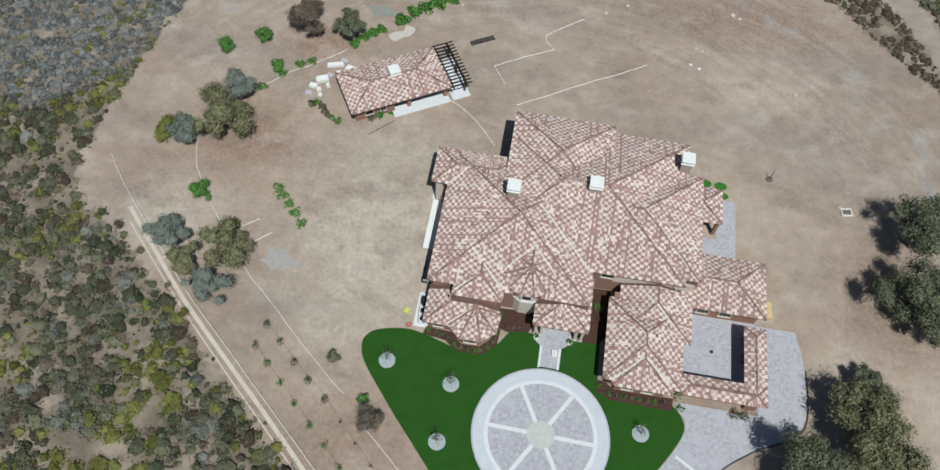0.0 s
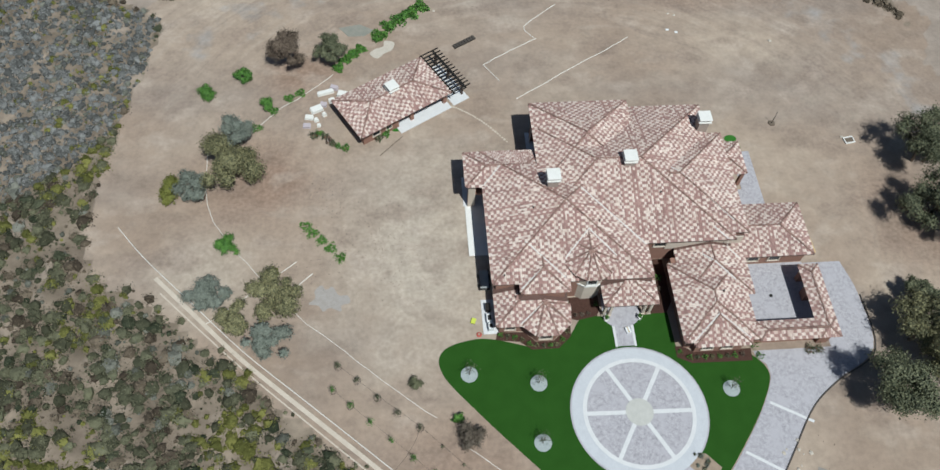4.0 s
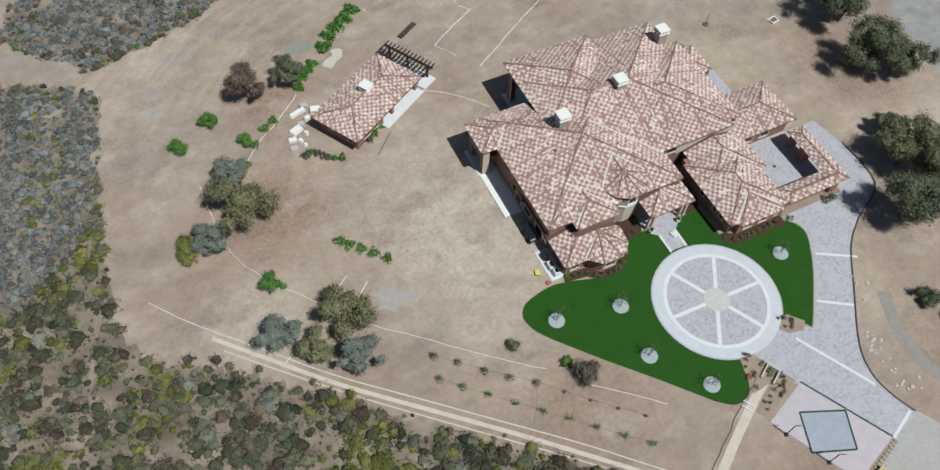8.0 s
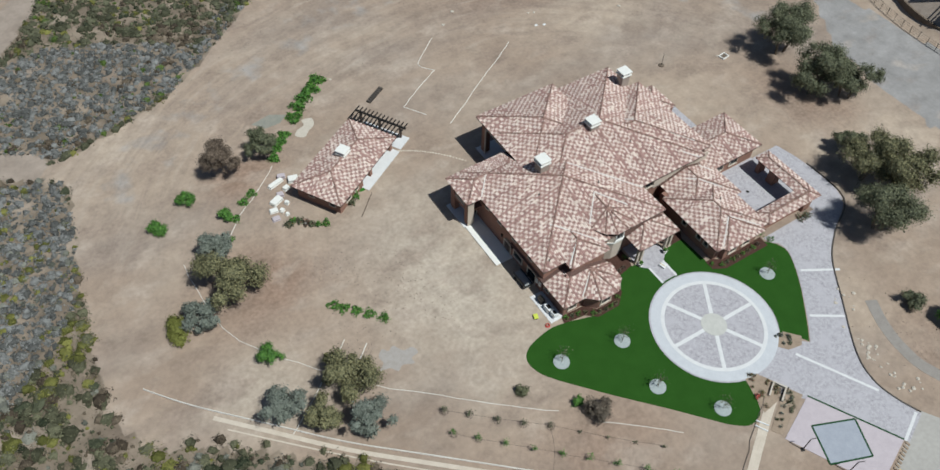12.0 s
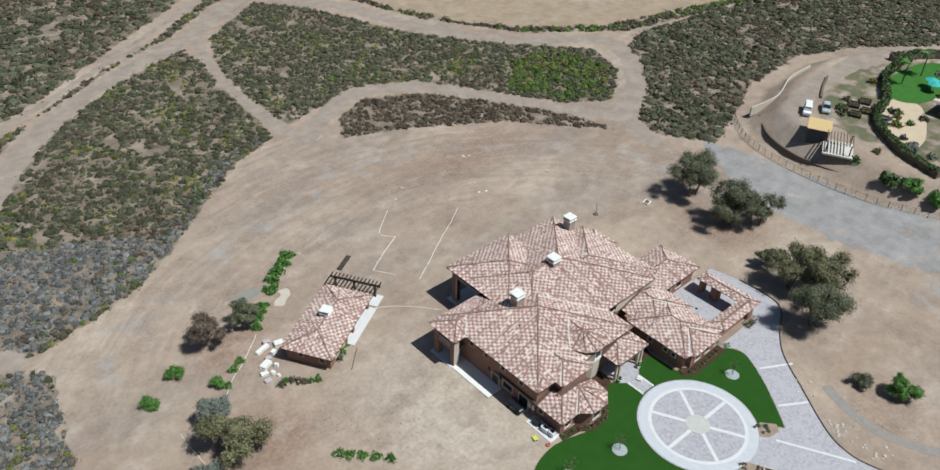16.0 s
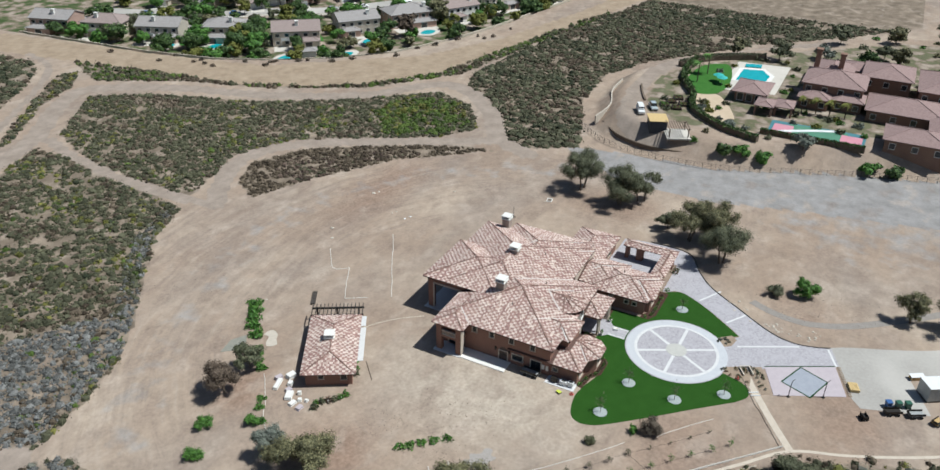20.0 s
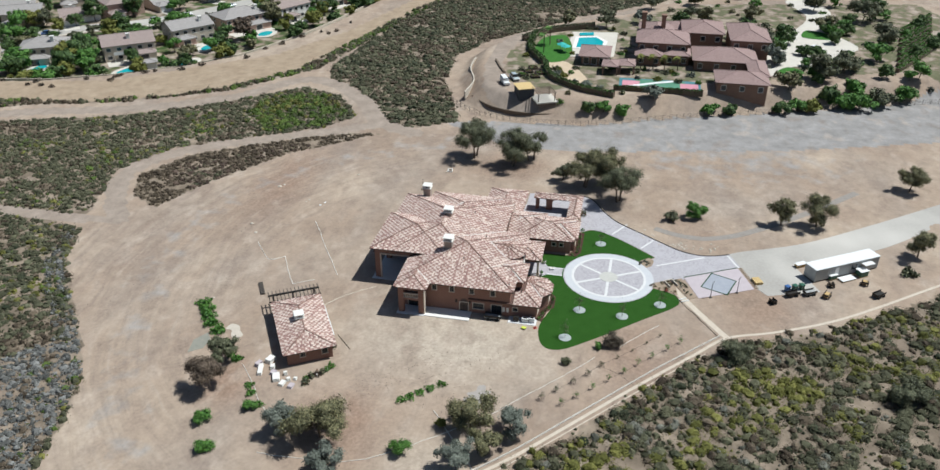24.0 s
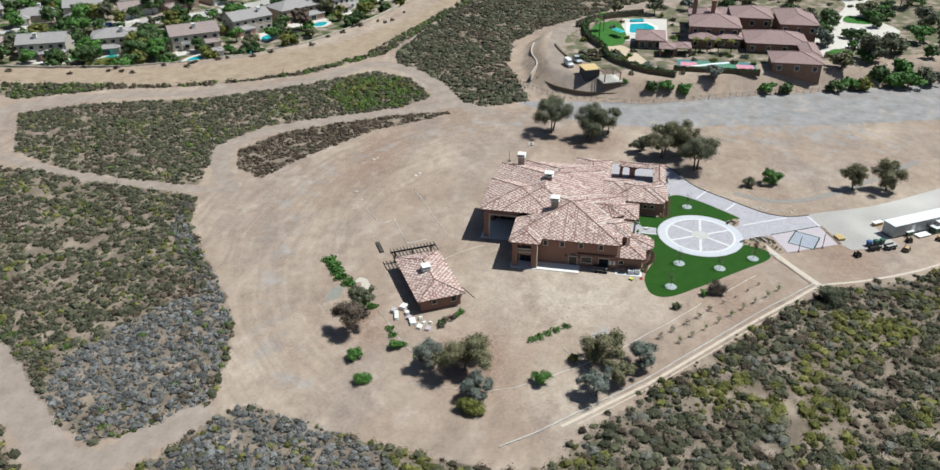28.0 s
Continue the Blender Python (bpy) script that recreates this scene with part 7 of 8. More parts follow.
for x, y in FLN:
    bm = bmesh.new()
    z = float(height(x, y))
    rod(bm, (x - 95, y - 20, z - 0.1), (x - 95, y - 20, z + 1.6), 0.05, 0.05, 5)
    part("post", bm, DARK_METAL, fl)
for zz in (0.3, 0.7, 1.1, 1.5):
    bm = bmesh.new()
    tube(bm, [(a[0] - 95, a[1] - 20, float(height(*a)) + zz) for a in FLN], 0.03, 4)
    part("rail", bm, DARK_METAL, fl)
ETREES = [(173, 40.5, 7, 4, "dark"), (173.4, 54.3, 6, 2.4, "olive"), (140.8, -14.2, 6, 3.4, "grey"), (159.8, -11.7, 7, 4.2, "dark"), (127, -25.6, 8, 5.2, "dark"), (118, -15.5, 5, 3.4, "olive"), (115.8, -35, 4.5, 4.4, "green"), (183.5, -36.2, 6, 4, "olive"), (213.9, -36.8, 8, 5, "dark"), (196.3, -11.8, 6, 3.6, "olive"), (102.5, 23, 4.8, 2.8, "grey"), (93.6, 41.2, 2.6, 2.3, "lush"), (94.5, 36.4, 2.7, 2.4, "green"), (95.6, 31.2, 2.6, 2.3, "green"), (103.6, 6.8, 2.9, 2.4, "green"), (104.8, 1.4, 2.9, 2.4, "lush"), (109, -13, 3.2, 2.6, "lush"), (112, -18, 3.4, 2.8, "green"), (166, -20, 6, 4, "lush"), (174, -8, 6, 4, "lush"), (176, 14, 6, 4, "lush"), (118.5, -27, 4, 3.4, "lush"), (123, -35, 4, 3.4, "green"), (117.2, -30.8, 4, 3.6, "green"), (120.6, -41.9, 4.5, 4, "dark"), (106, 42.6, 2.6, 1.8, "grey"), (113.9, 52.1, 2.6, 1.6, "grey"), (188.6, 5.3, 6, 3.5, "olive"), (192, 10.2, 5, 3, "dark"), (112, -22, 4, 2.6, "yellow"), (124, -18, 4, 2.5, "green"), (136, -34, 6, 4.6, "dark"), (150, -46, 6, 4, "green"), (170, -52, 7, 5, "dark"), (200, -52, 8, 5.5, "dark"), (126, -50, 4, 4, "green"), (205, 25, 6, 4, "dark"), (215, 8, 6, 4, "olive"), (230, -10, 7, 5, "dark"), (182, 28, 5, 3, "grey")]
for i, (x, y) in enumerate(((128, 27.2), (128.4, 23.5), (128.2, 20), (128.6, 16), (148, 58), (139, 59))):
    palm(x, y, 4.2 if i < 4 else 6.0, "yellow" if i < 4 else "green", 2500 + i, "yellow-green feathery palm beside the villa" if i < 4 else "tall green palm by the round lawn")
for i, (x, y, h, r, lf) in enumerate(ETREES):
    tree("garden_tree", x, y, h, r, lf, 2000 + i, "leafy %s garden tree on the estate" % {"dark": "dark green", "olive": "olive-brown", "grey": "silver-grey", "green": "bright green", "lush": "deep green", "yellow": "yellow-green"}[lf], int(230 * r ** 1.45) + 80, 0.38, 0.6, 1, "estate trees")
for row in range(9):
    hedge([(140 + 6 * row, -50 - 5.2 * row * 0.3), (165 + 6 * row, -66 - 5.2 * row * 0.3)], 1.6, 1.5, "green", 50 + row, "green vineyard row on the estate", 22)

# ---- streets of houses to the north ----
SZ = -6.0
plate("street", smooth_line([(128, 320), (140, 288), (148, 268), (166, 250), (180, 229), (203, 213), (222, 203), (262, 188), (330, 172)], 6) + smooth_line([(332, 180), (264, 197), (226, 211), (207, 221), (186, 237), (173, 256), (156, 274), (148, 291), (136, 322)], 6), SZ - 0.3, SZ + 0.06, ASPHALT, "pale grey suburban street", "road")
plate("sidewalk", strip(smooth_line([(126, 319), (138, 287), (146, 267), (164.5, 248.5), (178.5, 227.5), (202, 211.3), (221.5, 201.3), (261, 186.5), (329, 170)], 6), 1.6), SZ - 0.3, SZ + 0.2, PLAIN_DRIVE, "pale concrete sidewalk", "sidewalk")
HOUSE_COL = [material("cream_render", (0.50, 0.43, 0.34), (0.58, 0.51, 0.42), 0.5, 0.9), material("beige_render", (0.46, 0.40, 0.33), (0.54, 0.48, 0.41), 0.5, 0.9), material("white_render", (0.66, 0.64, 0.60), (0.74, 0.72, 0.68), 0.5, 0.9), material("pinkish_render", (0.40, 0.27, 0.22), (0.48, 0.34, 0.28), 0.5, 0.9)]
FENCE_W = material("weathered_fence", (0.30, 0.25, 0.20), (0.40, 0.34, 0.28), 1.0, 0.9)


def gable(owner, x0, x1, y0, y1, z, pitch, mat, wall):
    """A gable roof with its ridge along x, thick slopes, ridge tiles and the two gable walls."""
    ym, t = (y0 + y1) / 2, z + (y1 - y0) / 2 * pitch
    for ya in (y0, y1):
        bm = bmesh.new()
        top = [(x0, ya, z), (x1, ya, z), (x1, ym, t), (x0, ym, t)]
        u, v = [bm.verts.new(q) for q in top], [bm.verts.new((q[0], q[1], q[2] - 0.2)) for q in top]
        bm.faces.new(u)
        bm.faces.new(v)
        for k in range(4):
            bm.faces.new((u[k], v[k], v[(k + 1) % 4], u[(k + 1) % 4]))
        part("roof", bm, mat, owner)
    for xa in (x0 + 0.45, x1 - 0.45):
        bm = bmesh.new()
        tri = [(y0 + 0.5, z - 0.1), (y1 - 0.5, z - 0.1), (ym, t - 0.25)]
        u, v = [bm.verts.new((xa - 0.06, *q)) for q in tri], [bm.verts.new((xa + 0.06, *q)) for q in tri]
        bm.faces.new(u)
        bm.faces.new(v)
        for k in range(3):
            bm.faces.new((u[k], v[k], v[(k + 1) % 3], u[(k + 1) % 3]))
        part("gable_wall", bm, wall, owner)
    bm = bmesh.new()
    rod(bm, (x0, ym, t), (x1, ym, t), 0.13, 0.13, 6)
    part("ridge_tiles", bm, mat, owner)


def suburban(x, y, rz, w, d, col, roof, storeys, label, sd):
    """A tract house: main block, lower wing, cross roof, windows on all fronts, garage, patio and chimney."""
    rg = np.random.default_rng(sd)
    w, d = w * 1.18, d * 1.12
    hs = empty("tract_house", x, y, SZ, rz, label=label, category="house", group="tract houses")
    h = 2.9 * storeys
    wall = HOUSE_COL[col]
    part("wall", box(-w / 2, w / 2, -d / 2, d / 2, -0.5, h), wall, hs)
    if sd % 3 == 1:
        simple_roof(hs, -w / 2 - 0.5, w / 2 + 0.5, -d / 2 - 0.5, d / 2 + 0.5, h, 0.38, roof)
    else:
        gable(hs, -w / 2 - 0.45, w / 2 + 0.45, -d / 2 - 0.5, d / 2 + 0.5, h, 0.4, roof, wall)
    ww = w * rg.uniform(0.42, 0.62)
    side = -1 if sd % 2 else 1
    cx = side * (w / 2 - 0.3 - ww / 2)
    part("wing_wall", box(cx - ww / 2, cx + ww / 2, -d / 2 - 3.2, -d / 2, -0.5, 2.7), HOUSE_COL[3] if sd % 3 == 0 else wall, hs)
    simple_roof(hs, cx - ww / 2 - 0.4, cx + ww / 2 + 0.4, -d / 2 - 3.7, -d / 2 + 1.5, 2.7, 0.36, roof)
    part("garage_wall", box(w / 2 - 6.2, w / 2, d / 2, d / 2 + 4.5, -0.5, 2.7), wall, hs)
    simple_roof(hs, w / 2 - 6.7, w / 2 + 0.4, d / 2 - 1.5, d / 2 + 5.0, 2.7, 0.36, roof)
    part("garage_door", box(w / 2 - 5.6, w / 2 - 0.6, d / 2 + 4.5, d / 2 + 4.56, 0, 2.2), WHITE, hs)
    part("driveway", box(w / 2 - 6.0, w / 2 - 0.2, d / 2 + 4.56, d / 2 + 11.0, -0.1, 0.1), PLAIN_DRIVE, hs)
    part("patio", box(-w / 2 + 0.4, w / 2 - 0.4, -d / 2 - 6.5, -d / 2 - 3.2 if sd % 2 else -d / 2, -0.1, 0.09), PLAIN_DRIVE, hs)
    for s in range(storeys):
        n = int(w / 3)
        for k in range(n):
            xx = -w / 2 + (k + 0.5) * w / n
            if s or abs(xx - cx) > ww / 2 + 0.8:
                small_window(hs, xx, -d / 2, 0.9 + 2.8 * s, 1.5, 1.25, 0)
        for yy in (-d / 4, d / 4):
            small_window(hs, -w / 2, yy, 0.9 + 2.8 * s, 1.0, 1.1, 270)
    small_window(hs, cx, -d / 2 - 3.2, 0.2, 2.6, 2.0, 0, "patio_door")
    if storeys > 1 and sd % 2 == 0:
        bx = -cx * 0.8
        part("balcony", boxes((bx - 2, bx + 2, -d / 2 - 1.6, -d / 2, 2.6, 2.8), (bx - 2, bx + 2, -d / 2 - 1.6, -d / 2 - 1.5, 2.8, 3.7), (bx - 2, bx - 1.85, -d / 2 - 1.6, -d / 2 - 1.45, -0.3, 2.6), (bx + 1.85, bx + 2, -d / 2 - 1.6, -d / 2 - 1.45, -0.3, 2.6)), WHITE, hs)
    q = rg.uniform(-w / 3, w / 3)
    part("chimney", boxes((q - 0.6, q + 0.6, -d / 4 - 0.5, -d / 4 + 0.6, h, h + 2.9), (q - 0.75, q + 0.75, -d / 4 - 0.65, -d / 4 + 0.75, h + 2.9, h + 3.15)), HOUSE_COL[2], hs)
    return hs


ROW = [(118, 262, -65, 14, 10, 1, 0), (129.5, 240.5, -62, 13, 10, 0, 0), (139.5, 213.5, -52, 15, 11, 0, 1), (163.5, 202.5, -38, 14, 10, 1, 0), (183.5, 190.5, -35, 16, 11, 3, 0), (203, 177.5, -28, 13, 10, 2, 1), (226, 172, -25, 15, 10, 0, 0), (249, 161, -22, 14, 10, 1, 0), (273, 153, -20, 14, 10, 2, 0), (297, 146, -18, 15, 10, 0, 0), (111, 284, -70, 14, 10, 0, 1), (105, 306, -72, 14, 10, 3, 0)]
for i, (x, y, rz, w, d, col, rf) in enumerate(ROW):
    suburban(x, y, rz, w, d, col, GREY_ROOF if rf == 0 else BROWN_ROOF, 2, "two-storey %s tract house with %s shingle roof" % (("cream", "beige", "white", "pinkish")[col], ("grey", "brown")[rf]), 3000 + i)
BACK = [(163, 300, 118), (170, 281, 120), (181, 263, 130), (194, 251, 140), (210, 240, 148), (231, 230, 152), (254, 220, 156), (278, 212, 160), (190, 300, 118), (205, 280, 128), (224, 265, 140), (247, 255, 150), (175, 322, 115), (272, 245, 155), (240, 285, 140), (215, 305, 130), (300, 204, 160), (300, 238, 158), (322, 196, 160)]
for i, (x, y, rz) in enumerate(BACK):
    col, rf = i % 4, (i // 2) % 2
    suburban(x, y, rz, 13, 10, col, GREY_ROOF if rf == 0 else BROWN_ROOF, 1 + i % 2, "%s tract house across the street" % ("cream", "beige", "white", "pinkish")[col], 3100 + i)
wall_n = empty("garden_wall", 130, 163, 0, label="pale block garden wall behind the houses", category="wall")
GWL = smooth_line([(84, 300), (90, 237), (95, 216), (104, 198.5), (117, 181), (132.5, 166.5), (161, 154.5), (181, 149.5), (233, 140.5), (330, 122)], 4)
for a, b in zip(GWL[:-1], GWL[1:]):
    z = min(float(height(*a)), float(height(*b)))
    z2 = max(float(height(*a)), float(height(*b)))
    wpart("panel", slab(strip([a, b], 0.3), z - 0.5, z2 + 1.5), HOUSE_COL[0], wall_n)
for i, (x, y, r, rr) in enumerate(((118.4, 236, 3.6, 2.0), (120.6, 203.5, 4.6, 2.6), (154, 189.5, 3.6, 2.2), (134, 187.5, 4.2, 2.4), (176, 176, 4.0, 2.4), (110, 252, 3.5, 2.2))):
    g = [(x + r * math.cos(a) * (1 + 0.15 * math.sin(2 * a + i)), y + rr * math.sin(a)) for a in np.linspace(0, 2 * math.pi, 24, endpoint=False)]
    zz = float(height(x, y))
    plate("pool_deck", [(x + (px - x) * 1.6, y + (py - y) * 1.7) for px, py in g], zz - 1.2, zz + 0.2, PLAIN_DRIVE, "pale concrete pool deck", "paving")
    plate("garden_pool", g, zz - 1, zz + 0.26, WATER, "small turquoise garden pool", "pool")
for i, (x, y) in enumerate(((127.3, 198.4),)):
    g = empty("pool_cabin", x, y, SZ, -50, label="small grey-roofed garden cabin beside pool", category="cabin")
    part("wall", box(-2.6, 2.6, -2, 2, -0.5, 2.4), HOUSE_COL[2], g)
    simple_roof(g, -3.2, 3.2, -2.6, 2.6, 2.4, 0.3, GREY_ROOF)
STREES = [(159.5, 276, 8, 4.4, "green"), (129.1, 227.5, 8, 5, "lush"), (112, 240.5, 6, 3.6, "lush"), (113, 208.5, 5.5, 3.6, "lush"), (118.5, 224, 7.5, 5.2, "lush"), (123, 219, 7, 4.4, "green"), (146, 199, 6, 2.8, "green"), (142.6, 190.4, 5, 3.0, "olive"), (150, 186, 5, 3, "green"), (173, 206, 7, 3.2, "lush"), (166.4, 180.3, 9, 4, "red"), (189.8, 179, 10, 5, "olive"), (176.5, 163.4, 4.5, 2.6, "lush"), (131, 194.5, 4, 1.8, "green"), (138, 191, 5, 2.2, "olive"), (180.1, 255.3, 9, 4.4, "lush"), (190.1, 243, 10, 5, "lush"), (159.8, 258, 6, 3.4, "yellow"), (211.1, 166, 6, 4, "lush"), (221.7, 153, 6, 4.4, "lush"), (176.6, 305, 8, 4, "olive"), (109, 251, 5, 3.4, "lush"), (107, 262, 5, 3, "green"), (103, 275, 6, 4, "lush"), (148, 176, 4, 2.2, "lush"), (156, 172, 4, 2.2, "olive"), (196, 187, 8, 3.4, "lush"), (214, 186, 7, 3.4, "green"), (236, 164, 7, 4, "lush"), (239, 180, 7, 4, "green"), (260, 156, 6, 4, "lush"), (262, 172, 8, 4.4, "lush"), (284, 150, 6, 4, "olive"), (142, 232, 6, 3, "green"), (152, 222, 6, 3.2, "lush"), (136, 254, 6, 3, "olive"), (124, 276, 7, 4, "lush"), (118, 300, 7, 4, "lush"), (100, 290, 6, 4, "green"), (150, 300, 7, 3.6, "green"), (205, 230, 8, 4, "lush"), (222, 224, 7, 3.6, "green"), (240, 214, 8, 4, "lush"), (262, 206, 7, 4, "olive"), (286, 196, 8, 4, "lush"), (218, 252, 8, 4.4, "lush"), (236, 246, 7, 4, "green"), (200, 268, 8, 4, "olive"), (188, 284, 7, 4, "lush"), (262, 232, 8, 4, "lush"), (290, 226, 8, 4.4, "green"), (230, 280, 8, 4.4, "lush"), (255, 270, 8, 4.6, "lush"), (285, 258, 9, 5, "lush"), (196, 318, 8, 4, "lush"), (310, 214, 8, 5, "lush"), (312, 160, 7, 4, "lush"), (300, 156, 6, 4, "green")]
for i, (x, y, h, r, lf) in enumerate(STREES):
    tree("street_tree", x, y, h, r, lf, 4000 + i, "%s leafy tree among the tract houses" % {"dark": "dark green", "olive": "olive-brown", "red": "dusky red-brown", "lush": "deep green", "green": "bright green", "yellow": "yellow-green"}[lf], int(210 * r ** 1.45) + 80, 0.42, 0.6, 1, "street trees")
CARP = [WHITE, bpy.data.materials["pale_silver_paint"], BLUE, RUBBER, GREY_METAL]
for i, (x, y, rz) in enumerate(((145, 281, -60), (150, 268.5, -55), (158, 262, -50), (172, 246, -50), (186, 231, -40), (196, 221.5, -35), (214, 210, -28), (139, 294, -65), (232, 201, -22))):
    car(x, y, rz, CARP[i % 5], "%s car parked on the street" % ("white", "silver", "blue", "black", "grey")[i % 5])
for i in range(26):
    rg = np.random.default_rng(700 + i)
    x, y = GWL[min(len(GWL) - 1, 3 + i)]
    clump(x - 3 + rg.uniform(-7, 4), y - 3 - rg.uniform(-2, 8), rg.uniform(0.4, 1.3), "red" if i % 3 == 0 else "brown", 7000 + i, 90, 0.8, "dry brown shrub on the grass bank", "bank shrubs", size=0.2)

rg = np.random.default_rng(88)
k = 0
while k < 230:
    x, y = rg.uniform(96, 320), rg.uniform(140, 320)
    spot = np.array([x]), np.array([y])
    near = min(math.hypot(x - q[0], y - q[1]) for q in ROW + BACK)
    road = off_line(*spot, [(136, 305), (144, 280), (157, 262), (176, 240), (205, 217), (262, 192), (330, 176)])[0]
    if not inside(*spot, SUBURB)[0] or near < 9.4 or road < 6.5 or off_line(*spot, SUBURB_EDGE)[0] < 3 or any(math.hypot(x - q[0], y - q[1]) < 4.5 for q in ((118.4, 236), (120.6, 203.5), (154, 189.5), (134, 187.5), (176, 176))):
        continue
    lf = ("lush", "green", "lush", "dark", "lush", "yellow")[k % 6]
    r = rg.uniform(2.2, 4.6)
    tree("street_tree", x, y, r * 1.7, r, lf, 5000 + k, "%s garden tree among the tract houses" % {"dark": "dark green", "lush": "deep green", "green": "bright green", "yellow": "yellow-green"}[lf], int(170 * r ** 1.45) + 80, 0.45, 0.6, 1, "street trees")
    k += 1
for i, a in enumerate(GWL[8:33]):
    for j in range(2):
        x, y = a[0] + 2.5 + 2.4 * rg.random() + 1.5 * j, a[1] + 2.5 + 2.4 * rg.random() - 1.5 * j
        if inside(np.array([x]), np.array([y]), SUBURB)[0]:
            clump(x, y, rg.uniform(0.9, 1.7), ("dark", "green", "olive")[(i + j) % 3], 7100 + 2 * i + j, 120, rg.uniform(1.0, 2.2), "leafy garden shrub behind the wall", "garden wall shrubs", size=0.24)
for i, (x, y, rz) in enumerate(((133, 226, -58), (148, 212, -45), (172, 197, -36), (193, 184, -32), (120, 250, -64), (214, 176, -26), (238, 168, -23))):
    mm = pose(x, y, 0, 0, 0, rz)
    pts = [tuple((mm @ Vector((u, v, 0)))[:2]) for u, v in ((-3, -7), (3, -7), (3, 7), (-3, 7))]
    plate("garden_lawn", pts, SZ - 0.5, SZ + 0.08, LAWN_G, "green back garden lawn", "lawn")
for i in range(46):
    x, y = rg.uniform(84, 240), rg.uniform(-60, 75)
    if inside(np.array([x]), np.array([y]), NEIGHBOUR)[0] and float(height(x, y)) > 1.0 and not (100 < x < 170 and -10 < y < 60) and off_line(np.array([x]), np.array([y]), ESTATE_TRACK)[0] > 4 and math.hypot(x - 103, y - 67) > 6:
        clump(x, y, rg.uniform(0.6, 1.5), ("dark", "green", "olive", "grey")[i % 4], 7300 + i, 110, rg.uniform(0.6, 1.5), "leafy landscaping shrub on the estate", "estate shrubs", size=0.22)
for i, (x, y) in enumerate(((119, 48), (124, 47), (116, 50), (111, 46), (108, 47), (122, 53), (139, 49.5), (133, 38), (127, 36), (124, 28), (126, 18), (124, 12), (117, 10), (117, 16), (118, 22), (118, 28), (142, 34), (166, 34), (160, 52), (152, 55), (146, 64), (138, 63.5), (134, 64))):
    clump(x, y, 0.9 + 0.3 * (i % 3), ("green", "dark", "yellow", "grey")[i % 4], 7400 + i, 120, 1.0, "leafy landscaping shrub on the estate", "estate shrubs", size=0.22)

for i in range(60):
    x, y = rg.uniform(108, 225), rg.uniform(-75, 6)
    if inside(np.array([x]), np.array([y]), NEIGHBOUR)[0] and float(height(x, y)) > 4.0 and not (100 < x < 170 and y > -13) and not (168 < x < 215 and y > -34):
        r = rg.uniform(1.6, 3.4)
        lf = ("green", "lush", "green", "lush")[i % 4]
        tree("garden_tree", x, y, r * 1.5, r, lf, 6000 + i, "leafy %s garden tree on the estate" % {"lush": "deep green", "green": "bright green"}[lf], int(300 * r ** 1.4) + 80, 0.32, 0.6, 1, "estate trees")
for i in range(70):
    x, y = rg.uniform(100, 172), rg.uniform(-14, 64)
    clear = [(136, 152, 12, 30), (150, 170, 1, 30), (143, 165, -13, 1), (129, 145, -8, 30), (108, 133, -10, 6), (127, 141, 36, 47), (119, 129, 28, 40), (106, 120, 8, 35), (126, 168, 36, 64)]
    if float(height(x, y)) > 4.0 and not any(a - 1.5 < x < b + 1.5 and c - 1.5 < y < d + 1.5 for a, b, c, d in clear) and off_line(np.array([x]), np.array([y]), ESTATE_TRACK)[0] > 4:
        clump(x, y, rg.uniform(0.6, 1.4), ("green", "dark", "yellow", "grey", "olive")[i % 5], 7600 + i, 110, rg.uniform(0.6, 1.4), "leafy landscaping shrub on the estate", "estate shrubs", size=0.2)
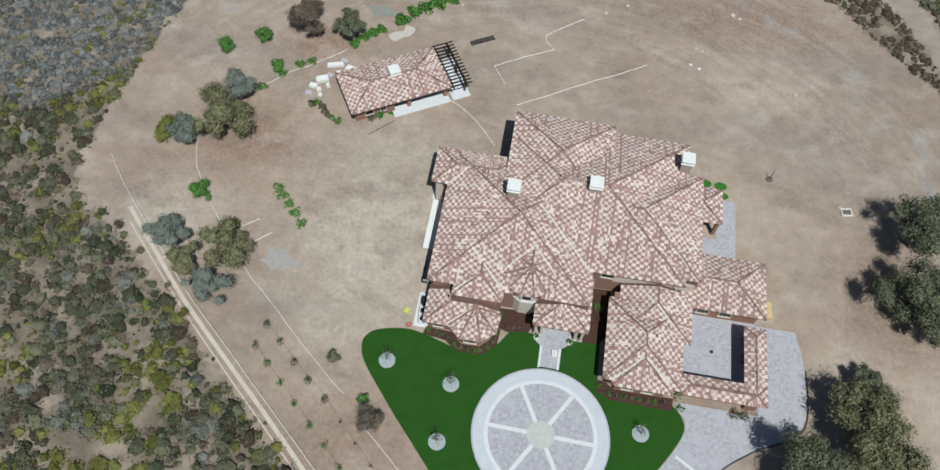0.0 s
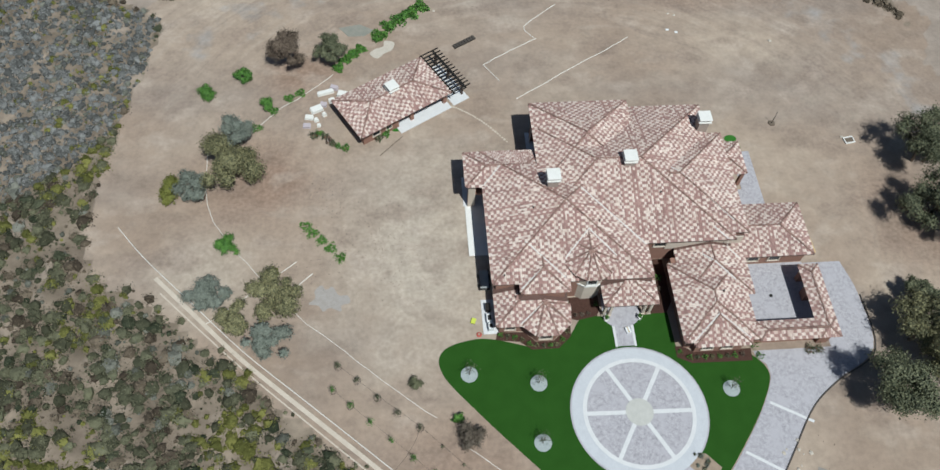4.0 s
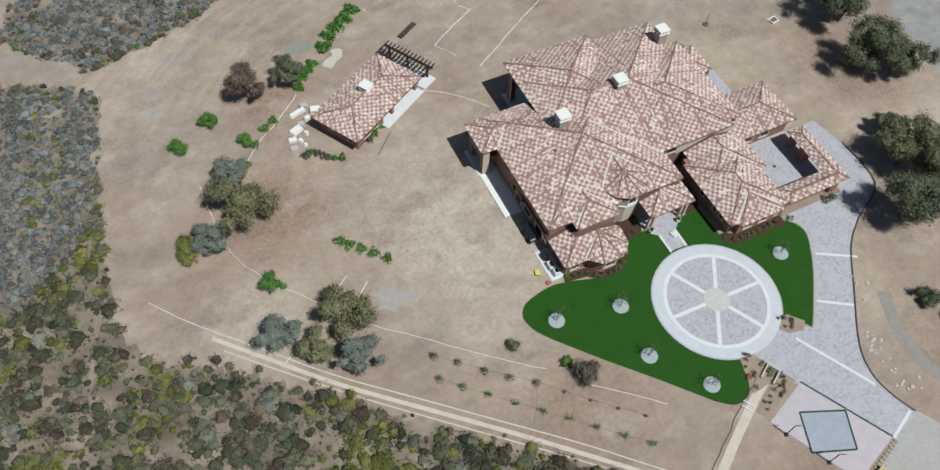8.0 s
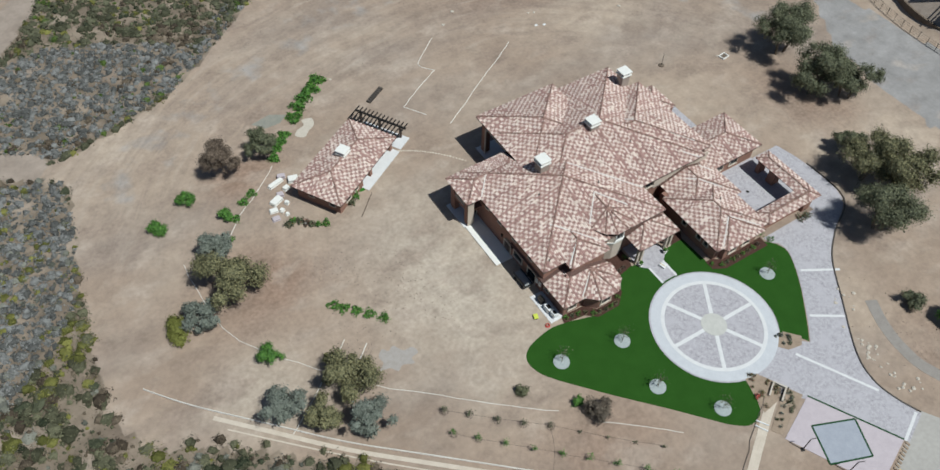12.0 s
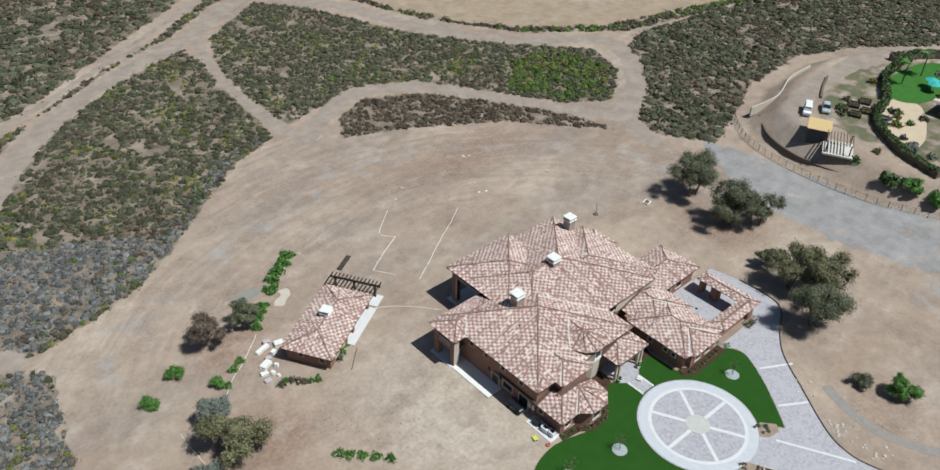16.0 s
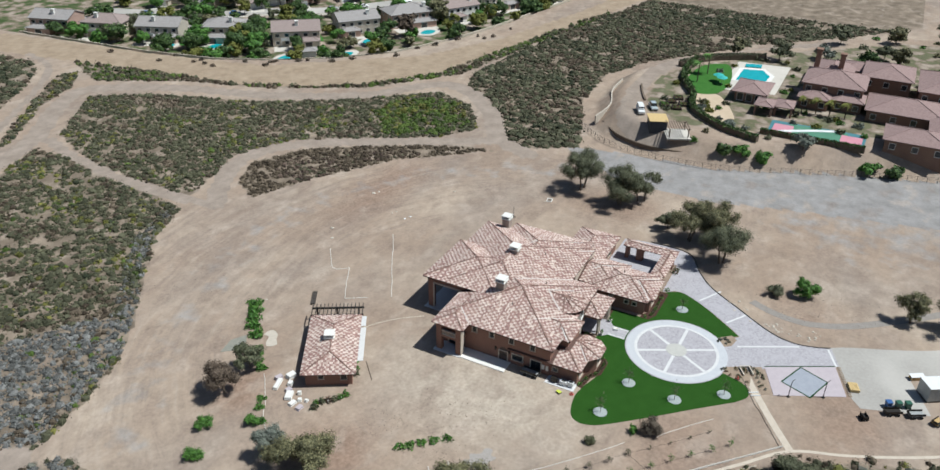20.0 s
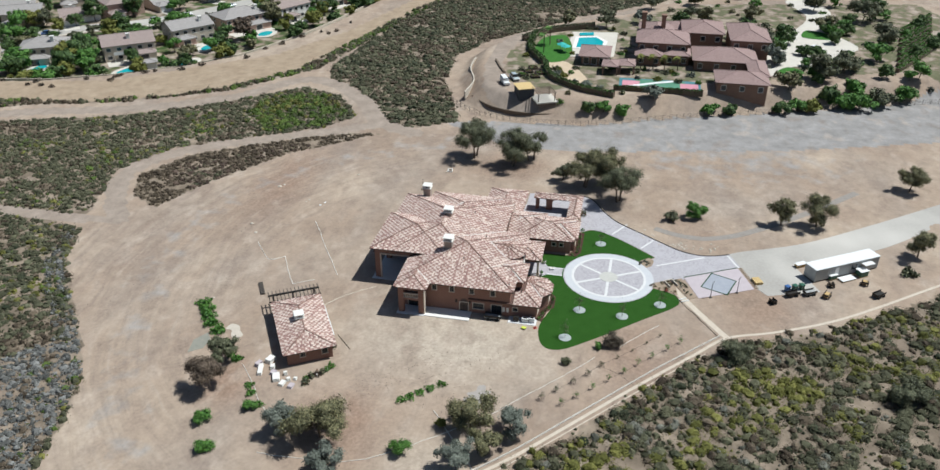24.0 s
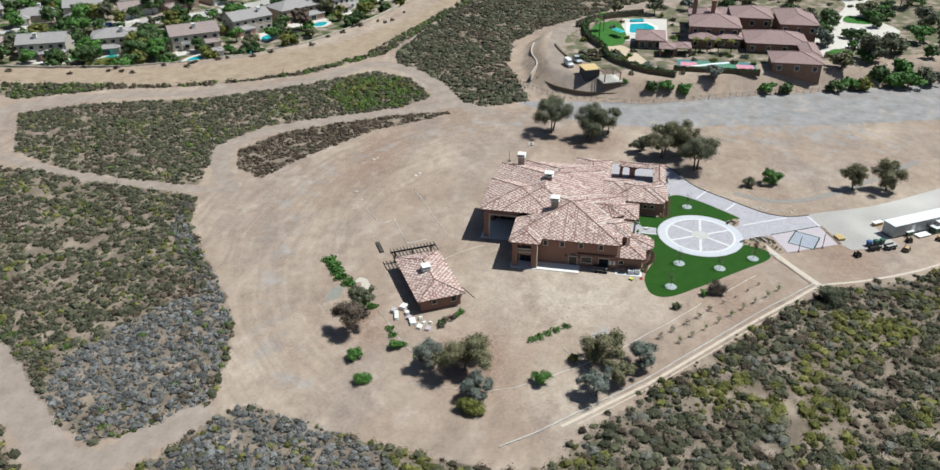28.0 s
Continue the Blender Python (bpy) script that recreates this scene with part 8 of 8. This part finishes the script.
# ---- brush ----
def brush(poly, name, density, mix, seed, r=(0.45, 1.3), h=0.9, k=26, leaf=0.3, clip=None, patch=0.05, skip=(), holes=-0.5, mingle=0.16, far=False):
    """A stand of scrub: bushes of several kinds, each a dome of small leaf faces, over an outline; kinds gather in patches."""
    rng = np.random.default_rng(seed)
    p = np.array(poly)
    lo, hi = p.min(0), p.max(0)
    if clip:
        lo, hi = np.maximum(lo, clip[0]), np.minimum(hi, clip[1])
    n = int((hi[0] - lo[0]) * (hi[1] - lo[1]) * density)
    x, y = rng.uniform(lo[0], hi[0], n), rng.uniform(lo[1], hi[1], n)
    ok = inside(x, y, poly)
    for q in skip:
        ok &= ~inside(x, y, q)
    for line, wd in ((TRAIL_W, 2.7), (TRAIL_THIN, 1.1), (TRAIL_LOOP, 2.3), (TRAIL_FORK, 1.3), (TRAIL_S, 0.7)):
        ok &= off_line(x, y, line) > wd + rng.uniform(-0.3, 0.8, n)
    x, y = x[ok], y[ok]
    n = len(x)
    f1 = np.array([noise.noise((a * patch, b * patch, seed)) for a, b in zip(x, y)])
    gap = np.array([noise.noise((a * 0.3, b * 0.3, seed + 9.5)) + 0.5 * noise.noise((a * 0.09, b * 0.09, seed + 4.5)) for a, b in zip(x, y)])
    ok = gap > holes
    x, y, f1 = x[ok], y[ok], f1[ok]
    n = len(x)
    order = np.argsort(np.argsort(f1 + rng.normal(0, mingle, n))) / max(n, 1)
    rad = r[0] + (r[1] - r[0]) * rng.random(n) ** 2.1
    start = 0.0
    for leafname, share in mix:
        sel = (order >= start) & (order < start + share)
        start += share
        c, rr = np.stack([x[sel], y[sel]], 1), rad[sel]
        m = len(rr)
        if not m:
            continue
        hue = np.clip(rng.normal(0.5, 0.2, m), 0, 1)
        hh = h * rng.uniform(0.7, 1.3, m) * rr ** 0.7
        # the twiggy body of each bush: an uneven low dome
        az = np.linspace(0, 2 * math.pi, 7)[:6][None, None] + rng.uniform(0, 6.28, (m, 1, 1))
        lev = np.array((0.0, 0.68) if far else (0.0, 0.5, 0.85))[None, :, None]
        rows = lev.shape[1]
        wob = rng.uniform(0.42, 1.1, (m, rows, 6))
        flat = np.sqrt(1 - lev ** 2) * wob * rr[:, None, None]
        v = np.stack([c[:, 0, None, None] + flat * np.cos(az), c[:, 1, None, None] + flat * np.sin(az), np.broadcast_to(lev, flat.shape) * hh[:, None, None] * rng.uniform(0.75, 1.1, (m, rows, 6)) - 0.03], -1)
        top = np.stack([c[:, 0] + rng.normal(0, 0.15, m) * rr, c[:, 1] + rng.normal(0, 0.15, m) * rr, hh * rng.uniform(0.85, 1.05, m)], -1)
        nx = np.roll(v, -1, axis=2)
        body = [np.stack([v[:, -1], nx[:, -1], np.broadcast_to(top[:, None], nx[:, -1].shape)], 2)]
        for q in range(rows - 1):
            body += [np.stack([v[:, q], nx[:, q], nx[:, q + 1]], 2), np.stack([v[:, q], nx[:, q + 1], v[:, q + 1]], 2)]
        body = np.concatenate(body, 1)
        body_tone = np.repeat(np.clip(hue - 0.12, 0, 1), body.shape[1])
        # leaf sprays over it
        cnt = np.maximum(4, (k * (rr / r[1]) ** 1.5)).astype(int)
        ids = np.repeat(np.arange(m), cnt)
        d = rng.normal(size=(len(ids), 3))
        d /= np.linalg.norm(d, axis=1)[:, None]
        d[:, 2] = np.abs(d[:, 2])
        s = 0.62 + 0.33 * rng.random((len(ids), 1)) + 0.26 * rng.exponential(1.0, (len(ids), 1)).clip(0, 2.6)
        pts = np.concatenate([c[ids] + d[:, :2] * s * rr[ids][:, None], (d[:, 2:3] * s * hh[ids][:, None]) + 0.03], 1)
        t = leaf_tris(rng, pts, leaf * (0.6 + 0.4 * rr[ids])[:, None], d + np.array((0, 0, 0.15)))
        tone = np.concatenate([body_tone, np.clip(hue[ids] + rng.normal(0.05, 0.16, len(ids)), 0, 1)])
        ob = tris(name, np.concatenate([body.reshape(-1, 3, 3), t]), SCRUB[leafname])
        ob.data.attributes.new("tone", "FLOAT", "POINT").data.foreach_set("value", np.repeat(tone, 3).astype(np.float32))
        tagged(ob, label="low wild chaparral scrub on dry soil", category="brush", kind="stuff")


SAGE_W = [(-54.6, 100.4), (-55.6, 91), (-57.4, 83), (-59.4, 77), (-63, 72), (-72, 66), (-84, 72), (-100, 84), (-112, 108), (-80, 110), (-66, 106)]
SAGE_N = [(-66, 119), (-60, 110), (-54, 106), (-45, 108), (-34, 112), (-26, 118), (-30, 124), (-40, 130), (-50, 134), (-60, 131)]
SAGE_E = [(-26, 118), (-13.7, 128.5), (-2.6, 137.5), (8, 141.5), (7, 144), (-4, 140.5), (-16, 131.5), (-28, 121.5)]
GREEN_N = [(66, 125), (74, 112), (84, 108), (95, 116), (98, 126), (88, 136), (78, 136)]
brush(SW_BRUSH, "scrub", 1.4, [("yellow", 0.25), ("chaparral", 0.34), ("dark", 0.06), ("brown", 0.15), ("grey", 0.06), ("scrub", 0.14)], 5, clip=((-88, -48), (46, 112)), r=(0.22, 1.4), h=0.68, k=100, leaf=0.115, skip=(SAGE_W,), holes=-0.55, patch=0.09, mingle=0.24, far=True)
EDGE = SW_BRUSH[3:15]
FRINGE = [(x + 0.9, y + 1.0) for x, y in EDGE] + [(x - 0.6, y - 0.6) for x, y in EDGE[::-1]]
brush(FRINGE, "scrub", 0.7, [("brown", 0.35), ("chaparral", 0.3), ("yellow", 0.35)], 25, r=(0.25, 1.0), h=0.8, k=80, leaf=0.11, mingle=0.5)
brush(SAGE_W, "sage_scrub", 2.7, [("sage", 0.84), ("grey", 0.08), ("yellow", 0.08)], 15, r=(0.2, 0.95), h=0.6, k=30, leaf=0.15, holes=-0.6, mingle=0.4, clip=((-90, 60), (-50, 112)), far=True)
brush(SAGE_N, "sage_scrub", 2.7, [("sage", 0.88), ("green", 0.04), ("brown", 0.08)], 16, r=(0.2, 0.95), h=0.6, k=24, leaf=0.16, holes=-0.6, mingle=0.4, far=True)
brush(SAGE_E, "sage_scrub", 1.3, [("sage", 1.0)], 18, r=(0.25, 0.9), h=0.7, k=20, leaf=0.2, far=True)
brush(NW_BRUSH, "scrub", 1.9, [("brown", 0.12), ("chaparral", 0.12), ("scrub", 0.62), ("dark", 0.05), ("yellow", 0.07), ("green", 0.02)], 6, r=(0.22, 1.15), k=24, leaf=0.18, h=0.62, skip=(SAGE_N,), patch=0.1, mingle=0.4, far=True)
brush(LOOP_BRUSH, "scrub", 1.9, [("brown", 0.14), ("scrub", 0.64), ("chaparral", 0.12), ("green", 0.04), ("yellow", 0.06)], 7, r=(0.22, 1.15), k=18, leaf=0.2, h=0.62, patch=0.1, mingle=0.4, far=True)
brush(GREEN_N, "green_scrub", 0.9, [("green", 0.8), ("yellow", 0.2)], 17, r=(0.5, 1.4), k=30, leaf=0.22)
brush(LENS_BRUSH, "scrub", 2.4, [("brown", 0.8), ("red", 0.14), ("scrub", 0.06)], 8, r=(0.25, 1.0), k=14, leaf=0.2, h=0.6, far=True)
brush(STRIP_BRUSH, "scrub", 1.5, [("brown", 0.22), ("scrub", 0.55), ("dark", 0.08), ("yellow", 0.15)], 9, r=(0.25, 1.25), k=12, leaf=0.24, h=0.7, mingle=0.4, far=True)
brush(UPPER_BRUSH, "scrub", 0.8, [("brown", 0.22), ("scrub", 0.62), ("dark", 0.16)], 10, r=(0.4, 1.9), k=11, leaf=0.3, h=0.6, clip=((-110, 110), (70, 330)), mingle=0.4, far=True)
brush(BAND_BRUSH, "scrub", 1.5, [("brown", 0.26), ("scrub", 0.42), ("green", 0.32)], 11, r=(0.3, 1.3), k=12, leaf=0.26, mingle=0.35, far=True)
brush(NE_BRUSH, "scrub", 1.1, [("brown", 0.22), ("scrub", 0.62), ("dark", 0.16)], 12, r=(0.35, 1.7), k=11, leaf=0.28, h=0.62, clip=((70, -20), (250, 140)), mingle=0.4, far=True)
